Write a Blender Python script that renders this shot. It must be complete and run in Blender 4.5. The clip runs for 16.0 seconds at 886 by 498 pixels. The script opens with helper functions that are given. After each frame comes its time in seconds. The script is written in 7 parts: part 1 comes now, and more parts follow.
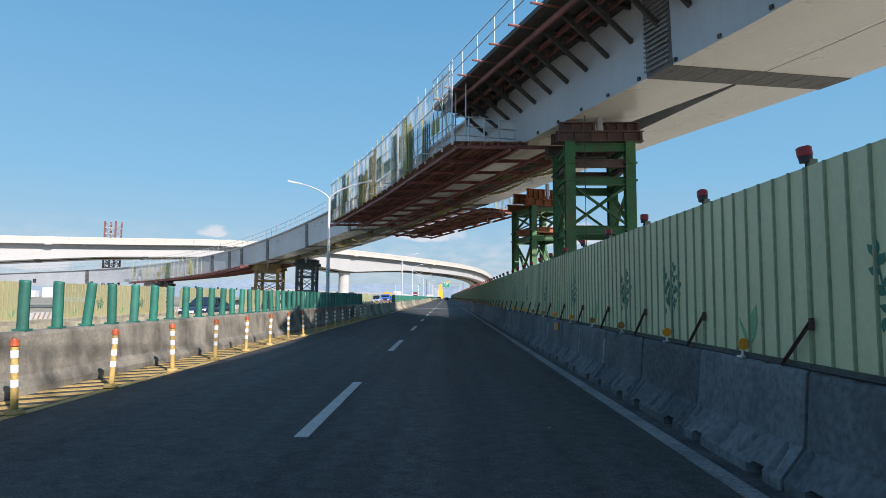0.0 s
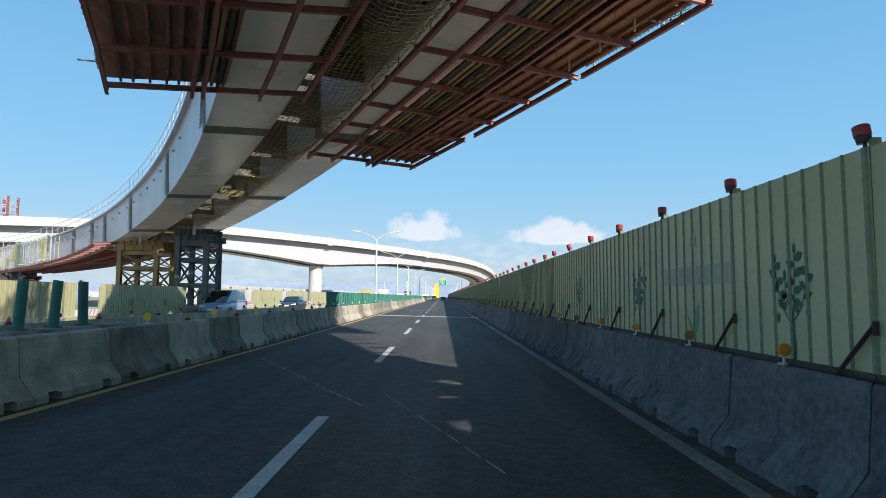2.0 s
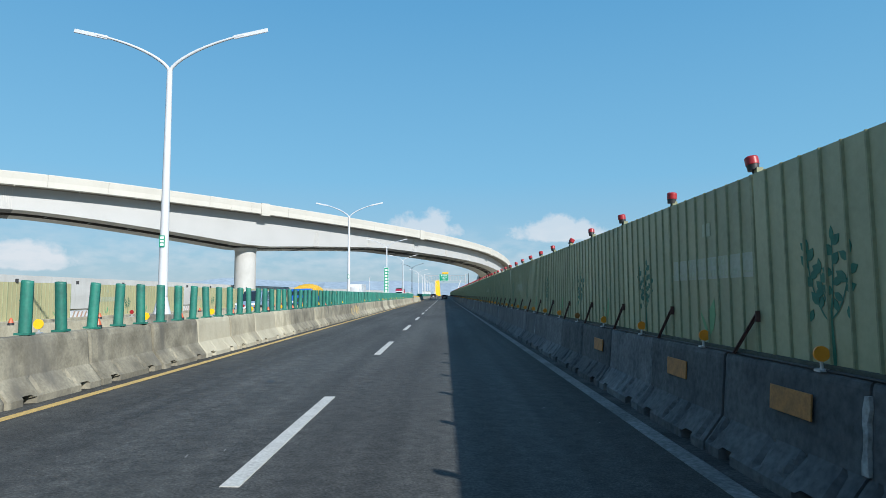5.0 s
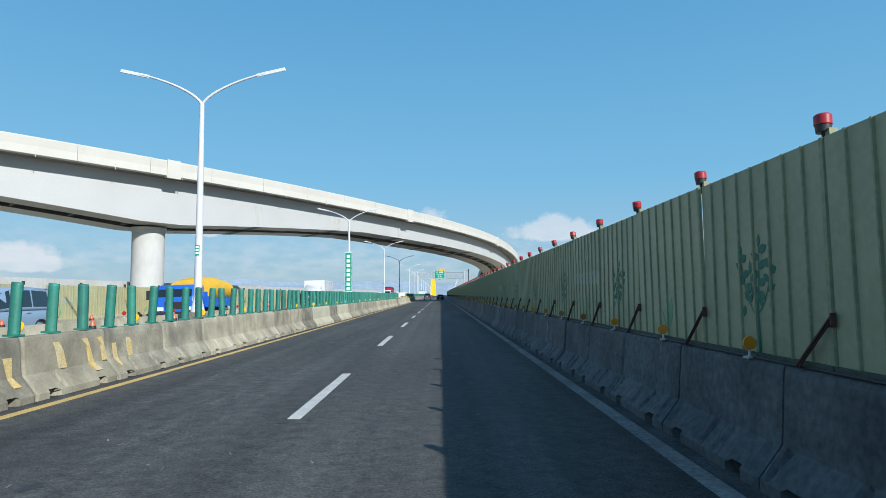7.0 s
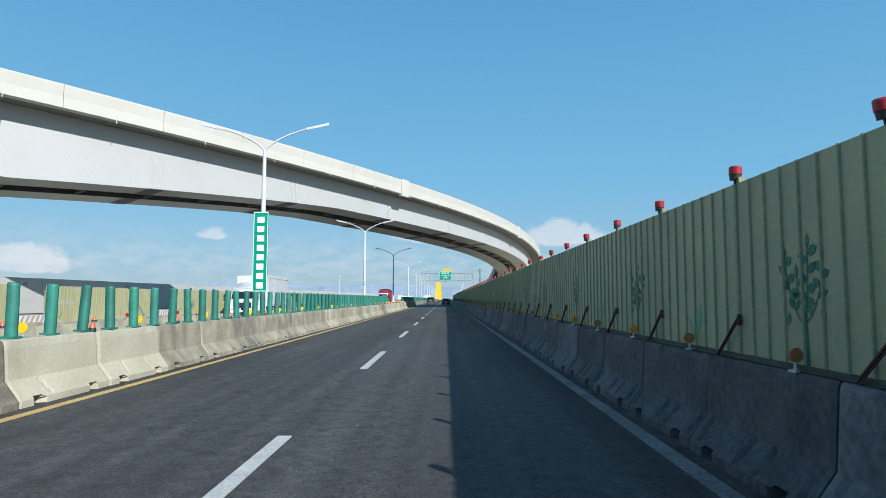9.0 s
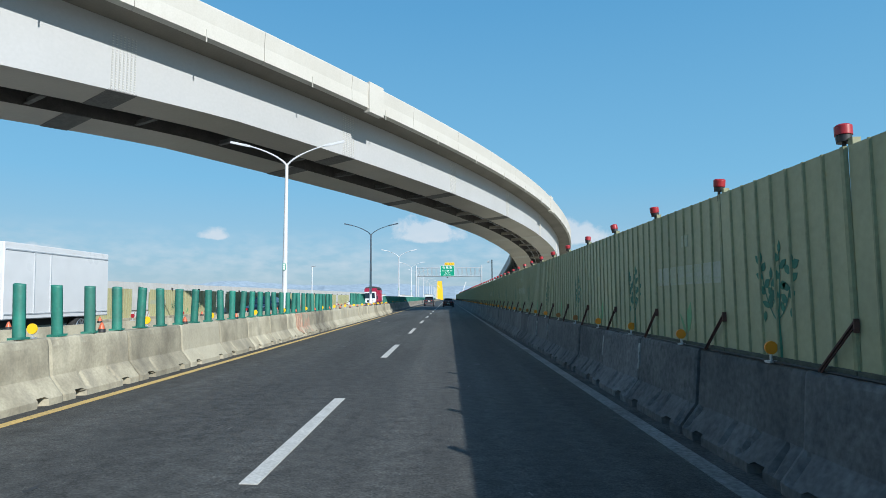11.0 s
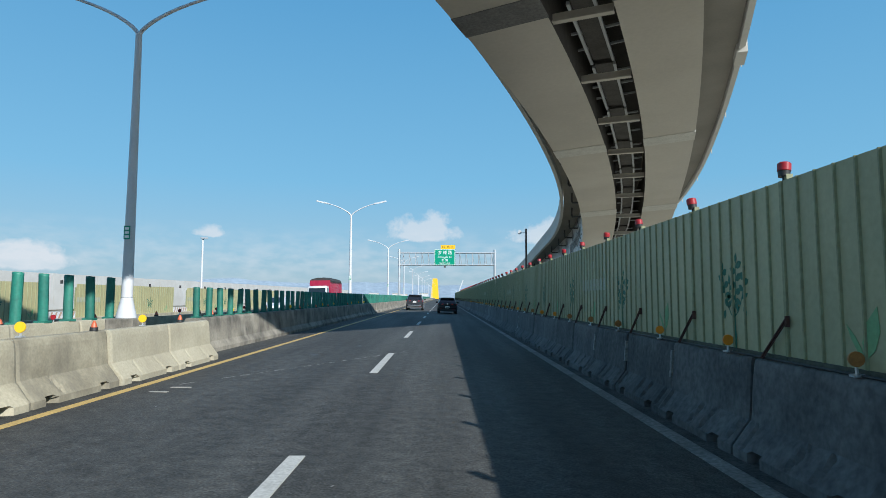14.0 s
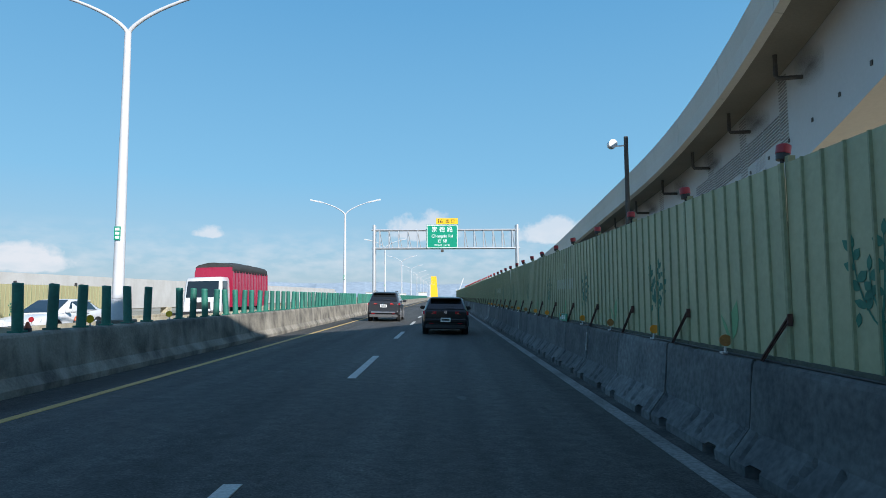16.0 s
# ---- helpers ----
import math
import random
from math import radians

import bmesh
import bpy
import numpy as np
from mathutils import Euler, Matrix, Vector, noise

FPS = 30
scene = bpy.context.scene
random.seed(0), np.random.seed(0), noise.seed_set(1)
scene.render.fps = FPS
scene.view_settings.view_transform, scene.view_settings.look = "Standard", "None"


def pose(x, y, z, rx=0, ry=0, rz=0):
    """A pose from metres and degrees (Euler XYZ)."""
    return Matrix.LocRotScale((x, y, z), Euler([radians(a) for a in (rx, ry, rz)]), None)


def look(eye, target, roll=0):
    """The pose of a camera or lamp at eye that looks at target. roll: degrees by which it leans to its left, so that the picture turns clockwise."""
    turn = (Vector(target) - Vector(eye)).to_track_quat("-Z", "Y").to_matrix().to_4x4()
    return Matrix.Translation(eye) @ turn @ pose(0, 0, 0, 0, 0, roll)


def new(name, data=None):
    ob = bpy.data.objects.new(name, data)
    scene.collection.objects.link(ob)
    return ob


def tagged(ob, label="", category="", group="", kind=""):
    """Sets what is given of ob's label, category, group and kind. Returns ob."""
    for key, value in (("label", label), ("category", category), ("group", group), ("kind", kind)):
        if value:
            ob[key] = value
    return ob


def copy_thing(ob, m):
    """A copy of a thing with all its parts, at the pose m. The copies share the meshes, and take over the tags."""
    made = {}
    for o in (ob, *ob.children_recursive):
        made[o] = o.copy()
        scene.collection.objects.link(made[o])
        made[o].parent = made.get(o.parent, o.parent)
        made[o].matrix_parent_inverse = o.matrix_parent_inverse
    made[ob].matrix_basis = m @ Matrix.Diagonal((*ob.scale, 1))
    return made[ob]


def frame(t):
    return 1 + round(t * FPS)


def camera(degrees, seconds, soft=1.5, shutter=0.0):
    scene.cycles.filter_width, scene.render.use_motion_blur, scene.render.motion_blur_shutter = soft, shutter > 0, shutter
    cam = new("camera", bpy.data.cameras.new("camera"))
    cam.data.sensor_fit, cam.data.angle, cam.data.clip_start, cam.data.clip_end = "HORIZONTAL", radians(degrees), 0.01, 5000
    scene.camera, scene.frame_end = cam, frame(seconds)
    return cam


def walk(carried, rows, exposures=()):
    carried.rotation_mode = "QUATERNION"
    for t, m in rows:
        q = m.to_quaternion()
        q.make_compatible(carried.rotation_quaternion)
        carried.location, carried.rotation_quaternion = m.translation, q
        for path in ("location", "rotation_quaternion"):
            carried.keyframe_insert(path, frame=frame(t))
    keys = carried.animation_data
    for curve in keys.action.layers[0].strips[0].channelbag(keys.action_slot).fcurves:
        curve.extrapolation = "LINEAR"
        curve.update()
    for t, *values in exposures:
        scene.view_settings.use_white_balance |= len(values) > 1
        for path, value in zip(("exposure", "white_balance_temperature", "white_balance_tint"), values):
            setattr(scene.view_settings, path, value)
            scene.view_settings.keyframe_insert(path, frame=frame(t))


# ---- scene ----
cam = camera(73.14, 16.0, 0.82)
EXPO = [(0, 0.34, 6800, 16), (0.5, 0.45, 6800, 16), (1, 0.56, 6800, 16), (2.6, 0.56, 6850, 15), (3.4, 0.33, 6800, 13), (4.2, 0.27, 6600, 9), (7, 0.25, 6320, 7), (13.5, 0.24, 6320, 7), (15, 0.26, 6450, 8), (15.6, 0.32, 6530, 11), (16, 0.35, 6530, 11)]
# camera path
ROWS = [
    (0, -0.104, -0.01, 1.482, 94.62, -0.22, 0.29),
    (0.5, -0.178, 8.15, 1.484, 94.53, -0.20, 0.20),
    (1, -0.219, 16.45, 1.485, 94.40, -0.16, 0.10),
    (1.5, -0.218, 24.70, 1.485, 94.63, -0.23, -0.04),
    (2, -0.175, 32.96, 1.484, 94.56, -0.27, -0.08),
    (2.5, -0.050, 41.15, 1.481, 94.89, 0.08, -0.32),
    (3, -0.042, 49.67, 1.481, 94.59, 0.18, -0.35),
    (3.5, 0.028, 57.83, 1.480, 94.31, 0.11, -0.03),
    (4, 0.111, 65.84, 1.478, 94.51, 0.09, 0.19),
    (4.5, 0.026, 73.94, 1.480, 94.40, 0.13, 0.18),
    (7, 0.133, 109.15, 1.478, 94.34, 0.50, -0.26),
    (7.5, 0.158, 115.61, 1.477, 94.36, 0.47, 0.02),
    (8, 0.144, 121.81, 1.477, 94.48, 0.09, 0.22),
    (10.5, 0.001, 153.91, 1.480, 94.88, 0.12, 0.35),
    (11, -0.036, 161.50, 1.481, 94.70, 0.21, 0.41),
    (11.5, -0.089, 168.52, 1.482, 94.67, 0.03, 0.41),
    (12, -0.195, 175.59, 1.484, 94.58, -0.16, 0.47),
    (12.5, -0.308, 182.86, 1.487, 94.63, -0.18, 0.44),
    (13, -0.327, 190.10, 1.487, 94.62, -0.10, 0.45),
    (13.5, -0.337, 197.28, 1.487, 94.61, -0.20, 0.20),
    (14, -0.273, 204.71, 1.486, 94.61, -0.19, -0.01),
    (14.5, -0.248, 212.32, 1.485, 94.61, -0.19, -0.12),
    (15, -0.147, 220.07, 1.483, 94.57, 0.02, -0.14),
    (15.5, -0.052, 227.85, 1.481, 94.63, 0.26, -0.12),
    (16, 0.030, 235.55, 1.480, 94.53, 0.25, -0.02),
]
walk(cam, [(t, pose(*row)) for t, *row in ROWS], EXPO)
import itertools

# world, sun
world = bpy.data.worlds.new("sky")
scene.world = world
world.use_nodes = True
wn, wl = world.node_tree.nodes, world.node_tree.links
wn.clear()
w_out = wn.new("ShaderNodeOutputWorld")
w_bg = wn.new("ShaderNodeBackground")
w_sky = wn.new("ShaderNodeTexSky")
w_sky.sky_type = "NISHITA"
w_sky.sun_disc = False
w_sky.sun_elevation = radians(30)
w_sky.sun_rotation = radians(142.3)
w_sky.air_density, w_sky.dust_density, w_sky.ozone_density = 1.15, 0.15, 1.2
w_bg.inputs["Strength"].default_value = 0.13
w_tc = wn.new("ShaderNodeTexCoord")


def wmath(op, a, b=None, c=None):
    n = wn.new("ShaderNodeMath")
    n.operation = op
    for i, v in enumerate((a, b, c)):
        if v is None:
            continue
        if isinstance(v, (int, float)):
            n.inputs[i].default_value = v
        else:
            wl.new(v, n.inputs[i])
    return n.outputs[0]


w_sep = wn.new("ShaderNodeSeparateXYZ")
wl.new(w_tc.outputs["Generated"], w_sep.inputs[0])
az = wmath("ARCTAN2", w_sep.outputs[0], w_sep.outputs[1])
el = wmath("ARCSINE", w_sep.outputs[2])
w_noise = wn.new("ShaderNodeTexNoise")
w_noise.inputs["Scale"].default_value = 26
w_noise.inputs["Detail"].default_value = 9
w_noise.inputs["Roughness"].default_value = 0.62
wl.new(w_tc.outputs["Generated"], w_noise.inputs["Vector"])
# cumulus: azimuth, elevation of the flat base, half width, height, in degrees
cover = None
for ca, ce, cw, ch in [(-2.0, 5.9, 3.6, 2.3), (10.8, 5.5, 4.3, 2.0), (22, 5.2, 4.5, 2.2), (-21.5, 5.6, 1.5, 1.1), (-35.5, 2.6, 4.6, 2.0), (-48, 3.0, 5.5, 2.4), (38, 3.6, 6.0, 2.6)]:
    u = wmath("DIVIDE", wmath("SUBTRACT", az, radians(ca)), radians(cw))
    v = wmath("DIVIDE", wmath("SUBTRACT", el, radians(ce)), radians(ch))
    below = wmath("MULTIPLY", wmath("MINIMUM", v, 0), 3.2)
    r2 = wmath("ADD", wmath("MULTIPLY", u, u), wmath("ADD", wmath("MULTIPLY", v, v), wmath("MULTIPLY", below, below)))
    m = wmath("SUBTRACT", 1.0, r2)
    cover = m if cover is None else wmath("MAXIMUM", cover, m)
puff = wmath("ADD", wmath("MULTIPLY", wmath("SUBTRACT", w_noise.outputs["Fac"], 0.5), 3.0), wmath("MULTIPLY", wmath("MAXIMUM", cover, -1.5), 1.1))
puff = wmath("MINIMUM", wmath("MAXIMUM", wmath("MULTIPLY", puff, 1.05), 0), 0.62)
# thin veils low over the horizon
w_noise2 = wn.new("ShaderNodeTexNoise")
w_map = wn.new("ShaderNodeMapping")
w_map.inputs["Scale"].default_value = (6, 6, 15)
wl.new(w_tc.outputs["Generated"], w_map.inputs["Vector"])
wl.new(w_map.outputs[0], w_noise2.inputs["Vector"])
w_noise2.inputs["Detail"].default_value = 4
low = wmath("MAXIMUM", wmath("SUBTRACT", 1.0, wmath("DIVIDE", wmath("ABSOLUTE", wmath("SUBTRACT", el, radians(3.2))), radians(3.6))), 0)
veil = wmath("MULTIPLY", wmath("MULTIPLY", low, wmath("MAXIMUM", wmath("SUBTRACT", w_noise2.outputs["Fac"], 0.38), 0)), 1.15)
veil = wmath("MINIMUM", veil, 0.4)
fac = wmath("MINIMUM", wmath("ADD", puff, veil), 0.85)
# humid haze: it takes over from the clear sky towards the horizon
w_ramp = wn.new("ShaderNodeValToRGB")
stops = [(0.0, (2.0, 3.0, 3.85)), (0.12, (1.8, 3.2, 4.4)), (0.3, (1.2, 3.05, 4.75)), (0.75, (0.7, 2.32, 4.2)), (1.0, (0.56, 2.0, 3.9))]
while len(w_ramp.color_ramp.elements) < len(stops):
    w_ramp.color_ramp.elements.new(0.5)
for elem, (p, c) in zip(w_ramp.color_ramp.elements, stops):
    elem.position = p
    elem.color = (*(v / 5 for v in c), 1)
wl.new(wmath("DIVIDE", wmath("MAXIMUM", el, 0), radians(36)), w_ramp.inputs[0])
w_gain = wn.new("ShaderNodeVectorMath")
w_gain.operation = "SCALE"
w_gain.inputs["Scale"].default_value = 5.0
wl.new(w_ramp.outputs[0], w_gain.inputs[0])
hazy = wmath("MINIMUM", wmath("MAXIMUM", wmath("SUBTRACT", 1.45, wmath("DIVIDE", wmath("MAXIMUM", el, 0), radians(50))), 0), 0.92)
w_haze = wn.new("ShaderNodeMixRGB")
wl.new(hazy, w_haze.inputs[0])
wl.new(w_sky.outputs[0], w_haze.inputs[1])
wl.new(w_gain.outputs[0], w_haze.inputs[2])
w_mix = wn.new("ShaderNodeMixRGB")
wl.new(fac, w_mix.inputs[0])
wl.new(w_haze.outputs[0], w_mix.inputs[1])
w_mix.inputs[2].default_value = (5.0, 5.15, 5.5, 1)
wl.new(w_mix.outputs[0], w_bg.inputs["Color"])
wl.new(w_bg.outputs[0], w_out.inputs[0])

sun = new("sun", bpy.data.lights.new("sun", "SUN"))
sun.data.energy, sun.data.angle, sun.data.color = 5.0, radians(0.53), (1, 0.97, 0.935)
sun.matrix_world = look((106, -137, 100), (0, 0, 0))


# ---- materials ----
def surface(name, base, rough=0.6, metal=0.0, second=None, scale=3.0, amount=0.5, fine=60.0, grain=0.12, bump=0.15, streak=0.0, streak_col=(0.1, 0.09, 0.08), vary=0.0, odd=0.0, coat=0.0, stretch=(1, 1, 1), spec=0.5):
    m = bpy.data.materials.new(name)
    m.use_nodes = True
    n, l = m.node_tree.nodes, m.node_tree.links
    b = n["Principled BSDF"]
    b.inputs["Roughness"].default_value, b.inputs["Metallic"].default_value = rough, metal
    b.inputs["Coat Weight"].default_value = coat
    b.inputs["Specular IOR Level"].default_value = spec
    tc = n.new("ShaderNodeTexCoord")
    mp = n.new("ShaderNodeMapping")
    mp.inputs["Scale"].default_value = stretch
    l.new(tc.outputs["Object"], mp.inputs[0])
    src = mp.outputs[0]
    if vary:
        info = n.new("ShaderNodeObjectInfo")
        off = n.new("ShaderNodeVectorMath")
        off.operation = "ADD"
        sc = n.new("ShaderNodeMath")
        sc.operation = "MULTIPLY"
        sc.inputs[1].default_value = 57.0
        l.new(info.outputs["Random"], sc.inputs[0])
        l.new(src, off.inputs[0])
        l.new(sc.outputs[0], off.inputs[1])
        src = off.outputs[0]
    big = n.new("ShaderNodeTexNoise")
    big.inputs["Scale"].default_value, big.inputs["Detail"].default_value = scale, 7
    l.new(src, big.inputs["Vector"])
    ramp = n.new("ShaderNodeValToRGB")
    ramp.color_ramp.elements[0].position, ramp.color_ramp.elements[1].position = 0.36, 0.66
    l.new(big.outputs["Fac"], ramp.inputs[0])
    mix = n.new("ShaderNodeMixRGB")
    mix.inputs[1].default_value = (*base, 1)
    sec = second or tuple(c * 0.72 for c in base)
    mix.inputs[2].default_value = (*sec, 1)
    mul = n.new("ShaderNodeMath")
    mul.operation = "MULTIPLY"
    mul.inputs[1].default_value = amount
    l.new(ramp.outputs[0], mul.inputs[0])
    l.new(mul.outputs[0], mix.inputs[0])
    col = mix.outputs[0]
    fn = n.new("ShaderNodeTexNoise")
    fn.inputs["Scale"].default_value, fn.inputs["Detail"].default_value = fine, 4
    l.new(tc.outputs["Object"] if stretch[1] < 0.5 else src, fn.inputs["Vector"])
    if grain:
        g = n.new("ShaderNodeMapRange")
        g.inputs["From Min"].default_value, g.inputs["From Max"].default_value = 0.3, 0.7
        g.inputs["To Min"].default_value, g.inputs["To Max"].default_value = 1 - grain, 1 + grain
        l.new(fn.outputs["Fac"], g.inputs[0])
        gm = n.new("ShaderNodeVectorMath")
        gm.operation = "SCALE"
        l.new(col, gm.inputs[0])
        l.new(g.outputs[0], gm.inputs["Scale"])
        col = gm.outputs[0]
    if streak:
        sm = n.new("ShaderNodeMapping")
        sm.inputs["Scale"].default_value = (2.6, 2.6, 0.7)
        l.new(src, sm.inputs[0])
        sn = n.new("ShaderNodeTexNoise")
        sn.inputs["Scale"].default_value, sn.inputs["Detail"].default_value = 1.0, 6
        sn.inputs["Roughness"].default_value = 0.55
        l.new(sm.outputs[0], sn.inputs["Vector"])
        sr = n.new("ShaderNodeMapRange")
        sr.inputs["From Min"].default_value, sr.inputs["From Max"].default_value = 0.5, 0.72
        sr.inputs["To Max"].default_value = streak
        l.new(sn.outputs["Fac"], sr.inputs[0])
        s2 = n.new("ShaderNodeMixRGB")
        l.new(sr.outputs[0], s2.inputs[0])
        l.new(col, s2.inputs[1])
        s2.inputs[2].default_value = (*streak_col, 1)
        col = s2.outputs[0]
    if vary:
        vr = n.new("ShaderNodeMapRange")
        vr.inputs["To Min"].default_value, vr.inputs["To Max"].default_value = 1 - vary, 1 + vary
        l.new(info.outputs["Random"], vr.inputs[0])
        tone = vr.outputs[0]
        if odd:
            # a few newer, paler pieces among the old ones
            gt = n.new("ShaderNodeMath")
            gt.operation = "GREATER_THAN"
            gt.inputs[1].default_value = 0.88
            l.new(info.outputs["Random"], gt.inputs[0])
            ma = n.new("ShaderNodeMath")
            ma.operation = "MULTIPLY_ADD"
            ma.inputs[1].default_value = odd
            l.new(gt.outputs[0], ma.inputs[0])
            l.new(tone, ma.inputs[2])
            tone = ma.outputs[0]
        vs = n.new("ShaderNodeVectorMath")
        vs.operation = "SCALE"
        l.new(col, vs.inputs[0])
        l.new(tone, vs.inputs["Scale"])
        col = vs.outputs[0]
    l.new(col, b.inputs["Base Color"])
    if bump:
        bp = n.new("ShaderNodeBump")
        bp.inputs["Strength"].default_value, bp.inputs["Distance"].default_value = bump, 0.02
        l.new(fn.outputs["Fac"], bp.inputs["Height"])
        l.new(bp.outputs[0], b.inputs["Normal"])
    rr = n.new("ShaderNodeMapRange")
    rr.inputs["To Min"].default_value, rr.inputs["To Max"].default_value = max(rough - 0.1, 0.02), min(rough + 0.12, 1)
    l.new(big.outputs["Fac"], rr.inputs[0])
    l.new(rr.outputs[0], b.inputs["Roughness"])
    return m


def plain(name, base, rough=0.4, metal=0.0, coat=0.0, emit=0.0, trans=0.0):
    m = bpy.data.materials.new(name)
    m.use_nodes = True
    b = m.node_tree.nodes["Principled BSDF"]
    b.inputs["Base Color"].default_value = (*base, 1)
    b.inputs["Roughness"].default_value, b.inputs["Metallic"].default_value = rough, metal
    b.inputs["Coat Weight"].default_value = coat
    b.inputs["Transmission Weight"].default_value = trans
    if emit:
        b.inputs["Emission Color"].default_value = (*base, 1)
        b.inputs["Emission Strength"].default_value = emit
    return m


def asphalt_material():
    """Worn asphalt: long wheel-track bands, blotches, coarse stone and pale chips."""
    m = surface("asphalt", (0.064, 0.064, 0.060), 0.74, second=(0.041, 0.0415, 0.040), scale=0.35, amount=0.9, fine=45, grain=0.5, bump=0.45, stretch=(1.6, 0.22, 1), spec=0.4)
    n, l = m.node_tree.nodes, m.node_tree.links
    b = n["Principled BSDF"]
    col = b.inputs["Base Color"].links[0].from_socket
    tc = n.new("ShaderNodeTexCoord")
    mid = n.new("ShaderNodeTexNoise")
    mid.inputs["Scale"].default_value, mid.inputs["Detail"].default_value, mid.inputs["Roughness"].default_value = 5.5, 8, 0.75
    l.new(tc.outputs["Object"], mid.inputs["Vector"])
    mr = n.new("ShaderNodeMapRange")
    mr.inputs["From Min"].default_value, mr.inputs["From Max"].default_value = 0.34, 0.66
    mr.inputs["To Min"].default_value, mr.inputs["To Max"].default_value = 0.6, 1.44
    l.new(mid.outputs["Fac"], mr.inputs[0])
    sc = n.new("ShaderNodeVectorMath")
    sc.operation = "SCALE"
    l.new(col, sc.inputs[0])
    l.new(mr.outputs[0], sc.inputs["Scale"])
    # pale chips
    vo = n.new("ShaderNodeTexVoronoi")
    vo.inputs["Scale"].default_value = 26
    l.new(tc.outputs["Object"], vo.inputs["Vector"])
    chip = n.new("ShaderNodeMapRange")
    chip.inputs["From Min"].default_value, chip.inputs["From Max"].default_value = 0.2, 0.1
    chip.inputs["To Max"].default_value = 0.6
    l.new(vo.outputs["Distance"], chip.inputs[0])
    rare = n.new("ShaderNodeMath")
    rare.operation = "MULTIPLY"
    l.new(chip.outputs[0], rare.inputs[0])
    l.new(mid.outputs["Fac"], rare.inputs[1])
    mx = n.new("ShaderNodeMixRGB")
    l.new(rare.outputs[0], mx.inputs[0])
    l.new(sc.outputs[0], mx.inputs[1])
    mx.inputs[2].default_value = (0.24, 0.235, 0.22, 1)
    # wheel tracks, a little paler and smoother along each lane
    tk = n.new("ShaderNodeTexNoise")
    tm = n.new("ShaderNodeMapping")
    tm.inputs["Scale"].default_value = (2.2, 0.015, 1)
    l.new(tc.outputs["Object"], tm.inputs[0])
    l.new(tm.outputs[0], tk.inputs["Vector"])
    tk.inputs["Scale"].default_value, tk.inputs["Detail"].default_value = 1.0, 3
    tr = n.new("ShaderNodeMapRange")
    tr.inputs["From Min"].default_value, tr.inputs["From Max"].default_value = 0.35, 0.65
    tr.inputs["To Min"].default_value, tr.inputs["To Max"].default_value = 0.82, 1.2
    l.new(tk.outputs["Fac"], tr.inputs[0])
    s2 = n.new("ShaderNodeVectorMath")
    s2.operation = "SCALE"
    l.new(mx.outputs[0], s2.inputs[0])
    l.new(tr.outputs[0], s2.inputs["Scale"])
    l.new(s2.outputs[0], b.inputs["Base Color"])
    return m


ASPHALT = asphalt_material()
GRAVEL = surface("gutter_dirt", (0.085, 0.082, 0.078), 0.95, second=(0.03, 0.03, 0.03), scale=2.2, amount=0.9, fine=25, grain=0.4, bump=0.6)
WHITE_LINE = surface("white_road_paint", (0.52, 0.52, 0.495), 0.7, second=(0.34, 0.34, 0.32), scale=3, fine=30, grain=0.2, bump=0.2)
DULL_LINE = surface("worn_white_paint", (0.25, 0.25, 0.243), 0.8, second=(0.10, 0.10, 0.098), scale=1.6, amount=0.85, fine=24, grain=0.35, bump=0.25)
EDGE_LINE = surface("dirty_white_edge_paint", (0.27, 0.27, 0.263), 0.8, second=(0.15, 0.15, 0.147), scale=1.2, amount=0.9, fine=20, grain=0.35, bump=0.25)
MORTAR = surface("pale_mortar", (0.36, 0.36, 0.345), 0.9, second=(0.2, 0.2, 0.19), scale=6, amount=0.9, fine=25, grain=0.25, bump=0.3)
YELLOW_LINE = surface("yellow_road_paint", (0.56, 0.385, 0.13), 0.7, second=(0.39, 0.28, 0.12), scale=2, fine=30, grain=0.25, bump=0.2)
CONCRETE = surface("weathered_concrete", (0.44, 0.40, 0.295), 0.85, second=(0.25, 0.224, 0.163), scale=2.0, amount=0.85, fine=26, grain=0.12, bump=0.14, streak=0.5, streak_col=(0.15, 0.138, 0.115), vary=0.26)
CONCRETE_PALE = surface("pale_new_concrete", (0.455, 0.42, 0.318), 0.85, second=(0.36, 0.325, 0.24), scale=1.3, amount=0.7, fine=26, grain=0.1, bump=0.12, streak=0.22, streak_col=(0.24, 0.22, 0.175), vary=0.1)
CONCRETE_AGED = surface("blackened_concrete", (0.31, 0.285, 0.215), 0.87, second=(0.15, 0.136, 0.102), scale=2.2, amount=0.9, fine=26, grain=0.16, bump=0.18, streak=0.8, streak_col=(0.115, 0.108, 0.093), vary=0.18)
# stains and pale runs, over a base darkened for the fence's shade
CONCRETE_DARK = surface("shade_toned_stained_concrete", (0.120, 0.122, 0.122), 0.87, second=(0.05, 0.053, 0.058), scale=1.7, amount=0.6, fine=14, grain=0.3, bump=0.45, streak=0.16, streak_col=(0.18, 0.18, 0.177), vary=0.2, odd=0.22)
CONCRETE_OLD = surface("old_cast_concrete", (0.30, 0.276, 0.226), 0.87, second=(0.10, 0.094, 0.082), scale=1.5, amount=0.95, fine=24, grain=0.2, bump=0.4, streak=0.5, streak_col=(0.44, 0.41, 0.35))
PARAPET = surface("cream_precast", (0.515, 0.495, 0.445), 0.75, second=(0.46, 0.44, 0.39), scale=0.4, amount=0.6, fine=14, grain=0.04, bump=0.08, streak=0.14, streak_col=(0.38, 0.35, 0.28))
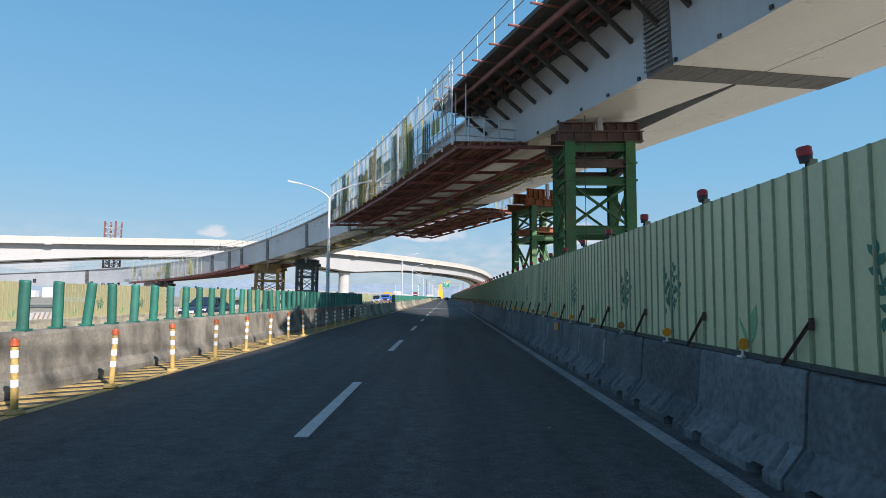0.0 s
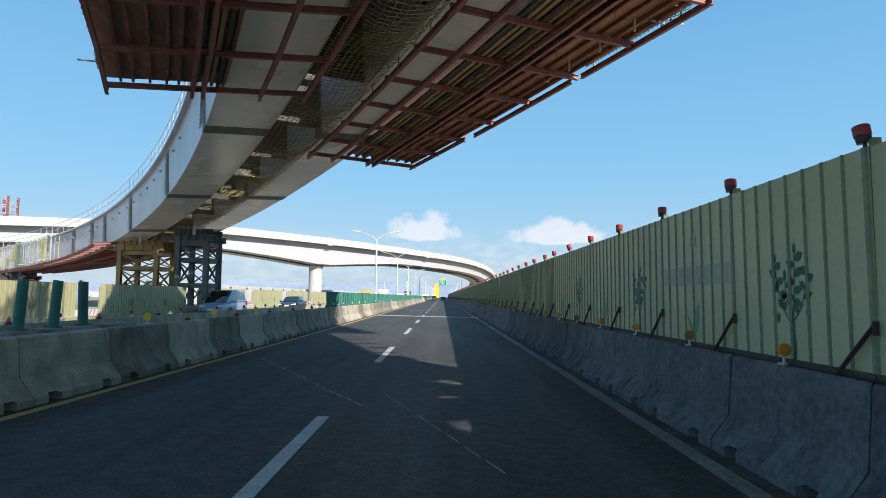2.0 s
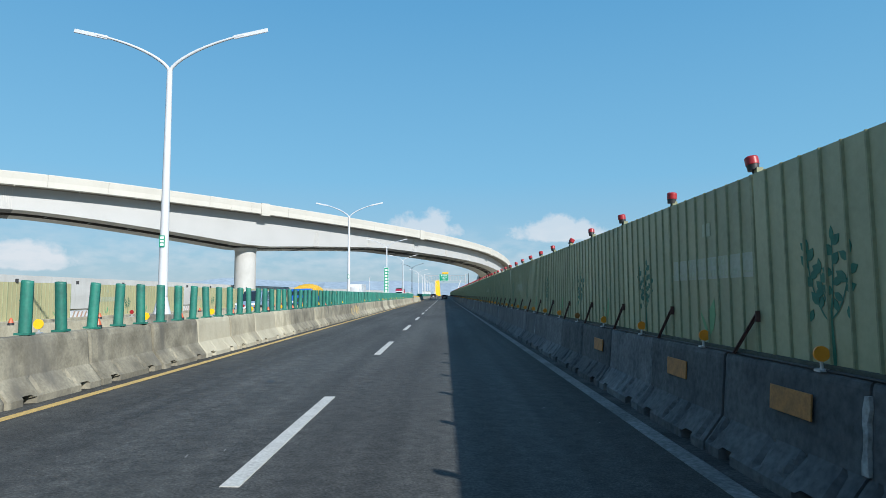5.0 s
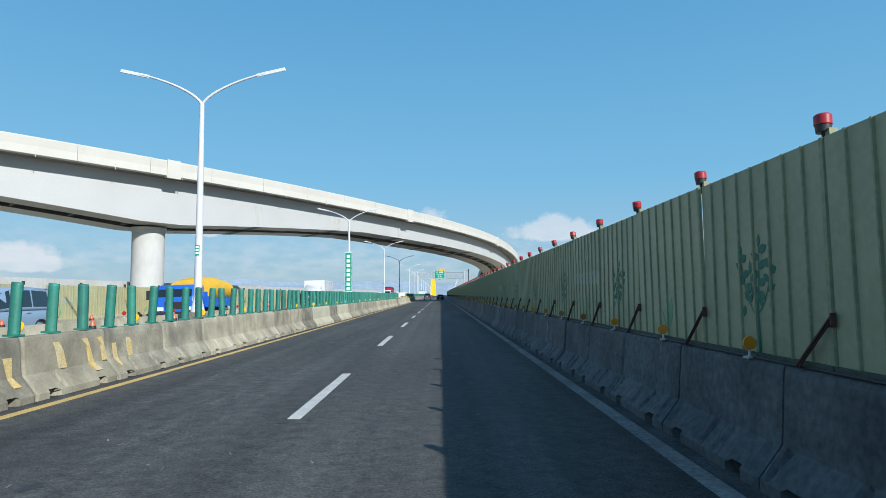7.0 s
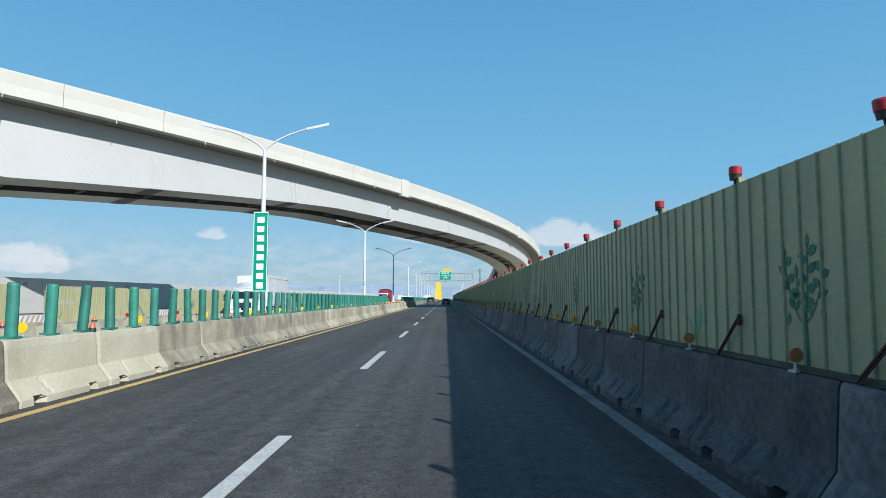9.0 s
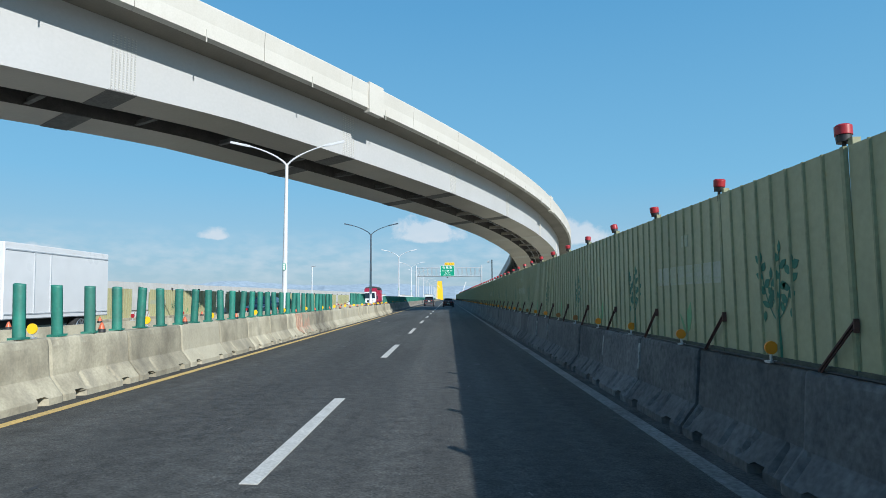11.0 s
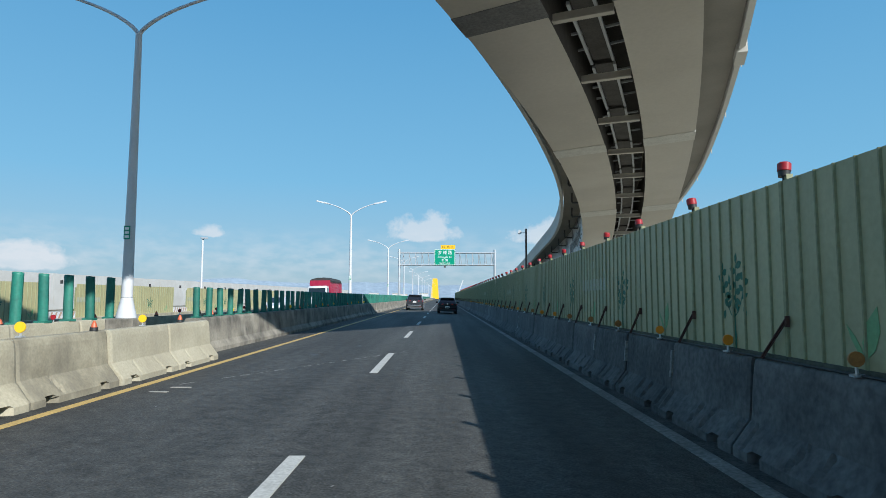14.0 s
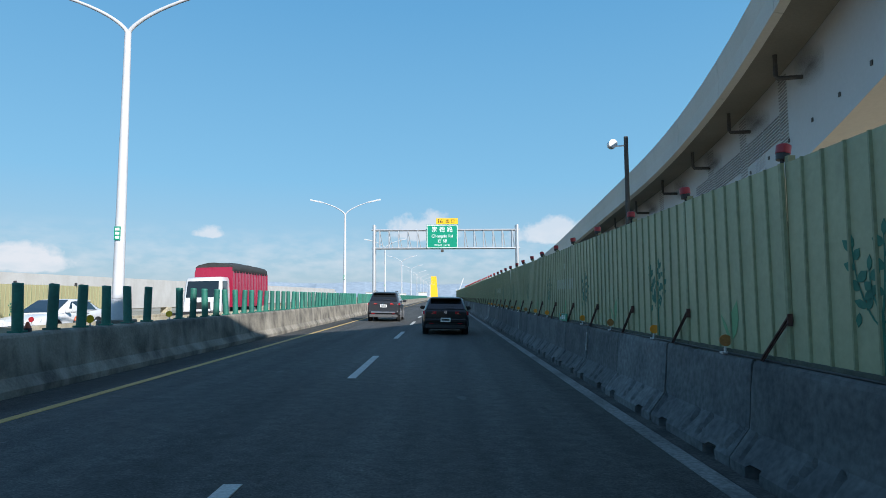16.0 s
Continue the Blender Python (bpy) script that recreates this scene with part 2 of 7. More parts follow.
# grey-brown of the overhang, with its underside shade put into the colour
WING = surface("shade_toned_soffit", (0.235, 0.215, 0.18), 0.8, second=(0.17, 0.155, 0.13), scale=0.4, amount=0.7, fine=14, grain=0.06, bump=0.1, streak=0.2, streak_col=(0.22, 0.2, 0.17))
GIRDER_WHITE = surface("white_girder_paint", (0.44, 0.44, 0.436), 0.45, second=(0.39, 0.39, 0.382), scale=0.25, amount=0.6, fine=8, grain=0.03, bump=0.03, streak=0.16, streak_col=(0.44, 0.43, 0.40))
# warm girder paint, lightened to stand for bounce light from below
GIRDER_BELOW = surface("bounce_lightened_girder_paint", (0.86, 0.82, 0.75), 0.26, second=(0.76, 0.715, 0.645), scale=0.3, amount=0.7, fine=8, grain=0.04, bump=0.03)
GIRDER_TAN = surface("brown_grey_girder_paint", (0.51, 0.465, 0.40), 0.32, second=(0.43, 0.39, 0.335), scale=0.3, amount=0.7, fine=8, grain=0.04, bump=0.03, streak=0.12, streak_col=(0.4, 0.36, 0.3))
PIER = surface("pale_pier_concrete", (0.51, 0.505, 0.485), 0.8, second=(0.43, 0.42, 0.395), scale=0.6, amount=0.7, fine=16, grain=0.06, bump=0.1, streak=0.25, streak_col=(0.36, 0.35, 0.32))
GIRDER_GREY = surface("primer_grey_steel", (0.50, 0.52, 0.55), 0.36, second=(0.40, 0.415, 0.44), scale=0.35, amount=0.6, fine=9, grain=0.03, bump=0.03, streak=0.15, streak_col=(0.3, 0.28, 0.26))
SPLICE = surface("bolted_splice_plate", (0.16, 0.155, 0.15), 0.6, second=(0.1, 0.1, 0.1), scale=3, fine=14, grain=0.25, bump=0.3)
SPLICE_RIB = surface("grey_splice_rib", (0.26, 0.26, 0.255), 0.55, second=(0.18, 0.18, 0.18), scale=3, fine=14, grain=0.2, bump=0.2)
SPLICE_PALE = surface("pale_splice_plate", (0.60, 0.585, 0.54), 0.55, second=(0.5, 0.48, 0.44), scale=3, fine=14, grain=0.12, bump=0.3)
SOOT = surface("soot", (0.10, 0.098, 0.095), 0.9, scale=2, fine=14, grain=0.2, bump=0.0)
nt = SOOT.node_tree
thin = nt.nodes.new("ShaderNodeTexNoise")
thin.inputs["Scale"].default_value, thin.inputs["Detail"].default_value = 1.7, 6
tc = nt.nodes.new("ShaderNodeTexCoord")
nt.links.new(tc.outputs["Object"], thin.inputs["Vector"])
rim = nt.nodes.new("ShaderNodeTexGradient")
rim.gradient_type = "SPHERICAL"
nt.links.new(tc.outputs["Object"], rim.inputs[0])
fade = nt.nodes.new("ShaderNodeMath")
fade.operation = "MULTIPLY"
nt.links.new(rim.outputs["Fac"], fade.inputs[0])
nt.links.new(thin.outputs["Fac"], fade.inputs[1])
nt.links.new(fade.outputs[0], nt.nodes["Principled BSDF"].inputs["Alpha"])
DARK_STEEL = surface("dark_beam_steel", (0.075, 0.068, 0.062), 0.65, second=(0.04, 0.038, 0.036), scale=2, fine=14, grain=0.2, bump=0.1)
RUST = surface("red_oxide_steel", (0.30, 0.115, 0.098), 0.6, second=(0.18, 0.072, 0.062), scale=2.0, amount=0.8, fine=16, grain=0.2, bump=0.2)
RUST_DARK = surface("dark_brown_primer", (0.15, 0.085, 0.07), 0.65, second=(0.09, 0.055, 0.047), scale=2.0, amount=0.8, fine=16, grain=0.2, bump=0.2)
RUST_ORANGE = surface("orange_rust_steel", (0.36, 0.13, 0.05), 0.75, second=(0.2, 0.075, 0.035), scale=1.6, amount=0.8, fine=16, grain=0.2, bump=0.2)
PLY = surface("stained_plywood", (0.43, 0.215, 0.135), 0.75, second=(0.26, 0.125, 0.085), scale=1.2, amount=0.8, fine=10, grain=0.25, bump=0.2, stretch=(4, 0.6, 1), vary=0.3)
TOWER_GREEN = surface("green_tower_paint", (0.050, 0.17, 0.062), 0.5, second=(0.035, 0.11, 0.045), scale=1.2, amount=0.7, fine=12, grain=0.15, bump=0.1, streak=0.5, streak_col=(0.16, 0.065, 0.035))
OIL = surface("oil_stain", (0.03, 0.03, 0.031), 0.6, second=(0.05, 0.05, 0.05), scale=6, fine=40, grain=0.3, bump=0.2)
TIMBER = surface("yellow_formwork_timber", (0.42, 0.31, 0.15), 0.75, second=(0.28, 0.19, 0.09), scale=2, fine=18, grain=0.2, bump=0.15, stretch=(1, 4, 1), vary=0.2)
SILL = surface("grimy_dark_sill", (0.075, 0.08, 0.06), 0.8, second=(0.035, 0.036, 0.03), scale=3, fine=20, grain=0.25, bump=0.3)
TOWER_YELLOW = surface("ochre_tower_paint", (0.36, 0.22, 0.07), 0.55, second=(0.2, 0.13, 0.06), scale=1.2, fine=12, grain=0.15, bump=0.1)
TOWER_DARK = surface("dark_green_tower_paint", (0.045, 0.07, 0.062), 0.55, second=(0.2, 0.2, 0.19), scale=0.6, amount=0.6, fine=12, grain=0.15, bump=0.1)
GALV = surface("galvanised_steel", (0.62, 0.64, 0.66), 0.38, metal=0.55, second=(0.5, 0.52, 0.54), scale=4, amount=0.4, fine=30, grain=0.06, bump=0.04)
POLE_WHITE = surface("pole_paint", (0.62, 0.635, 0.66), 0.4, second=(0.5, 0.515, 0.54), scale=1.5, amount=0.5, fine=20, grain=0.03, bump=0.02)
FENCE = surface("pale_yellow_green_sheet", (0.545, 0.525, 0.305), 0.42, second=(0.45, 0.445, 0.262), scale=0.7, amount=0.6, fine=16, grain=0.05, bump=0.04, streak=0.25, streak_col=(0.3, 0.3, 0.18), vary=0.07)
FENCE_FAR = surface("yellow_hoarding_sheet", (0.46, 0.42, 0.225), 0.45, second=(0.38, 0.35, 0.19), scale=0.7, amount=0.6, fine=16, grain=0.05, bump=0.04, streak=0.25, streak_col=(0.27, 0.26, 0.15), vary=0.08)
# the FENCE sheet in a darker tone, for the long second length
FENCE_DULL = surface("darker_yellow_green_sheet", (0.38, 0.375, 0.22), 0.5, second=(0.305, 0.31, 0.19), scale=0.7, amount=0.7, fine=16, grain=0.07, bump=0.05, streak=0.3, streak_col=(0.22, 0.225, 0.15), vary=0.09)
BRACE = surface("dark_rusted_angle", (0.095, 0.042, 0.033), 0.8, second=(0.05, 0.03, 0.026), scale=4, fine=20, grain=0.2, bump=0.2)
ORANGE_DULL = surface("dirty_orange_reflector", (0.45, 0.19, 0.05), 0.6, second=(0.22, 0.11, 0.05), scale=8, fine=40, grain=0.15, bump=0.05)
CRACK_FILL = surface("pale_crack_sealer", (0.36, 0.35, 0.32), 0.85, second=(0.27, 0.26, 0.24), scale=6, fine=40, grain=0.3, bump=0.2)
YELLOW_WASH = surface("faded_yellow_paint", (0.56, 0.40, 0.13), 0.85, second=(0.47, 0.41, 0.28), scale=5, amount=0.9, fine=30, grain=0.2, bump=0.2)
RED_WASH = surface("faded_red_paint", (0.43, 0.235, 0.165), 0.85, second=(0.42, 0.345, 0.26), scale=5, amount=0.9, fine=30, grain=0.2, bump=0.2)
FENCE_EDGE = surface("grimy_sheet_rib", (0.27, 0.29, 0.16), 0.55, second=(0.19, 0.2, 0.12), scale=2, fine=20, grain=0.15, bump=0.1)
LEAF_PAINT = surface("green_leaf_paint", (0.026, 0.165, 0.105), 0.6, second=(0.018, 0.11, 0.075), scale=6, fine=30, grain=0.15, bump=0.02)
LEAF_PALE = surface("faded_green_leaf_paint", (0.16, 0.35, 0.17), 0.6, second=(0.22, 0.42, 0.2), scale=5, fine=30, grain=0.1, bump=0.02)
TEXT_FADED = surface("faded_grey_lettering", (0.37, 0.40, 0.29), 0.6, second=(0.44, 0.455, 0.28), scale=6, fine=40, grain=0.1, bump=0.02)
BAND = surface("washed_grey_band", (0.41, 0.42, 0.325), 0.6, second=(0.37, 0.385, 0.27), scale=3, amount=0.8, fine=20, grain=0.08, bump=0.02)
GLARE_GREEN = surface("green_plastic_shield", (0.022, 0.185, 0.135), 0.55, second=(0.016, 0.12, 0.095), scale=3.5, amount=0.8, fine=25, grain=0.12, bump=0.05, streak=0.25, streak_col=(0.10, 0.16, 0.13), vary=0.18)
ORANGE = plain("orange_reflector", (0.85, 0.30, 0.02), 0.35, coat=0.3)
YELLOW_REF = plain("yellow_reflector", (0.9, 0.55, 0.02), 0.3, coat=0.3)
RED_PLASTIC = plain("red_lamp_plastic", (0.34, 0.018, 0.025), 0.4)
RED_ORANGE = plain("faded_red_plastic", (0.55, 0.12, 0.05), 0.4)
BLACK_PLASTIC = surface("black_plastic", (0.028, 0.028, 0.03), 0.5, scale=4, fine=30, grain=0.1, bump=0.05)
RUBBER = surface("tyre_rubber", (0.022, 0.022, 0.023), 0.85, scale=8, fine=60, grain=0.1, bump=0.1)
NETTING = surface("olive_safety_net", (0.27, 0.235, 0.10), 0.9, second=(0.38, 0.31, 0.08), scale=3, fine=20, grain=0.2, bump=0.1)
NET_OLIVE = surface("yellow_green_net", (0.40, 0.40, 0.16), 0.9, second=(0.5, 0.42, 0.12), scale=3, fine=20, grain=0.2, bump=0.1)
NET_DARK = surface("dark_green_net", (0.10, 0.17, 0.13), 0.9, second=(0.16, 0.2, 0.15), scale=3, fine=20, grain=0.2, bump=0.1)
NET_GREY = surface("grey_screen_wire", (0.50, 0.54, 0.55), 0.6, second=(0.4, 0.43, 0.4), scale=3, fine=20, grain=0.1, bump=0.05)
PIPE_YELLOW = surface("yellow_scaffold_pipe", (0.5, 0.44, 0.14), 0.55, second=(0.35, 0.34, 0.2), scale=4, fine=20, grain=0.1)
SIGN_GREEN = plain("green_sign_sheet", (0.0, 0.27, 0.16), 0.35)
SIGN_WHITE = plain("white_sign_sheet", (0.86, 0.87, 0.86), 0.35)
SIGN_YELLOW = plain("yellow_sign_sheet", (0.86, 0.5, 0.02), 0.35)
SIGN_BLACK = plain("black_sign_sheet", (0.02, 0.02, 0.02), 0.4)
GLASS = plain("tinted_car_glass", (0.012, 0.015, 0.018), 0.05, coat=1.0)
CHROME = plain("chrome_trim", (0.8, 0.8, 0.82), 0.12, metal=1.0)
TAIL_RED = plain("red_tail_lens", (0.42, 0.012, 0.02), 0.12, coat=1.0)
CLEAR_LENS = plain("clear_lamp_lens", (0.75, 0.77, 0.8), 0.1, coat=1.0)
ALLOY = plain("silver_alloy", (0.55, 0.56, 0.58), 0.3, metal=0.9)
# mostly hidden ground, made pale to reflect light onto the ramp undersides
LAND = surface("bounce_pale_land", (0.36, 0.33, 0.27), 0.95, second=(0.25, 0.235, 0.17), scale=0.03, amount=0.9, fine=1.5, grain=0.3, bump=0.2)
# forest lightened towards the sky colour: distance haze is painted in
HILL = surface("haze_tinted_forest", (0.285, 0.355, 0.425), 1.0, second=(0.255, 0.325, 0.39), scale=0.01, amount=0.8, fine=0.05, grain=0.1, bump=0.0, spec=0.0)
FAR_WHITE = surface("far_building_wall", (0.6, 0.61, 0.62), 0.8, second=(0.5, 0.5, 0.5), scale=0.1, fine=2, grain=0.1, bump=0)


def car_paint(name, base, metal=0.4):
    return surface(name, base, 0.3, metal=metal, second=tuple(c * 0.85 for c in base), scale=1.5, amount=0.4, fine=200, grain=0.05, bump=0.0, coat=0.45, spec=0.35)


# ---- mesh helpers ----
def part(name, bm, material, parent=None, label=""):
    me = bpy.data.meshes.new(name)
    bmesh.ops.recalc_face_normals(bm, faces=bm.faces)
    bm.to_mesh(me)
    bm.free()
    for m in material if isinstance(material, (list, tuple)) else [material]:
        me.materials.append(m)
    ob = new(name, me)
    if parent is not None:
        ob.parent = parent
    if label:
        ob["label"] = label
    return ob


def thing(name, label, category, group="", kind="", at=None):
    e = new(name)
    e.empty_display_size = 0.2
    if at is not None:
        e.matrix_world = at
    return tagged(e, label, category, group, kind)


def box(bm, x0, x1, y0, y1, z0, z1, m=None, mi=0):
    c = [Vector((x, y, z)) for z in (z0, z1) for y in (y0, y1) for x in (x0, x1)]
    v = [bm.verts.new(m @ p if m else p) for p in c]
    for f in ((0, 2, 3, 1), (4, 5, 7, 6), (0, 1, 5, 4), (2, 6, 7, 3), (0, 4, 6, 2), (1, 3, 7, 5)):
        bm.faces.new([v[i] for i in f]).material_index = mi


def bbox(x0, x1, y0, y1, z0, z1, bev=0.0, seg=1):
    bm = bmesh.new()
    box(bm, x0, x1, y0, y1, z0, z1)
    if bev:
        bmesh.ops.bevel(bm, geom=bm.edges[:], offset=bev, segments=seg, affect="EDGES", profile=0.5)
    return bm


def axis_matrix(a, b):
    a, b = Vector(a), Vector(b)
    return Matrix.Translation(a) @ (b - a).to_track_quat("Z", "Y").to_matrix().to_4x4(), (b - a).length


def rod(bm, a, b, r0, r1=None, n=8, mi=0, cap=True):
    m, h = axis_matrix(a, b)
    r1 = r0 if r1 is None else r1
    eps = min(0.02, h * 0.08)
    # a ring close to each end keeps the smooth shading straight
    stops = (0, eps, h - eps, h) if n > 6 else (0, h)
    rings = []
    for z in stops:
        r = r0 + (r1 - r0) * z / h
        rings.append([bm.verts.new(m @ Vector((r * math.cos(2 * math.pi * i / n), r * math.sin(2 * math.pi * i / n), z))) for i in range(n)])
    for lo, hi in zip(rings, rings[1:]):
        for i in range(n):
            f = bm.faces.new((lo[i], lo[(i + 1) % n], hi[(i + 1) % n], hi[i]))
            f.smooth, f.material_index = n > 6, mi
    if cap:
        bm.faces.new(rings[0][::-1]).material_index = mi
        bm.faces.new(rings[-1]).material_index = mi


def bar(bm, a, b, w, h=None, mi=0):
    m, ln = axis_matrix(a, b)
    h = h or w
    box(bm, -w / 2, w / 2, -h / 2, h / 2, 0, ln, m, mi)


def ibeam(bm, a, b, w, h, t=0.03, mi=0):
    """One I-section from a to b, flanges level."""
    isweep(bm, [a, b], w, h, t)


def isweep(bm, pts, w, h, t=0.03):
    """One I-section along a line of points."""
    x, y, s = w / 2, h / 2, t / 2
    prof = [(-x, -y), (x, -y), (x, -y + t), (s, -y + t), (s, y - t), (x, y - t), (x, y), (-x, y), (-x, y - t), (-s, y - t), (-s, -y + t), (-x, -y + t)]
    pts = [Vector(p) for p in pts]
    rings = []
    for i, p in enumerate(pts):
        d = (pts[min(i + 1, len(pts) - 1)] - pts[max(i - 1, 0)]).normalized()
        side = d.cross(Vector((0, 0, 1)))
        side = side.normalized() if side.length > 1e-3 else Vector((1, 0, 0))
        up = side.cross(d)
        rings.append([bm.verts.new(p + side * u + up * v) for u, v in prof])
    for a, b in zip(rings, rings[1:]):
        for k in range(12):
            bm.faces.new((a[k], a[(k + 1) % 12], b[(k + 1) % 12], b[k]))
    bm.faces.new(rings[0][::-1])
    bm.faces.new(rings[-1])


def tube(bm, pts, r, n=8, r_end=None, mi=0):
    rings = []
    pts = [Vector(p) for p in pts]
    pts = [pts[0], pts[0].lerp(pts[1], 0.04)] + pts[1:-1] + [pts[-1].lerp(pts[-2], 0.04), pts[-1]]
    for i, p in enumerate(pts):
        d = (pts[min(i + 1, len(pts) - 1)] - pts[max(i - 1, 0)]).normalized()
        q = d.to_track_quat("Z", "Y").to_matrix()
        rr = r if r_end is None else r + (r_end - r) * i / (len(pts) - 1)
        rings.append([bm.verts.new(p + q @ Vector((rr * math.cos(2 * math.pi * k / n), rr * math.sin(2 * math.pi * k / n), 0))) for k in range(n)])
    for a, b in zip(rings, rings[1:]):
        for k in range(n):
            f = bm.faces.new((a[k], a[(k + 1) % n], b[(k + 1) % n], b[k]))
            f.smooth, f.material_index = True, mi
    bm.faces.new(rings[0][::-1])
    bm.faces.new(rings[-1])


def extrude_y(profile, y0, y1, cuts=1, wob=0.0):
    """A solid whose outline in x, z runs from y0 to y1."""
    bm = bmesh.new()
    rows = []
    for k in range(cuts + 1):
        y = y0 + (y1 - y0) * k / cuts
        rows.append([bm.verts.new((x + (random.uniform(-wob, wob) if 0 < k < cuts else 0), y, z)) for x, z in profile])
    n = len(profile)
    for a, b in zip(rows, rows[1:]):
        for i in range(n):
            bm.faces.new((a[i], a[(i + 1) % n], b[(i + 1) % n], b[i]))
    bm.faces.new(rows[0])
    bm.faces.new(rows[-1][::-1])
    return bm


def disc(bm, c, r, depth, axis="y", n=14, mi=0):
    c = Vector(c)
    d = {"x": Vector((1, 0, 0)), "y": Vector((0, 1, 0)), "z": Vector((0, 0, 1))}[axis]
    rod(bm, c - d * depth / 2, c + d * depth / 2, r, r, n, mi)


def writing(text, size, material, parent, at, label="", depth=0.004, name="lettering"):
    cu = bpy.data.curves.new("lettering", "FONT")
    cu.body, cu.size, cu.align_x, cu.align_y, cu.extrude = text, size, "CENTER", "CENTER", depth
    tmp = bpy.data.objects.new("lettering", cu)
    scene.collection.objects.link(tmp)
    dg = bpy.context.evaluated_depsgraph_get()
    me = bpy.data.meshes.new_from_object(tmp.evaluated_get(dg))
    bpy.data.objects.remove(tmp)
    me.materials.clear()
    me.materials.append(material)
    ob = new(name, me)
    ob.parent = parent
    ob.matrix_local = at
    if label:
        ob["label"] = label
    return ob


def grade(x):
    """The road's height: both carriageways fall away from the middle strip."""
    return -0.02 * x if x > -6.9 else 0.138 + 0.02 * (x + 6.9)

Y0, Y1 = -30.0, 420.0
PITCH = 2.018
BX = 2.56  # foot of the barrier under the fence


# ---- ground and road ----
def strip(name, x0, x1, y0, y1, lift, material, label, category, kind="structure", parent=None, thick=0.3):
    bm = bmesh.new()
    prof = [(x0, grade(x0) + lift), (x1, grade(x1) + lift), (x1, grade(x1) + lift - thick), (x0, grade(x0) + lift - thick)]
    if x0 < -6.9 < x1:
        prof.insert(1, (-6.9, grade(-6.9) + lift))
    rows = [[bm.verts.new((x, y, z)) for x, z in prof] for y in (y0, y1)]
    n = len(prof)
    for i in range(n):
        bm.faces.new((rows[0][i], rows[0][(i + 1) % n], rows[1][(i + 1) % n], rows[1][i]))
    bm.faces.new(rows[0])
    bm.faces.new(rows[1][::-1])
    ob = part(name, bm, material, parent)
    return ob if parent else tagged(ob, label, category, kind=kind)


bm = bmesh.new()
bmesh.ops.create_grid(bm, x_segments=40, y_segments=40, size=4800)
for v in bm.verts:
    v.co.z = -0.9
ground = tagged(part("ground", bm, LAND), "flat building land round the motorway, paled to bounce light upward", "ground", kind="structure")
road = strip("road", -22.6, 4.6, Y0, Y1 + 900, 0, ASPHALT, "dark grey asphalt motorway carriageways with worn texture", "road", thick=0.8)
gutter = strip("gutter", 2.41, 2.72, Y0, Y1, 0.004, GRAVEL, "dirty gutter with grit along the barrier foot", "gutter", thick=0.05)
white_edge = strip("edge_line_white", 2.20, 2.39, Y0, Y1 + 600, 0.005, EDGE_LINE, "worn white edge line on the asphalt", "road line", thick=0.01)
bm = bmesh.new()
rows = []
for y in (Y0, 20, 36, 41, 46, 52, 100, 200, 300, Y1, Y1 + 600):
    c = float(np.interp(y, [36, 52], [-5.09, -4.94]))
    rows.append([bm.verts.new((x, y, grade(x) + h)) for x, h in ((c - 0.065, 0.005), (c + 0.065, 0.005), (c + 0.065, -0.005), (c - 0.065, -0.005))])
for a, b in zip(rows, rows[1:]):
    for k in range(4):
        bm.faces.new((a[k], a[(k + 1) % 4], b[(k + 1) % 4], b[k]))
bm.faces.new(rows[0])
bm.faces.new(rows[-1][::-1])
yellow_edge = tagged(part("edge_line_yellow", bm, YELLOW_LINE), "yellow edge line beside the middle barrier", "road line", kind="structure")

# dashes of the lane line: 4 m long, one every 10 m
lane_line = thing("lane_line", "broken white lane line painted on the asphalt", "road line", kind="structure")
dash = None
for k in range(-3, 60):
    if dash is None:
        bm = bbox(-0.075, 0.075, 0, 4, -0.006, 0.004)
        dash = part("dash", bm, WHITE_LINE, lane_line)
        mesh = dash.data
    else:
        dash = new("dash", mesh)
        dash.parent = lane_line
    dash.location = (-1.6, 6.3 + 10 * k, grade(-1.6) + 0.003)
opposite_line = thing("opposite_lane_line", "broken white lane lines of the opposite carriageway", "road line", kind="structure")
for x in (-13.0,):
    for k in range(-2, 40):
        d = new("dash", mesh)
        d.parent = opposite_line
        d.location = (x, 3 + 10 * k, grade(x) + 0.003)

# yellow hatching beside the old middle barrier
hatching = thing("hatching", "yellow diagonal hatching on the narrow shoulder", "road line", kind="structure")
mesh = None
for k in range(120):
    y = -22 + k * 0.5
    if y > 36.6:
        break
    if mesh is None:
        bm = bmesh.new()
        v = [bm.verts.new(p) for p in ((-5.19, 0.52, 0.110), (-5.19, 0.74, 0.110), (-5.87, 0.22, 0.124), (-5.87, 0.0, 0.124))]
        bm.faces.new(v)
        bmesh.ops.extrude_face_region(bm, geom=bm.faces[:])
        s = part("stripe", bm, YELLOW_LINE, hatching)
        mesh = s.data
        for vv in mesh.vertices[4:]:
            vv.co.z -= 0.02
    else:
        s = new("stripe", mesh)
        s.parent = hatching
    s.location = (0, y, 0)

# expansion joint
joint = thing("expansion_joint", "pale concrete expansion joint with a toothed steel strip", "expansion joint", kind="structure")
for name, a, b, mat, lift in (("concrete_band", 76.3, 76.86, "c", 0.006), ("steel_strip", 76.87, 77.22, "s", 0.008), ("concrete_band", 77.23, 77.8, "c", 0.006)):
    strip(name, -5.2, 2.6, a, b, lift, CONCRETE if mat == "c" else SPLICE, "", "", parent=joint, thick=0.05)
bm = bmesh.new()
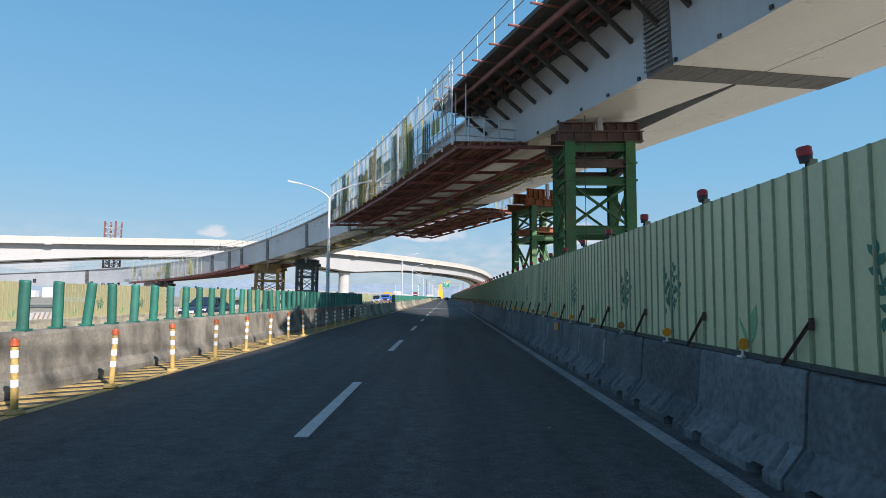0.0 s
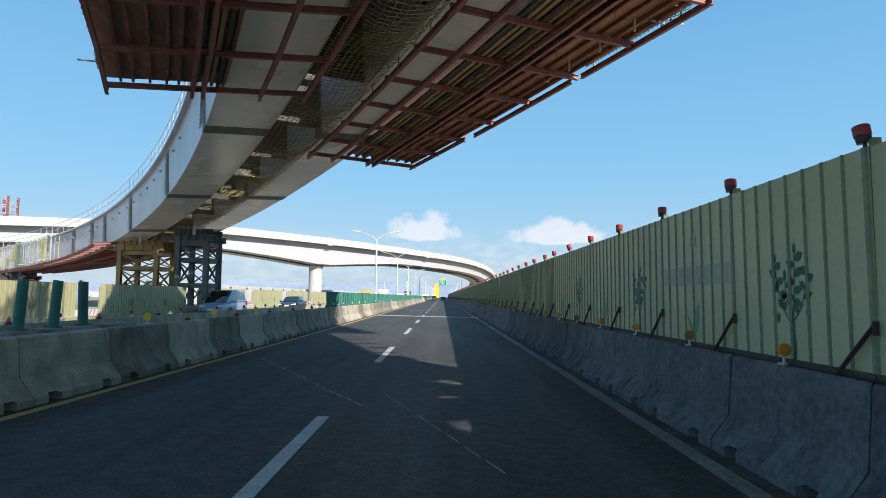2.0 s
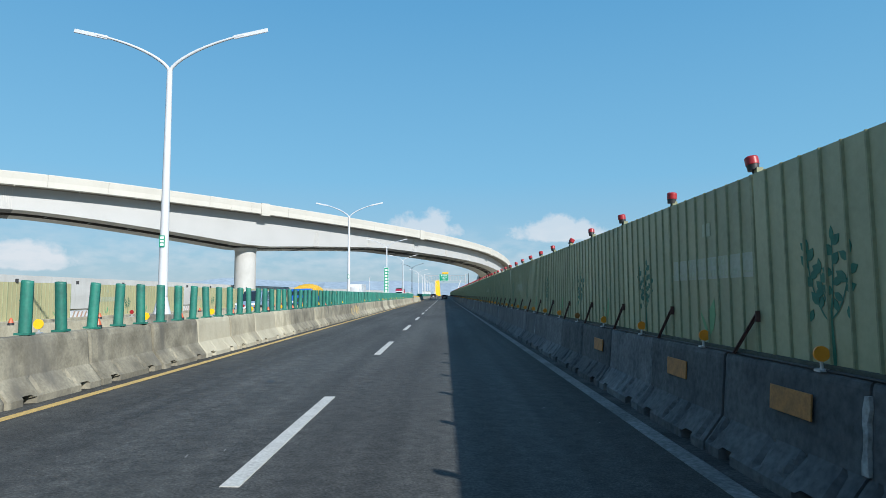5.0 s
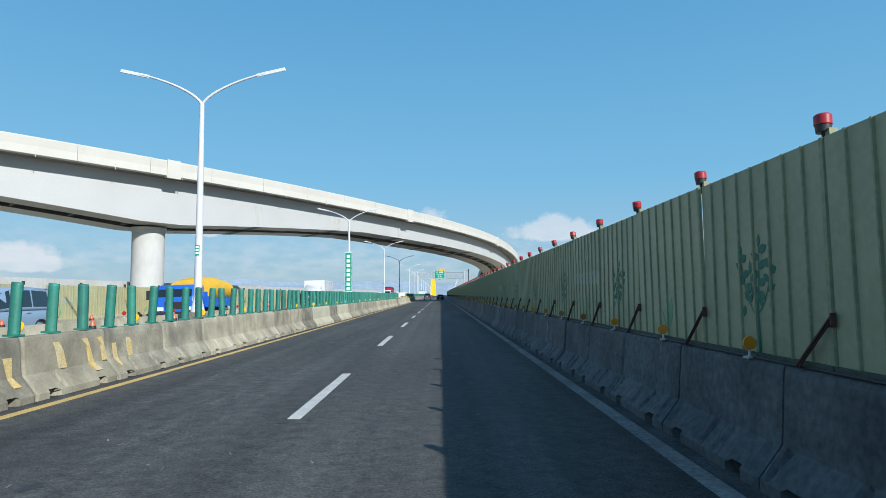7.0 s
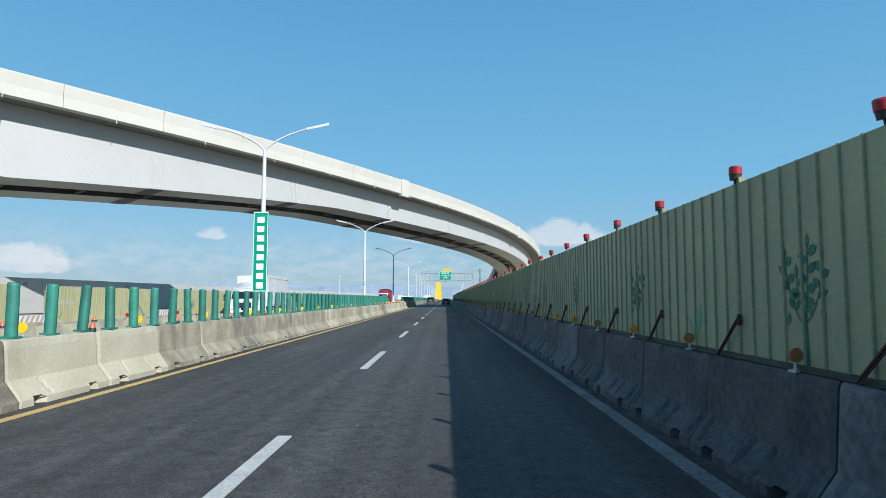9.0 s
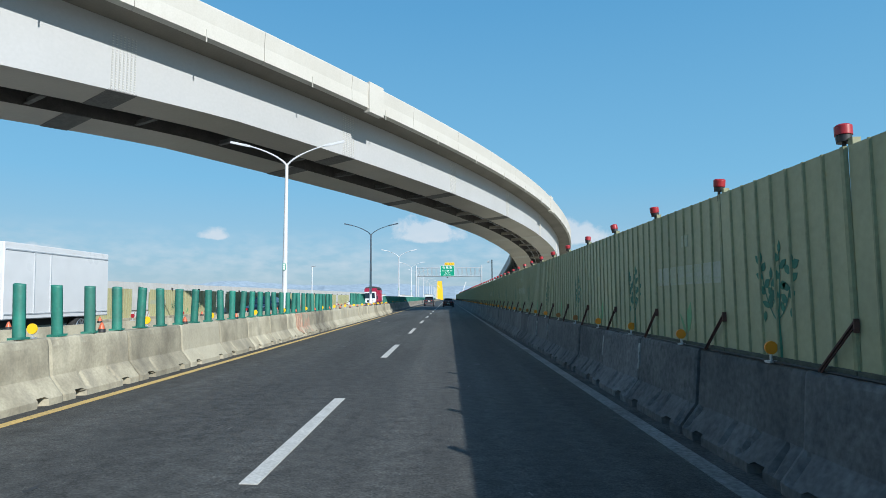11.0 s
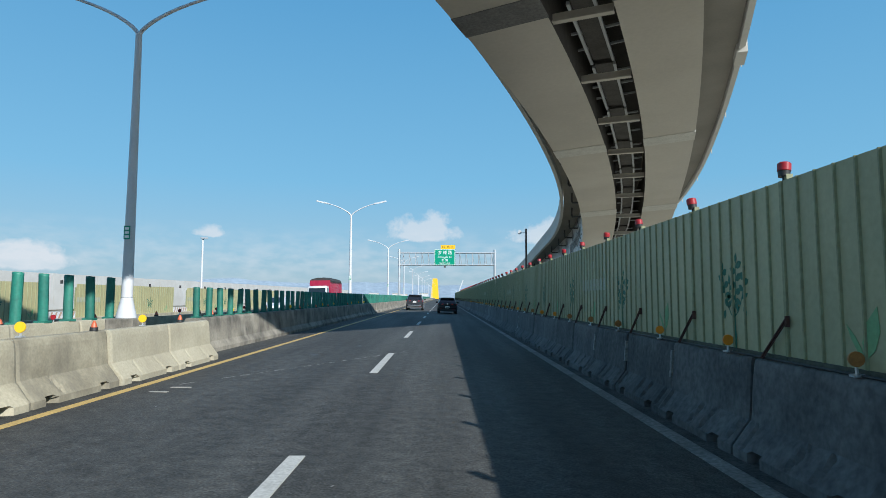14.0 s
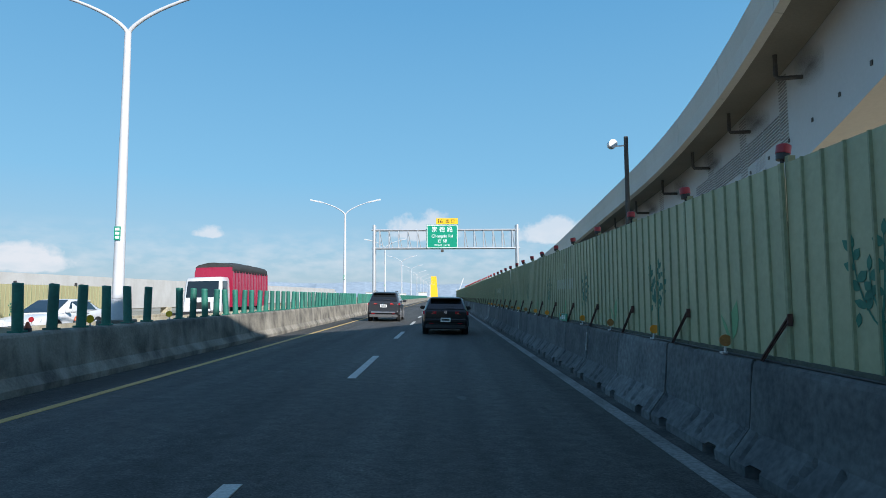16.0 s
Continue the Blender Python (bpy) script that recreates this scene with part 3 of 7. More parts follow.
for k in range(62):
    x = -5.1 + k * 0.125
    box(bm, x, x + 0.07, 76.94, 77.15, grade(x) + 0.004, grade(x) + 0.013)
part("tooth_comb", bm, GALV, joint)

# sealed cracks: thin pale wandering lines
for cx0, cy0, cx1, cy1 in ((-4.2, 46.5, -1.2, 41.0), (-1.0, 42.0, 2.0, 33.5), (-4.4, 62.0, 1.0, 54.0), (-3.9, 197.35, 0.1, 203.95), (-4.45, 214.3, -1.2, 221.0)):
    bm = bmesh.new()
    n = 17
    for i in range(n):
        if random.random() < 0.12:
            continue
        q = [(cx0 + (cx1 - cx0) * (i + t) / n, cy0 + (cy1 - cy0) * (i + t) / n) for t in (0, random.uniform(0.5, 0.75))]
        w = random.uniform(0.016, 0.03)
        j = random.uniform(-0.03, 0.03)
        vs = [bm.verts.new((x, y + s * w + j, grade(x) + 0.004)) for (x, y), s in ((q[0], -1), (q[1], -1), (q[1], 1), (q[0], 1))]
        bm.faces.new(vs)
    crack = tagged(part("crack_seal", bm, CRACK_FILL), "thin pale crack line across the asphalt", "crack", kind="structure")


for x0, x1, y in ((-4.56, -4.3, 213.6), (-4.45, -4.15, 214.05)):
    bm = bbox(x0, x1, y - 0.035, y + 0.035, grade(x1) - 0.03, grade(x0) + 0.004)
    tagged(part("crack_seal", bm, CRACK_FILL), "short pale filler mark on the asphalt", "crack", kind="structure")

r = random.Random(12)
bm = bmesh.new()
for k in range(260):
    x, y = r.uniform(-4.6, 2.0), r.uniform(-5, 290)
    a, ln, w = r.gauss(0, 0.5), r.uniform(0.03, 0.12), r.uniform(0.004, 0.013)
    dx, dy = math.sin(a) * ln, math.cos(a) * ln
    px, py = math.cos(a) * w, -math.sin(a) * w
    v = [bm.verts.new((qx, qy, grade(qx) + 0.003)) for qx, qy in ((x - px, y - py), (x + px * 0.6, y + py), (x + dx + px * 0.8, y + dy), (x + dx * 0.8 - px, y + dy * 0.9))]
    bm.faces.new(v)
tagged(part("road_scuffs", bm, DULL_LINE), "small pale scuffs and paint flecks on the asphalt", "road mark", kind="stuff")
bm = bmesh.new()
for k in range(150):
    x, y = r.gauss(-3.85, 0.3), r.gauss(196.55, 0.22)
    a, s = r.uniform(0, 3.1), r.uniform(0.006, 0.022)
    dx, dy = math.cos(a) * s, math.sin(a) * s
    v = [bm.verts.new((qx, qy, grade(qx) + 0.004)) for qx, qy in ((x - dx, y - dy), (x + dy * 0.5, y - dx * 0.5), (x + dx, y + dy), (x - dy * 0.4, y + dx * 0.4))]
    bm.faces.new(v)
tagged(part("mortar_crumbs", bm, CRACK_FILL), "pale mortar crumbs scattered on the asphalt", "debris", kind="stuff")
bm = bmesh.new()
low = [bm.verts.new((x, y, grade(x) + 0.004)) for x, y in ((-4.24, 196.98), (-4.15, 196.99), (-4.02, 197.2), (-4.07, 197.24))]
top = [bm.verts.new((v.co.x * 0.999, v.co.y, v.co.z + h)) for v, h in zip(low, (0.012, 0.02, 0.035, 0.02))]
bm.faces.new(low[::-1])
bm.faces.new(top)
for k in range(4):
    bm.faces.new((low[k], low[(k + 1) % 4], top[(k + 1) % 4], top[k]))
tagged(part("litter_scrap", bm, EDGE_LINE), "crumpled white scrap lying on the asphalt", "litter")


bm = bmesh.new()
for k in range(70):
    x, y = r.choice((-3.2, -3.2, 0.35)) + r.gauss(0, 0.3), r.uniform(0, 285)
    a, b = r.uniform(0.04, 0.11), r.uniform(0.08, 0.26)
    v = []
    for i in range(9):
        t = 2 * math.pi * i / 9
        q = r.uniform(0.6, 1.15)
        v.append(bm.verts.new((x + a * q * math.cos(t), y + b * q * math.sin(t), grade(x + a * q * math.cos(t)) + 0.002)))
    bm.faces.new(v)
tagged(part("oil_spots", bm, OIL), "dark oil spots along the wheel tracks", "road mark", kind="stuff")


def drop_thing(ob):
    for o in (*ob.children_recursive, ob):
        bpy.data.objects.remove(o)


# ---- precast barriers ----
def jersey(side, length, material, name, height, seed=0, worn=0.07):
    """A precast barrier block; side 1 faces +x. Its foot is at x = 0, its back at about 0.62."""
    r = random.Random(seed)
    face = [(0.0, 0.0), (0.0, 0.05), (0.0, 0.09)] + [(0.19 * t, 0.09 + 0.25 * t) for t in (0.12, 0.25, 0.4, 0.55, 0.7, 0.85)]
    face += [(0.19, 0.34), (0.2, 0.44), (0.212, 0.6), (0.224, 0.74), (0.235, height - 0.06), (0.247, height - 0.02), (0.275, height)]
    rear = [(0.34, height), (0.42, height), (0.455, height - 0.02), (0.48, 0.3), (0.62, 0.08), (0.62, 0.0)]
    prof = face + rear
    nf, cuts = len(face), 46
    grooves = [(length * q + r.uniform(-0.04, 0.04), r.uniform(-0.5, 0.1)) for q in ((0.07, 0.36, 0.52, 0.93) if worn > 0.05 else (0.3, 0.66)[: 1 + seed % 2])]
    slots = (length * 0.2, length * 0.79)
    bm = bmesh.new()
    rows = []
    for k in range(cuts + 1):
        y = 0.01 + (length - 0.02) * k / cuts
        end = min(y, length - y)
        row = []
        for i, (x, z) in enumerate(prof):
            if i < nf:
                x += 0.004 * noise.noise(Vector((y * 1.3, z * 2.0, seed * 7.3))) + 0.003 * noise.noise(Vector((y * 6, z * 6, seed)))
                x += 0.02 * max(0, 1 - end / 0.035)
                for gy, slant in grooves:
                    if 0.11 < z < 0.33:
                        d = abs(y - gy - slant * (z - 0.2))
                        x += worn * max(0, 1 - d / 0.048)
                if z < 0.1 and any(abs(y - s) < 0.10 - 0.3 * z * (y > s) for s in slots):
                    x += 0.16
                if z > height - 0.08:
                    chip = noise.noise(Vector((y * 4, seed * 3.1, 1.7)))
                    x += 0.03 * max(0, chip - 0.2)
                    z -= 0.05 * max(0, chip - 0.25)
            row.append(bm.verts.new((x * -side, y, z)))
        rows.append(row)
    n = len(prof)
    for a, b in zip(rows, rows[1:]):
        for i in range(n):
            bm.faces.new((a[i], a[(i + 1) % n], b[(i + 1) % n], b[i]))
    bm.faces.new(rows[0])
    bm.faces.new(rows[-1][::-1])
    return part(name, bm, material)


def row_of(proto_list, x, ys):
    for y, p in zip(ys, itertools.cycle(proto_list)):
        copy_thing(p, Matrix.Translation((x + random.uniform(-0.012, 0.012), y, grade(x) + 0.002)) @ Matrix.Rotation(radians(random.uniform(-0.25, 0.25)), 4, "Z"))



BY0 = -29.41
protos = []
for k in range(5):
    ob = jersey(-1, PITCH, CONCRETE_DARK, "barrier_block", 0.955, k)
    tagged(ob, "stained precast concrete barrier block at the fence foot, darkened for shade", "concrete barrier", "barrier blocks under the fence")
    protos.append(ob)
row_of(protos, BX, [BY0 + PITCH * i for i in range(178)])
for p in protos:
    drop_thing(p)
protos = {}
for kind, material, label in (("pale", CONCRETE_PALE, "clean pale cream"), ("plain", CONCRETE, "weathered beige"), ("aged", CONCRETE_AGED, "blackened old grey")):
    protos[kind] = []
    for k in range(3):
        ob = jersey(1, PITCH, material, "barrier_block", 0.85, k + 9 + len(label), 0.016 if kind == "pale" else 0.034)
        tagged(ob, label + " precast concrete barrier block along the middle strip", "concrete barrier", "middle barrier blocks")
        protos[kind].append(ob)
# pale, plain and blackened shares along the strip
SHARES = [(36, 0.1, 0.4), (58, 0.15, 0.3), (90, 0.25, 0.35), (104, 0.05, 0.25), (124, 0.4, 0.35), (150, 0.12, 0.75), (186, 0.75, 0.25), (222, 0.2, 0.4), (260, 0.2, 0.4)]
r = random.Random(12)
for i in range(90):
    y = 36.475 + PITCH * i
    _, pale, plain_share = [v for v in SHARES if v[0] <= y][-1]
    u = r.random()
    kind = "pale" if u < pale else ("plain" if u < pale + plain_share else "aged")
    copy_thing(r.choice(protos[kind]), Matrix.Translation((-5.22 + r.uniform(-0.018, 0.018), y, grade(-5.22) + 0.002)) @ Matrix.Rotation(radians(r.uniform(-0.4, 0.4)), 4, "Z"))
for i in range(6):
    copy_thing(protos["pale"][i % 3], Matrix.Translation((-7.62, 207.2 + PITCH * i, grade(-7.8) + 0.002)))
for row in protos.values():
    for p in row:
        drop_thing(p)
far_prof = [(0.0, 0.0), (0.0, 0.09), (0.19, 0.34), (0.235, 0.75), (0.30, 0.80), (0.42, 0.80), (0.48, 0.3), (0.62, 0.08), (0.62, 0.0)]
bm = extrude_y([(-8.9 + x, z + grade(-8.6)) for x, z in far_prof], Y0, Y1 + 500, 60)
tagged(part("far_median_barrier", bm, CONCRETE), "weathered concrete barrier on the far side of the middle strip", "concrete barrier", kind="structure")
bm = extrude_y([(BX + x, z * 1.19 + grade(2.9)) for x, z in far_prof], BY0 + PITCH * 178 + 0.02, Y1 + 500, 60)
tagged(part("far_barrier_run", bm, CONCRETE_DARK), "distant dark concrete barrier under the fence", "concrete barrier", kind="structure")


# mortar smeared over some joints of the fence-side blocks
mortar = thing("joint_mortar", "pale mortar smeared over joints of the dark barrier", "mortar", kind="structure")
r = random.Random(31)
for i in range(20, 170):
    if r.random() > 0.2:
        continue
    y = BY0 + PITCH * i
    bm = bmesh.new()
    rows = []
    top, low = r.uniform(0.8, 0.91), r.choice((0.5, 0.36, 0.2))
    for q in np.linspace(top, low, 7):
        x = BX + float(np.interp(q, [0.09, 0.34, 0.88], [0.0, 0.19, 0.235]))
        w = 0.028 * r.uniform(0.5, 1.4)
        c = y + r.uniform(-0.012, 0.012)
        rows.append([bm.verts.new((x + o, c + d, q + grade(2.9))) for d, o in ((-w, -0.016), (w, -0.016), (w, 0.05), (-w, 0.05))])
    for a, b in zip(rows, rows[1:]):
        for k in range(4):
            bm.faces.new((a[k], a[(k + 1) % 4], b[(k + 1) % 4], b[k]))
    bm.faces.new(rows[0])
    bm.faces.new(rows[-1][::-1])
    part("smear", bm, MORTAR, mortar)

face_line = [(-5.474, 0.83), (-5.446, 0.6), (-5.425, 0.345), (-5.33, 0.22), (-5.26, 0.13)]
stripes = thing("painted_stripes", "faded red stripes painted on the middle barrier", "paint marks", kind="structure")
r = random.Random(21)
for k in range(8):
    y = 182.95 + k * 0.26
    bm = bmesh.new()
    end = r.choice((3, 4, 4, 5))
    rows = []
    for i, (x, z) in enumerate(face_line[:end]):
        w = 0.07 + 0.03 * r.random()
        rows.append([bm.verts.new((x + 0.022 + o, y + dy + 0.05 * i * r.uniform(-0.5, 1), z + grade(-5.4))) for dy, o in ((-w, 0), (w, 0), (w, -0.05), (-w, -0.05))])
    for a, b in zip(rows, rows[1:]):
        for i in range(4):
            bm.faces.new((a[i], a[(i + 1) % 4], b[(i + 1) % 4], b[i]))
    bm.faces.new(rows[0])
    bm.faces.new(rows[-1][::-1])
    part("stripe", bm, RED_WASH, stripes)

daubs = thing("paint_daubs", "faded yellow paint daubs on the middle barrier", "paint marks", kind="structure")
r = random.Random(5)
for y, top, end in ((117.9, 0, 3), (118.6, 0, 4), (119.0, 0, 3), (119.4, 1, 4), (119.85, 0, 3), (116.9, 1, 4)):
    bm = bmesh.new()
    rows = []
    lean = r.uniform(0.02, 0.09)
    for i, (x, z) in enumerate(face_line[top:end]):
        w = r.uniform(0.03, 0.085)
        rows.append([bm.verts.new((x + 0.036 + o, y + dy + lean * i, z - (0.1 if i == 0 else 0) * (top == 0) + grade(-5.4))) for dy, o in ((-w, 0), (w, 0), (w, -0.06), (-w, -0.06))])
    for a, b in zip(rows, rows[1:]):
        for i in range(4):
            bm.faces.new((a[i], a[(i + 1) % 4], b[(i + 1) % 4], b[i]))
    bm.faces.new(rows[0])
    bm.faces.new(rows[-1][::-1])
    part("daub", bm, YELLOW_WASH, daubs)


def old_wall(y0, y1):
    prof = [(-5.86, 0.0), (-5.86, 0.1), (-5.97, 0.26), (-6.03, 0.80), (-6.05, 0.84), (-6.10, 0.855), (-6.33, 0.855), (-6.37, 0.8), (-6.42, 0.0)]
    bm = extrude_y([(x, z + grade(-6)) for x, z in prof], y0, y1, int((y1 - y0) / 3), 0.0)
    return tagged(part("cast_barrier", bm, CONCRETE_OLD), "continuous grey cast concrete barrier with dark stains", "concrete barrier", kind="structure")


old_wall(Y0, 44.5)
old_wall(218.9, Y1 + 500)
bm = bbox(-8.85, -6.45, Y0, Y1 + 500, -0.1, 0.62)
tagged(part("median_fill", bm, CONCRETE_OLD), "grey concrete fill of the middle strip", "median", kind="structure")


# ---- green glare shields on the middle barrier ----
def glare_post():
    bm = bmesh.new()
    n = 11
    outer, inner = [], []
    for i in range(n):
        a = radians(-95 + 190 * i / (n - 1))
        outer.append((0.081 * math.sin(a), -0.081 * math.cos(a)))
        inner.append((0.067 * math.sin(a), -0.067 * math.cos(a)))
    ring = outer + inner[::-1]
    m = len(ring)
    levels = []
    for z in (0.0, 0.02, 0.67, 0.71):
        k = 1 - 0.03 * z / 0.71
        levels.append([bm.verts.new((x * k, y * k, z + (0.018 * math.cos(x * 16) if z > 0.6 else 0))) for x, y in ring])
    for lo, hi in zip(levels, levels[1:]):
        for i in range(m):
            f = bm.faces.new((lo[i], lo[(i + 1) % m], hi[(i + 1) % m], hi[i]))
            f.smooth = i < n - 1
    bm.faces.new(levels[0][::-1])
    bm.faces.new(levels[-1])
    # domed back and foot
    rod(bm, (0, 0.0, 0.0), (0, 0.0, 0.69), 0.06, 0.058, 10)
    box(bm, -0.095, 0.095, -0.095, 0.07, -0.004, 0.025)
    return tagged(part("glare_shield", bm, GLARE_GREEN), "green plastic glare shield post on the concrete barrier", "glare shield", "green glare shields")


proto = glare_post()
runs = [(-22, 43.2, -6.18), (61.4, 190.2, -5.58), (219.1, 290, -6.18)]
for a, b, x in runs:
    y = a
    while y < b:
        if min(abs(y - (36.6 + 30.3 * k)) for k in range(14)) > 0.25 or x > -6:
            z = grade(x) + (0.855 if x > -6 else 0.86)
            copy_thing(proto, Matrix.Translation((x, y, z)) @ Euler((radians(random.gauss(0, 1.6)), radians(random.gauss(0, 1.6)), radians(random.gauss(0, 6)))).to_matrix().to_4x4())
        y += 0.765
# taller posts on the second row of blocks, up to the lamp
for k in range(11):
    copy_thing(proto, Matrix.Translation((-7.98, 210.95 + 0.765 * k, grade(-7.9) + 0.857)) @ Euler((radians(random.gauss(0, 1.2)), radians(7 if k == 4 else random.gauss(0, 1.2)), radians(random.gauss(0, 6)))).to_matrix().to_4x4() @ Matrix.Diagonal((1.2, 1.2, 1.3, 1)))
bm = bmesh.new()
for k in range(240):
    y = 290.3 + k * 0.765
    rod(bm, (-6.18, y, grade(-6) + 0.855), (-6.18, y, grade(-6) + 1.56), 0.088, 0.085, 8)
tagged(part("glare_shields", bm, GLARE_GREEN), "distant row of green glare shields on the barrier", "glare shield", kind="stuff")
bpy.data.objects.remove(proto)


# ---- small reflectors and beacons on the barriers ----
def round_reflector(mat, label, r=0.07):
    e = thing("reflector", label, "reflector", "round barrier reflectors")
    bm = bmesh.new()
    disc(bm, (0, 0, 0.13), r, 0.018, "y", 16)
    bmesh.ops.bevel(bm, geom=[e2 for e2 in bm.edges if e2.calc_length() > 0.001 and len(e2.link_faces) == 2 and e2.calc_face_angle(0) > 1], offset=0.003, segments=1, affect="EDGES")
    part("reflector_face", bm, mat, e)
    bm = bmesh.new()
    rod(bm, (0, 0.012, 0.0), (0, 0.012, 0.1), 0.014, 0.012, 6)
    box(bm, -0.04, 0.04, -0.03, 0.05, 0.0, 0.018)
    part("bracket", bm, GALV, e)
    return e


def beacon():
    e = thing("beacon", "small red and black warning beacon on the barrier", "beacon", "barrier beacons")
    bm = bmesh.new()
    rod(bm, (0, 0, 0.05), (0, 0, 0.12), 0.05, 0.028, 10)
    rod(bm, (0, 0, 0.12), (0, 0, 0.15), 0.028, 0.012, 10)
    part("lens", bm, RED_ORANGE, e)
    bm = bmesh.new()
    rod(bm, (0, 0, 0), (0, 0, 0.05), 0.06, 0.055, 10)
    part("base", bm, BLACK_PLASTIC, e)
    return e


ry, rr, bc = round_reflector(YELLOW_REF, "round yellow reflector on the concrete barrier"), round_reflector(RED_PLASTIC, "round red reflector on the concrete barrier", 0.055), beacon()
y, k = 44.0, 0
while y < 250:
    x = -5.57 if y < 217.8 else -6.15
    z = grade(x) + (0.853 if y < 217.8 else 0.86)
    spot = Matrix.Translation((x + random.uniform(-0.03, 0.05), y + random.uniform(-0.1, 0.1), z))
    if not 217.6 < y < 219.2:
        copy_thing((ry, bc, ry, bc)[k % 4], spot)
    copy_thing((bc, rr, bc, rr)[k % 4], Matrix.Translation((-8.56, y + 0.6, grade(-8.6) + 0.80)))
    y, k = y + 1.53, k + 1
for p in (ry, rr, bc):
    drop_thing(p)


# ---- delineator posts in the hatching ----
def delineator():
    e = thing("delineator_post", "yellow flexible delineator post with white bands and an orange cap", "delineator", "delineator posts on the hatching")
    bm = bmesh.new()
    rod(bm, (0, 0, 0), (0, 0, 0.05), 0.11, 0.085, 12)
    rod(bm, (0, 0, 0.05), (0, 0, 0.78), 0.042, 0.04, 12)
    part("post", bm, YELLOW_LINE, e)
    for z in (0.30, 0.47, 0.64):
        bm = bmesh.new()
        rod(bm, (0, 0, z), (0, 0, z + 0.09), 0.0435, 0.0435, 12)
        part("band", bm, SIGN_WHITE, e, "white reflective band")
    bm = bmesh.new()
    rod(bm, (0, 0, 0.78), (0, 0, 0.85), 0.055, 0.05, 12)
    rod(bm, (0, 0, 0.85), (0, 0, 0.875), 0.03, 0.02, 12)
    part("cap", bm, RED_ORANGE, e, "orange cap")
    return e


proto = delineator()
for k in range(25):
    copy_thing(proto, pose(-5.13, -11.1 + 2.017 * k, grade(-5.5) + 0.004, random.gauss(0, 1.2), random.gauss(0, 1.5), random.uniform(0, 90)))
drop_thing(proto)


# ---- painted hoarding fence ----
RIBS = 8


def fence_panel_mesh(width, height):
    """Ribbed sheet: flat bands with raised narrow ribs; it faces -x."""
    bm = bmesh.new()
    pts = []
    w = width / RIBS
    for i in range(RIBS):
        y = i * w
        seam = 0.022 if i == 0 else 0.0
        pts += [(0.0, y + 0.006, 0), (-0.018, y + 0.014, 1), (-0.018, y + 0.030 + seam, 1), (0.0, y + 0.040 + seam, 1)]
    pts.append((0.0, width - 0.004, 0))
    front = [[bm.verts.new((x, y, z)) for x, y, _ in pts] for z in (0, height)]
    back = [[bm.verts.new((x + 0.012, y, z)) for x, y, _ in pts] for z in (0, height)]
    n = len(pts)
    for i in range(n - 1):
        rib = pts[i][2] or pts[i + 1][2]
        f = bm.faces.new((front[0][i], front[0][i + 1], front[1][i + 1], front[1][i]))
        f.material_index = 1 if (pts[i + 1][2] and i % 4 != 3) else 0
        bm.faces.new((back[0][i + 1], back[0][i], back[1][i], back[1][i + 1]))
        bm.faces.new((front[1][i], front[1][i + 1], back[1][i + 1], back[1][i]))
        bm.faces.new((front[0][i + 1], front[0][i], back[0][i], back[0][i + 1]))
    bm.faces.new((front[0][0], front[1][0], back[1][0], back[0][0]))
    bm.faces.new((front[0][-1], back[0][-1], back[1][-1], front[1][-1]))
    return bm


def leaf(bm, y, z, ang, ln, wd, x=-0.005):
    c, s = math.cos(ang), math.sin(ang)
    shape = [(0, 0), (0.28, 0.42), (0.62, 0.46), (1, 0), (0.62, -0.46), (0.28, -0.42)]
    v = [bm.verts.new((x, y + (u * ln) * c - (q * wd) * s, z + (u * ln) * s + (q * wd) * c)) for u, q in shape]
    bm.faces.new(v)
    b = [bm.verts.new((x + 0.003, p.co.y, p.co.z)) for p in v]
    for i in range(6):
        bm.faces.new((v[i], v[(i + 1) % 6], b[(i + 1) % 6], b[i]))


def tree_mesh(seed):
    """Painted young tree: one stem that forks into four leafy shoots."""
    r = random.Random(seed)
    bm = bmesh.new()

    def stroke(pts, w0, w1):
        n = len(pts) - 1
        for i, ((y0, z0), (y1, z1)) in enumerate(zip(pts, pts[1:])):
            a, b = w0 + (w1 - w0) * i / n, w0 + (w1 - w0) * (i + 1) / n
            v = [bm.verts.new(q) for q in ((-0.005, y0 - a, z0), (-0.005, y0 + a, z0), (-0.005, y1 + b, z1), (-0.005, y1 - b, z1))]
            bm.faces.new(v)

    stroke([(0.0, 0.0), (-0.008, 0.12), (0.004, 0.3), (0.0, 0.46)], 0.034, 0.02)
    for y1, top, z0 in ((0.30, 0.98, 0.34), (0.12, 0.80, 0.46), (-0.06, 1.06, 0.44), (-0.27, 0.93, 0.38)):
        pts = []
        for i in range(8):
            t = i / 7
            pts.append((y1 * math.sin(t * math.pi / 2) ** 0.8 if t else 0.0, z0 + (top - z0) * t ** 1.15))
        stroke(pts, 0.014, 0.006)
        z = z0 + 0.16
        sgn = 1
        while z < top:
            y = float(np.interp(z, [q[1] for q in pts], [q[0] for q in pts]))
            leaf(bm, y, z, math.pi / 2 - sgn * r.uniform(0.65, 1.25), r.uniform(0.12, 0.165), r.uniform(0.07, 0.10))
            sgn, z = -sgn, z + r.uniform(0.06, 0.10)
        leaf(bm, pts[-1][0], top - 0.02, math.pi / 2 + r.uniform(-0.2, 0.2), 0.13, 0.06)
        # a drooping leaf under the crown
        leaf(bm, y1 * 0.85, z0 + 0.12, -math.pi / 2 + math.copysign(0.5, y1) * r.uniform(0.4, 1.2), 0.12, 0.07)
    return bm


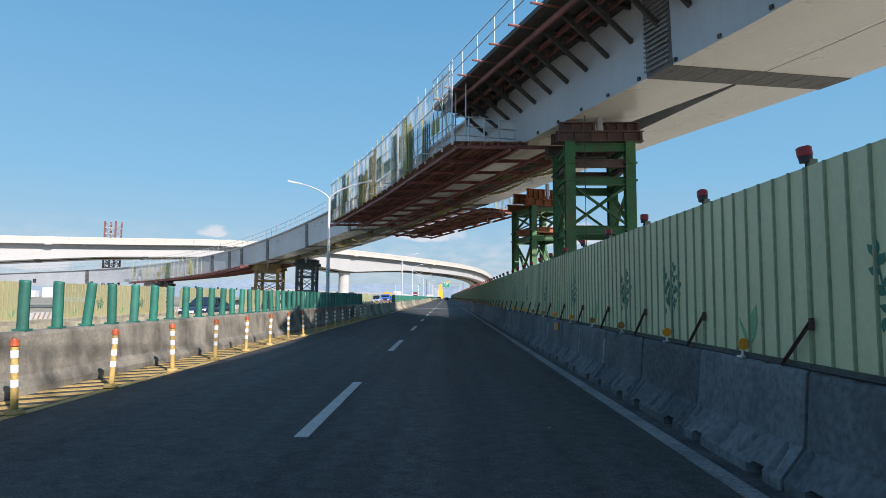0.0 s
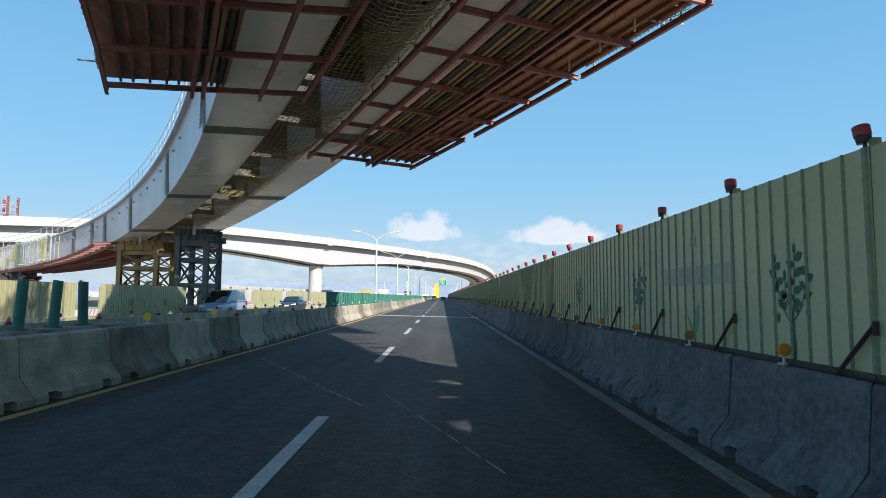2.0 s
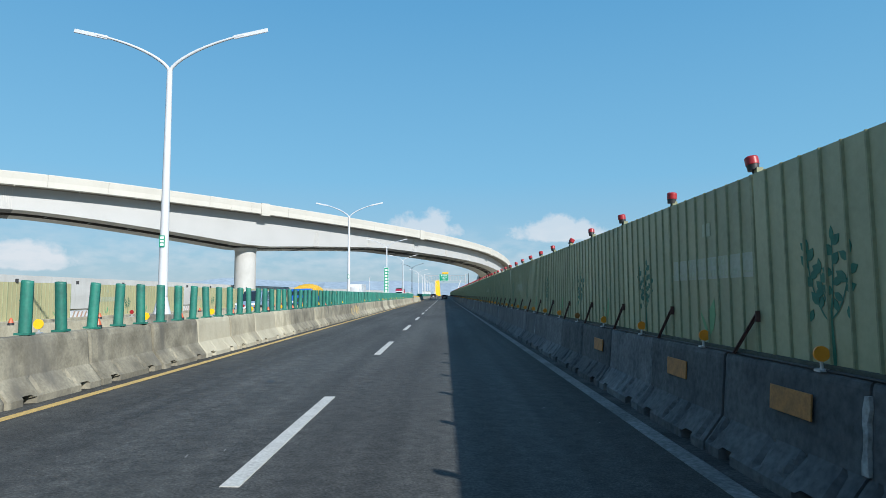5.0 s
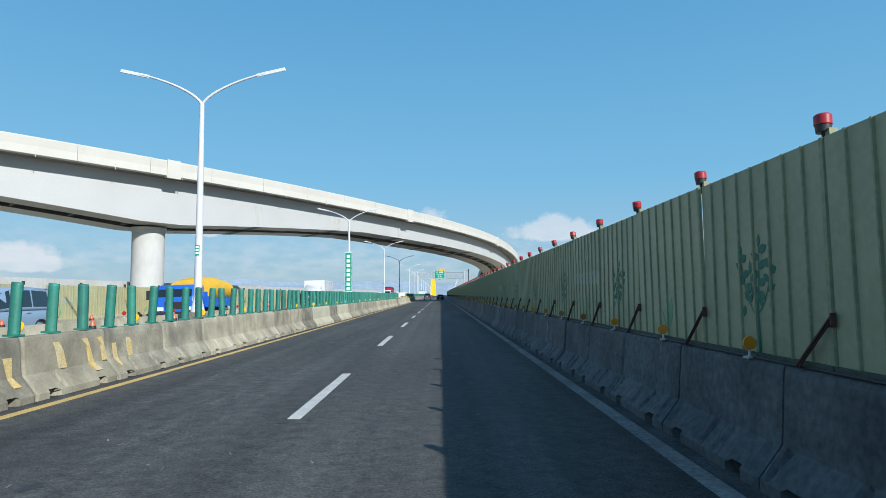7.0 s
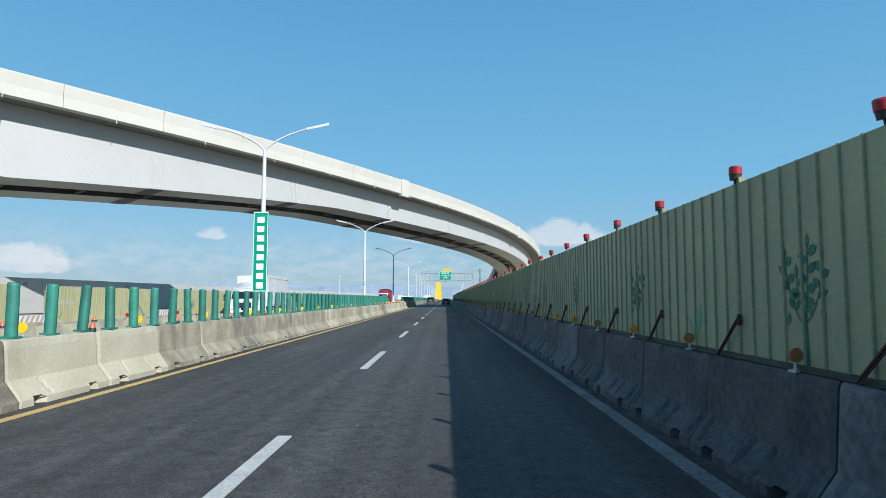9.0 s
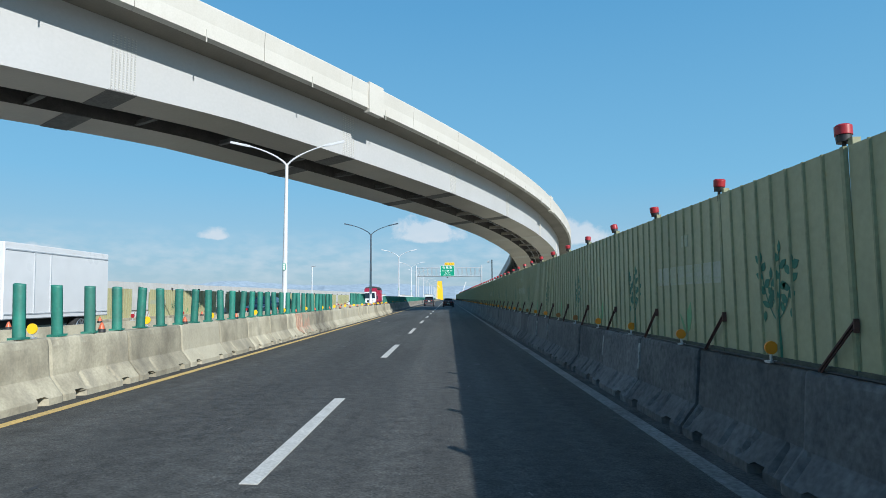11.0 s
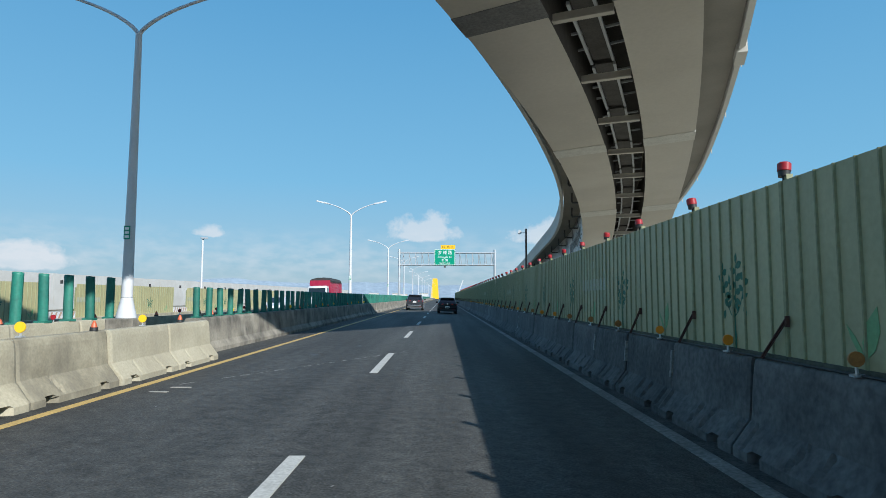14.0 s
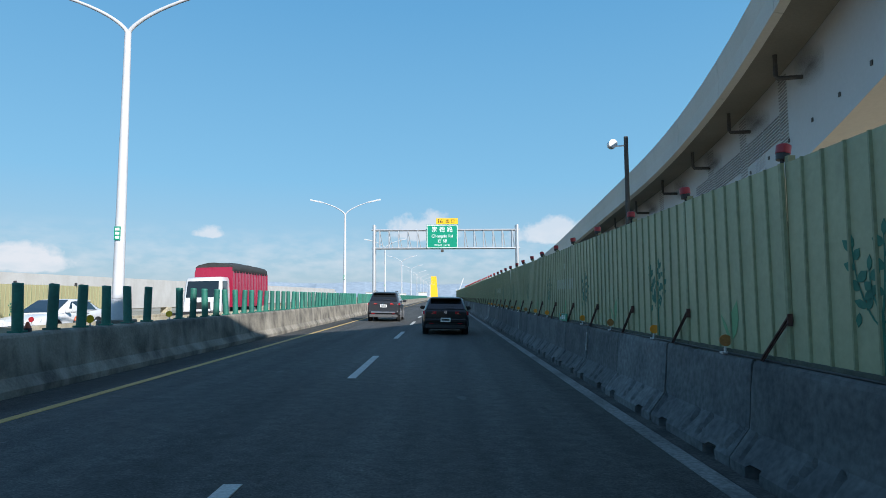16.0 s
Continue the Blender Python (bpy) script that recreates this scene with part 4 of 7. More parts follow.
def sprout_mesh(seed):
    """Painted seedling: one broad leaf, one slim leaf and a short stem."""
    bm = bmesh.new()
    leaf(bm, 0, 0.05, math.pi - 1.22, 0.44, 0.17)
    leaf(bm, 0, 0.05, 0.95, 0.33, 0.055)
    v = [bm.verts.new(p) for p in ((-0.005, -0.012, 0), (-0.005, 0.012, 0), (-0.005, 0.012, 0.12), (-0.005, -0.012, 0.12))]
    bm.faces.new(v)
    return bm


def mesh_of(bm, name, mats):
    me = bpy.data.meshes.new(name)
    bmesh.ops.recalc_face_normals(bm, faces=bm.faces)
    bm.to_mesh(me)
    bm.free()
    for m in mats:
        me.materials.append(m)
    return me


FH = 1.647
panel_me = mesh_of(fence_panel_mesh(PITCH, FH), "panel", [FENCE, FENCE_EDGE])
LH = 1.57
low_panel_me = mesh_of(fence_panel_mesh(PITCH, LH), "panel", [FENCE_FAR, FENCE_EDGE])
dull_panel_me = mesh_of(fence_panel_mesh(PITCH, FH), "panel", [FENCE_DULL, FENCE_EDGE])
tree_mes = [mesh_of(tree_mesh(s), "painted_tree", [LEAF_PAINT]) for s in (1, 2, 3)]
sprout_me = mesh_of(sprout_mesh(4), "painted_sprout", [LEAF_PALE])
# a pale washed band with faded lettering, a rule on either side and a small emblem
rw = random.Random(17)
bm = bmesh.new()
box(bm, -0.0055, -0.001, 0.05, PITCH - 0.05, 0.71, 0.94)
band_me = mesh_of(bm, "washed_band", [BAND])
bm = bmesh.new()
y = 0.62
while y < 1.5:
    w = rw.uniform(0.05, 0.09)
    box(bm, -0.008, -0.003, y, y + w, 0.845, 0.925)
    y += w + 0.025
y = 0.38
while y < 1.62:
    w = rw.uniform(0.04, 0.075)
    box(bm, -0.008, -0.003, y, y + w, 0.735, 0.80)
    y += w + rw.choice((0.018, 0.03))
box(bm, -0.008, -0.003, 0.02, 0.34, 0.755, 0.775)
box(bm, -0.008, -0.003, 1.68, PITCH - 0.02, 0.755, 0.775)
slogan_me = mesh_of(bm, "faded_writing", [TEXT_FADED])
bm = bmesh.new()
box(bm, -0.008, -0.001, 0.93, 1.12, 1.17, 1.31)
emblem_me = mesh_of(bm, "faded_emblem", [TEXT_FADED])
bm = bbox(-0.035, 0.02, 0.004, PITCH - 0.004, -0.04, 0.03, 0.004)
sill_me = mesh_of(bm, "sill", [SILL])
bm = bmesh.new()
bar(bm, (0.0, 0, 0.0), (0.0, 0, FH + 0.06), 0.06, 0.05)
post_me = mesh_of(bm, "post", [FENCE_EDGE])
bm = bmesh.new()
bar(bm, (-0.085, 0.34, -0.05), (-0.028, 0.0, 0.33), 0.036, 0.010)
bar(bm, (-0.085, 0.34, -0.05), (-0.028, 0.0, 0.33), 0.010, 0.036)
bar(bm, (-0.028, -0.012, 0.26), (-0.028, -0.012, 0.36), 0.04, 0.012)
brace_me = mesh_of(bm, "brace", [BRACE])


def hoarding(name, label, x, z, y0, count, kinds, flip=False, gaps=False, sheet=None, small=1.0, width=1.0):
    """kinds(i) names what is painted on bay i: T a tree, S a seedling, W faded writing over a seedling."""
    e = thing(name, label, "fence", kind="structure")
    for i in range(count):
        y = y0 + PITCH * i
        if gaps and i % 6 == 0:
            continue
        turn = Matrix.Translation((x, y + (PITCH if flip else 0), z)) @ Matrix.Rotation(math.pi if flip else 0, 4, "Z") @ Matrix.Rotation(radians(random.gauss(0, 0.25)), 4, "Y") @ Matrix.Diagonal((1, width, 1, 1))
        p = new("panel", sheet or panel_me)
        p.parent = e
        p.matrix_local = turn
        kind = kinds(i)
        if kind == "T":
            t = new("painted_tree", tree_mes[(i * 5 // 2) % 3])
            t.parent = p
            t.location = (0, PITCH * 0.5, 0.03)
            t.scale = (1, 0.84, 0.87 * small)
        else:
            t = new("painted_sprout", sprout_me)
            t.parent = p
            t.location = (0, PITCH * 0.52, 0.04)
            t.scale = (1, 1, small)
        if kind == "W":
            for nm, me in (("washed_band", band_me), ("faded_writing", slogan_me), ("faded_emblem", emblem_me)):
                t = new(nm, me)
                t.parent = p
        q = new("post", post_me)
        q.parent = e
        q.location = (x + (0.045 if not flip else -0.045), y, z - (0.3 if small < 1 else 0))
        if not flip:
            s = new("sill", sill_me)
            s.parent = e
            s.location = (x, y, z)
            s.scale = (1, width, 1)
            b = new("brace", brace_me)
            b.parent = e
            b.location = (x, y, z + 0.04)
    return e


FX, FZ = 2.88, 0.926
BARRIER_TOP = grade(BX) + 0.957
# the first lengths run past the towers; a narrow sheet joins them to the long one
SEC_A, N_A = 8.914 - 19 * PITCH, 19
SEC_B, N_B = 8.914, 20
SEC_C, N_C = 50.753, 154
PALE = "pale green ribbed steel hoarding with painted trees along the barrier"
hoarding("fence_right", PALE, FX, FZ, SEC_A, N_A, lambda i: "T" if (N_A - i) % 2 else "S")
hoarding("fence_right", PALE, FX, FZ, SEC_B, N_B, lambda i: "T" if i % 2 == 0 else ("W" if i % 8 == 7 else "S"))
hoarding("fence_right", "narrow pale green sheet between two lengths of hoarding", FX, FZ, SEC_B + PITCH * N_B, 1, lambda i: "S", width=0.7)
hoarding("fence_right_far", "pale green ribbed steel hoarding with painted trees and leaves", FX, FZ, SEC_C, N_C, lambda i: "T" if i % 2 else ("W" if i % 8 == 2 else "S"), sheet=dull_panel_me)
LX, LZ, LY = -17.4, 0.48, -35.7
hoarding("fence_left", "pale yellow ribbed steel hoarding beyond the opposite carriageway", LX, LZ, LY, 150, lambda i: "T" if i % 2 == 0 else ("W" if i % 6 == 1 else "S"), flip=True, gaps=True, sheet=low_panel_me, small=0.9)
PANEL_YS = [SEC_A + PITCH * i for i in range(N_A + N_B + 1)] + [SEC_C + PITCH * i for i in range(N_C)]
# low concrete foot of the far fence
bm = bbox(LX - 0.3, LX + 0.25, Y0, Y1, -0.5, LZ, 0.02)
tagged(part("fence_foot", bm, CONCRETE), "low grey concrete foot under the far hoarding", "kerb", kind="structure")
# striped boards in the openings of the far hoarding
proto = thing("striped_board", "low white board with pale red diagonal stripes", "barrier board", "boards in the far fence")
bm = bbox(-0.02, 0.02, 0.03, PITCH - 0.03, 0.0, 0.3, 0.004)
part("board", bm, FAR_WHITE, proto)
for k in range(6):
    bm = bmesh.new()
    vs = [[bm.verts.new((x, 0.12 + k * 0.31 + q, z)) for q, z in ((0, 0.01), (0.12, 0.01), (0.27, 0.29), (0.15, 0.29))] for x in (0.024, 0.01)]
    bm.faces.new(vs[0])
    bm.faces.new(vs[1][::-1])
    for a in range(4):
        bm.faces.new((vs[0][a], vs[0][(a + 1) % 4], vs[1][(a + 1) % 4], vs[1][a]))
    part("stripe", bm, RED_WASH, proto)
for i in range(0, 150, 6):
    copy_thing(proto, Matrix.Translation((LX, LY + PITCH * i, LZ)))
drop_thing(proto)


def warning_lamp():
    e = thing("warning_lamp", "red and black round warning lamp on the fence top", "warning lamp", "lamps along the fence top")
    bm = bmesh.new()
    rod(bm, (0, 0, 0.075), (0, 0, 0.145), 0.06, 0.06, 14)
    rod(bm, (0, 0, 0.145), (0, 0, 0.157), 0.06, 0.045, 14)
    part("lens", bm, RED_PLASTIC, e)
    bm = bmesh.new()
    rod(bm, (0, 0, 0.02), (0, 0, 0.075), 0.05, 0.055, 14)
    rod(bm, (0, 0, -0.08), (0, 0, 0.02), 0.016, 0.016, 6)
    part("base", bm, BLACK_PLASTIC, e)
    return e


proto = warning_lamp()
for y in PANEL_YS[:170]:
    knocked = random.random() < 0.12
    copy_thing(proto, pose(FX + 0.02, y + 0.06 + random.uniform(-0.04, 0.04), FZ + FH + 0.02, random.gauss(0, 32 if knocked else 6), random.gauss(-3, 20 if knocked else 5), 0))
drop_thing(proto)
proto = round_reflector(ORANGE, "round orange reflector standing on the barrier top", 0.058)
dull = round_reflector(ORANGE_DULL, "dirty orange reflector standing on the barrier top", 0.058)
for y in PANEL_YS[:150]:
    y += PITCH * 0.52
    if 239.2 < y < 241.0:
        continue
    copy_thing(dull if random.random() < 0.45 else proto, pose(FX - 0.065, y, BARRIER_TOP, 0, random.gauss(0, 3), random.gauss(0, 8)))
drop_thing(proto)
drop_thing(dull)
# small far lamps on the far hoarding
proto = thing("warning_lamp", "small dark warning lamp on the far hoarding", "warning lamp", "lamps along the far fence")
bm = bmesh.new()
rod(bm, (0, 0, 0), (0, 0, 0.16), 0.06, 0.06, 8)
part("lens", bm, BLACK_PLASTIC, proto)
for i in range(1, 75):
    copy_thing(proto, pose(LX, LY + i * 4.05 - 0.02, LZ + LH - 0.02, 0, 0, 0))
drop_thing(proto)
# cable along the right barrier top
bm = bmesh.new()
tube(bm, [(FX - 0.052 + 0.008 * math.sin(i * 1.7), Y0 + 3 * i, BARRIER_TOP + 0.01) for i in range(int((Y1 - Y0) / 3))], 0.012, 5)
tagged(part("cable", bm, BLACK_PLASTIC), "thin black cable lying on the barrier top", "cable")
# orange plates on the right barrier's face, green distance plates on its top
for y, z in ((15.6, 0.74), (86.45, 0.63), (88.75, 0.62), (92.3, 0.6)):
    bm = bbox(-0.008, 0.008, -0.28, 0.28, -0.1, 0.1, 0.003)
    ob = tagged(part("orange_plate", bm, ORANGE_DULL), "dirty orange reflective plate on the concrete barrier", "plate")
    ob.matrix_world = pose(BX + 0.195, y, z, 0, 4, 0)
for y in (28.2, 249.4):
    bm = bbox(2.795, 2.815, y - 0.42, y + 0.42, BARRIER_TOP, BARRIER_TOP + 0.17, 0.003)
    gp = tagged(part("green_plate", bm, SIGN_GREEN), "small green distance plate on the barrier top", "sign")
    for i in range(3):
        bm = bbox(2.788, 2.794, y - 0.22 + 0.18 * i, y - 0.12 + 0.18 * i, BARRIER_TOP + 0.04, BARRIER_TOP + 0.13)
        part("plate_bar", bm, SIGN_WHITE, gp)


# ---- street lamps on the middle strip ----
def street_lamp():
    e = thing("street_lamp", "tall pale steel street lamp with two curved arms", "street lamp", "street lamps on the middle strip")
    bm = bmesh.new()
    rod(bm, (0, 0, 0.0), (0, 0, 0.45), 0.22, 0.12, 12)
    rod(bm, (0, 0, 0.45), (0, 0, 6.5), 0.12, 0.07, 14)
    part("pole", bm, POLE_WHITE, e)
    bm = bbox(-0.3, 0.3, -0.3, 0.3, -0.35, 0.0, 0.02)
    part("base_block", bm, CONCRETE_OLD, e)
    for s in (-1, 1):
        bm = bmesh.new()
        pts = []
        for i in range(13):
            t = i / 12
            pts.append((s * 2.6 * t ** 1.5, 0, 6.45 + 0.72 * math.sin(t * math.pi * 0.42) / math.sin(math.pi * 0.42) * 1.0 + 0.42 * t))
        tube(bm, pts[:11], 0.05, 8, 0.028)
        arm = part("arm", bm, POLE_WHITE, e)
        bm = bmesh.new()
        a, b = Vector(pts[9]), Vector(pts[12])
        m, ln = axis_matrix(a, b)
        box(bm, -0.018, 0.018, -0.055, 0.055, 0, ln, m)
        bmesh.ops.bevel(bm, geom=bm.edges[:], offset=0.012, segments=1, affect="EDGES")
        part("luminaire", bm, POLE_WHITE, e)
    bm = bbox(-0.07, 0.07, -0.128, -0.122, 1.74, 2.04)
    pl = part("number_plate", bm, SIGN_GREEN, e, "small green plate")
    bm = bmesh.new()
    for z in (1.77, 1.86, 1.95):
        box(bm, -0.045, 0.045, -0.134, -0.129, z, z + 0.06)
    part("plate_bars", bm, SIGN_WHITE, pl)
    return e


LAMP_YS = [36.2, 97.2, 127.5, 157.8, 188.1, 218.0, 248.7, 279.0, 309.3, 339.6, 369.9, 400.2, 430.5, 460.8, 491.1, 521.4, 551.7, 582]
proto = street_lamp()
lamps = [copy_thing(proto, pose(-7.1 if y > 240 else -7.28, y, 1.0, 0, 0, random.gauss(0, 1.0))) for y in LAMP_YS]
drop_thing(proto)

# ---- ramps ----
class Alignment:
    """A ramp's line in plan (heading by arcs and spirals), with its heights."""

    def __init__(self, x0, y0, heading, heights, tilt, s0, s1, step=1.0):
        self.step, self.s0, self.tilt = step, s0, tilt
        n = int(round((s1 - s0) / step)) + 1
        self.s = np.linspace(s0, s1, n)
        h = np.radians([heading(v) for v in self.s])
        dx, dy = np.sin(h) * step, np.cos(h) * step
        X = np.concatenate([[0], np.cumsum((dx[1:] + dx[:-1]) / 2)])
        Y = np.concatenate([[0], np.cumsum((dy[1:] + dy[:-1]) / 2)])
        i0 = int(np.argmin(abs(self.s)))
        self.x, self.y, self.h = X - X[i0] + x0, Y - Y[i0] + y0, h
        z = np.interp(self.s, [a for a, _ in heights], [b for _, b in heights])
        k = max(3, int(24 / step) | 1)
        zp = np.pad(z, k // 2, mode="reflect", reflect_type="odd")
        self.z = np.convolve(zp, np.ones(k) / k, "valid")

    def at(self, s, d=0.0, up=0.0):
        x, y, z, h = (float(np.interp(s, self.s, q)) for q in (self.x, self.y, self.z, self.h))
        return Vector((x - math.cos(h) * d, y + math.sin(h) * d, z + up + self.tilt * d))

    def heading(self, s):
        return float(np.interp(s, self.s, self.h))

    def frame_at(self, s, d=0.0, up=0.0):
        """x to the left side, y along, z up."""
        h = self.heading(s)
        m = Matrix(((-math.cos(h), math.sin(h), 0), (math.sin(h), math.cos(h), 0), (0, 0, 1))).to_4x4()
        m.translation = self.at(s, d, up)
        return m

    def sweep(self, bm, profile, s0, s1, step=2.0, mats=None, drop=None):
        """Sweep a closed outline of (d, up); drop(s) lowers points marked with a third value."""
        n = max(1, int(round((s1 - s0) / step)))
        rings = []
        for k in range(n + 1):
            s = s0 + (s1 - s0) * k / n
            rings.append([bm.verts.new(self.at(s, p[0], p[1] - (drop(s) if drop and len(p) > 2 and p[2] else 0))) for p in profile])
        m = len(profile)
        for a, b in zip(rings, rings[1:]):
            for i in range(m):
                f = bm.faces.new((a[i], a[(i + 1) % m], b[(i + 1) % m], b[i]))
                if mats:
                    f.material_index = mats[i]
        bm.faces.new(rings[0][::-1])
        bm.faces.new(rings[-1])


# finished ramp: left-hand curve, highest over the opposite carriageway
ramp_a = Alignment(4.56, 215.32, lambda s: 16.81 - 0.28 * (s - 27.8) if s < 27.8 else (16.81 - 0.548 * (s - 27.8) if s < 56 else 1.36),
                   [(-230, 7.3), (-160, 8.86), (-120, 9.78), (-90, 11.09), (-60, 10.49), (-30, 9.82), (0, 9.31), (20, 8.57), (40, 6.71), (60, 5.22), (90, 3.0), (140, 2.0)], -0.065, -230, 140)
PIER_S, END_PIER_S = -58.0, 54.0


def haunch(s):
    t = abs(s - PIER_S)
    t2 = abs(s + 146)
    t3 = abs(s - END_PIER_S)
    return 1.85 * max(0.0, 1 - max(t - 2, 0) / 26) ** 1.2 + 1.39 * max(0.0, 1 - max(t2 - 2, 0) / 26) ** 1.2 + 1.85 * max(0.0, 1 - max(t3 - 2, 0) / 25) ** 1.1


A0, A1 = -228, 130
ramp = thing("finished_ramp", "white curved steel box girder ramp with cream parapets", "bridge", kind="structure")
# webs facing the gap get the dark colour in place of its shade
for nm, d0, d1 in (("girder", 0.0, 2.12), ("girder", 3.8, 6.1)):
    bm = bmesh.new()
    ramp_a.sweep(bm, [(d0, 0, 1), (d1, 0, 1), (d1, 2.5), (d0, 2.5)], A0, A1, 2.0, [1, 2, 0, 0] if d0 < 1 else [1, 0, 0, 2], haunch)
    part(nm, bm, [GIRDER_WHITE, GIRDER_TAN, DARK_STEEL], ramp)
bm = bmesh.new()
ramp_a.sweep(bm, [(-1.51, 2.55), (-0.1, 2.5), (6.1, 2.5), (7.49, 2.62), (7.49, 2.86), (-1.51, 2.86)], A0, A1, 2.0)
# the whole deck takes the darkened colour that stands for shade below
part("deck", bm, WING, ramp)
# parapets in lengths of 6 m with open joints
for side in (-1, 1):
    s = A0
    while s < A1 - 1:
        bm = bmesh.new()
        off = (lambda d: d + 0.24) if side < 0 else (lambda d: 5.74 - d)
        ramp_a.sweep(bm, [(off(-2.02), 2.38), (off(-1.78), 2.3), (off(-1.78), 2.85), (off(-1.72), 3.76), (off(-1.81), 3.84), (off(-1.96), 3.84), (off(-2.04), 3.74), (off(-1.98), 3.05)], s + 0.012, min(s + 6, A1) - 0.012, 2.0)
        part("parapet", bm, PARAPET, ramp)
        s += 6.0
# joint covers on the parapet
for s in (-130.0, -94.5, -58.5, -22.6, 13.6, 49.5, 85.0):
    bm = bmesh.new()
    ramp_a.sweep(bm, [(-1.86, 2.16), (-1.47, 2.2), (-1.43, 3.9), (-1.84, 3.91)], s, s + 1.3, 0.65)
    part("joint_cover", bm, PARAPET, ramp)
# drip brackets under the parapet every 6 m, cross beams between the boxes, splice plates
for s in np.arange(A0 + 3, A1, 6.0):
    bm = bmesh.new()
    m = ramp_a.frame_at(s, -1.78, 2.3)
    box(bm, -0.02, 0.02, -0.015, 0.03, -0.15, 0.4, m)
    part("drain_clip", bm, PARAPET, ramp)
for s in np.arange(A0 + 2, A1, 4.6):
    lo = -haunch(s)
    bm = bmesh.new()
    m = ramp_a.frame_at(s, 3.0, 0)
    box(bm, -0.83, 0.9, -0.1, 0.1, lo + 0.02, lo + 0.06, m)
    box(bm, -0.83, 0.9, -0.012, 0.012, lo + 0.06, lo + 0.28, m)
    part("cross_beam", bm, GIRDER_TAN if s > -4 else SPLICE, ramp)
    # inspection walkway in the gap: two angles, a plate and brackets
    bm = bmesh.new()
    for sd in (2.72, 3.42):
        bar(bm, ramp_a.at(s + 0.14, sd, lo + 0.62), ramp_a.at(s + 4.46, sd, -haunch(s + 4.46) + 0.62), 0.09, 0.09)
    for q in (1.1, 2.3, 3.5):
        bar(bm, ramp_a.at(s + q, 2.27, -haunch(s + q) + 0.75), ramp_a.at(s + q, 3.73, -haunch(s + q) + 0.75), 0.07, 0.07)
    part("walkway_frame", bm, GIRDER_GREY, ramp)
    bm = bmesh.new()
    a, b = ramp_a.at(s + 0.2, 3.07, lo + 0.7), ramp_a.at(s + 4.4, 3.07, -haunch(s + 4.4) + 0.7)
    bar(bm, a, b, 0.6, 0.02)
    part("walkway_plate", bm, DARK_STEEL, ramp)
# soffit strip coloured dark to deepen the shade between the girders
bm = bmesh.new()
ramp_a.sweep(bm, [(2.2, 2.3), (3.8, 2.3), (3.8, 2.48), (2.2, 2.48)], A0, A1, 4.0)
part("deck_soffit", bm, DARK_STEEL, ramp, "deck underside between the girders, painted dark for the gap's shade")
SPL = [-205, -180, -158, -132, -112, -88, -48, -36.0, -22.8, -10.0, 2.3, 15.8, 29.3, 42.5, 56.0]
for s in SPL:
    pale = s > 12
    for d0, d1 in ((0.0, 2.12), (3.8, 6.1)):
        bm = bmesh.new()
        ramp_a.sweep(bm, [(d0 - 0.02, 0.02, 1), (d1 + 0.02, 0.02, 1), (d1 + 0.02, -0.022, 1), (d0 - 0.02, -0.022, 1)], s, s + 1.15, 0.575, None, haunch)
        part("bottom_splice_plate", bm, SPLICE_PALE if pale else SPLICE, ramp)
    # bolts on the side webs: a grid of small studs
    for side in (0, 1):
        bm = bmesh.new()
        for k in range(7):
            for j in range(22):
                p = ramp_a.frame_at(s + 0.12 + k * 0.15, -0.012 if side == 0 else 6.112, 0.1 + j * 0.105 - haunch(s))
                box(bm, -0.016, 0.016, -0.03, 0.03, -0.02, 0.02, p)
        ob = part("web_bolts", bm, SPLICE_PALE if side == 0 else GIRDER_GREY, ramp)
# drain hooks on the outer left web
for s in np.arange(-6, 96, 5.0):
    bm = bmesh.new()
    m = ramp_a.frame_at(s, 6.1, 0)
    tube(bm, [m @ Vector((0.75, 0, 2.4)), m @ Vector((0.75, 0, 1.75)), m @ Vector((0.7, 0, 1.66)), m @ Vector((0.0, 0, 1.66))], 0.07, 8)
    part("drain_elbow", bm, DARK_STEEL, ramp)
# ribbed splice strips on the outer left web
for s0, s1, u0, u1 in ((40.3, 41.0, 0.12, 2.36), (44.4, 45.1, 0.12, 2.36), (48.5, 49.2, 0.12, 2.36), (56.2, 56.9, 0.12, 2.36), (41.04, 42.6, 0.42, 1.2), (42.66, 44.36, 0.42, 1.2), (45.14, 46.6, 0.42, 1.2), (46.66, 48.46, 0.42, 1.2), (49.24, 51.0, 0.42, 1.2)):
    bm = bmesh.new()
    for u in np.arange(u0, u1, 0.11):
        n = max(2, int((s1 - s0) / 0.36))
        for k in range(n):
            q0, q1 = s0 + (s1 - s0) * k / n + 0.012, s0 + (s1 - s0) * (k + 1) / n - 0.012
            bar(bm, ramp_a.at(q0, 6.112, u), ramp_a.at(q1, 6.112, u), 0.05, 0.03)
    tagged(part("splice_ribs", bm, SPLICE_RIB, ramp, "rows of thin grey splice ribs"), kind="stuff")
# soot on the web beside the drain outlets
r = random.Random(21)
for s in np.arange(-6, 96, 5.0):
    bm = bmesh.new()
    bm.faces.new([bm.verts.new((0.0, math.cos(t), math.sin(t))) for t in np.linspace(0, 2 * math.pi, 19)[:-1]])
    ob = part("soot_stain", bm, SOOT, ramp, "grey soot stain beside a drain outlet")
    ob.matrix_local = ramp_a.frame_at(s - 0.5 + r.uniform(-0.2, 0.2), 6.108, 1.8) @ Matrix.Rotation(radians(14), 4, "X") @ Matrix.Diagonal((1, r.uniform(1.3, 1.7), r.uniform(0.5, 0.7), 1))
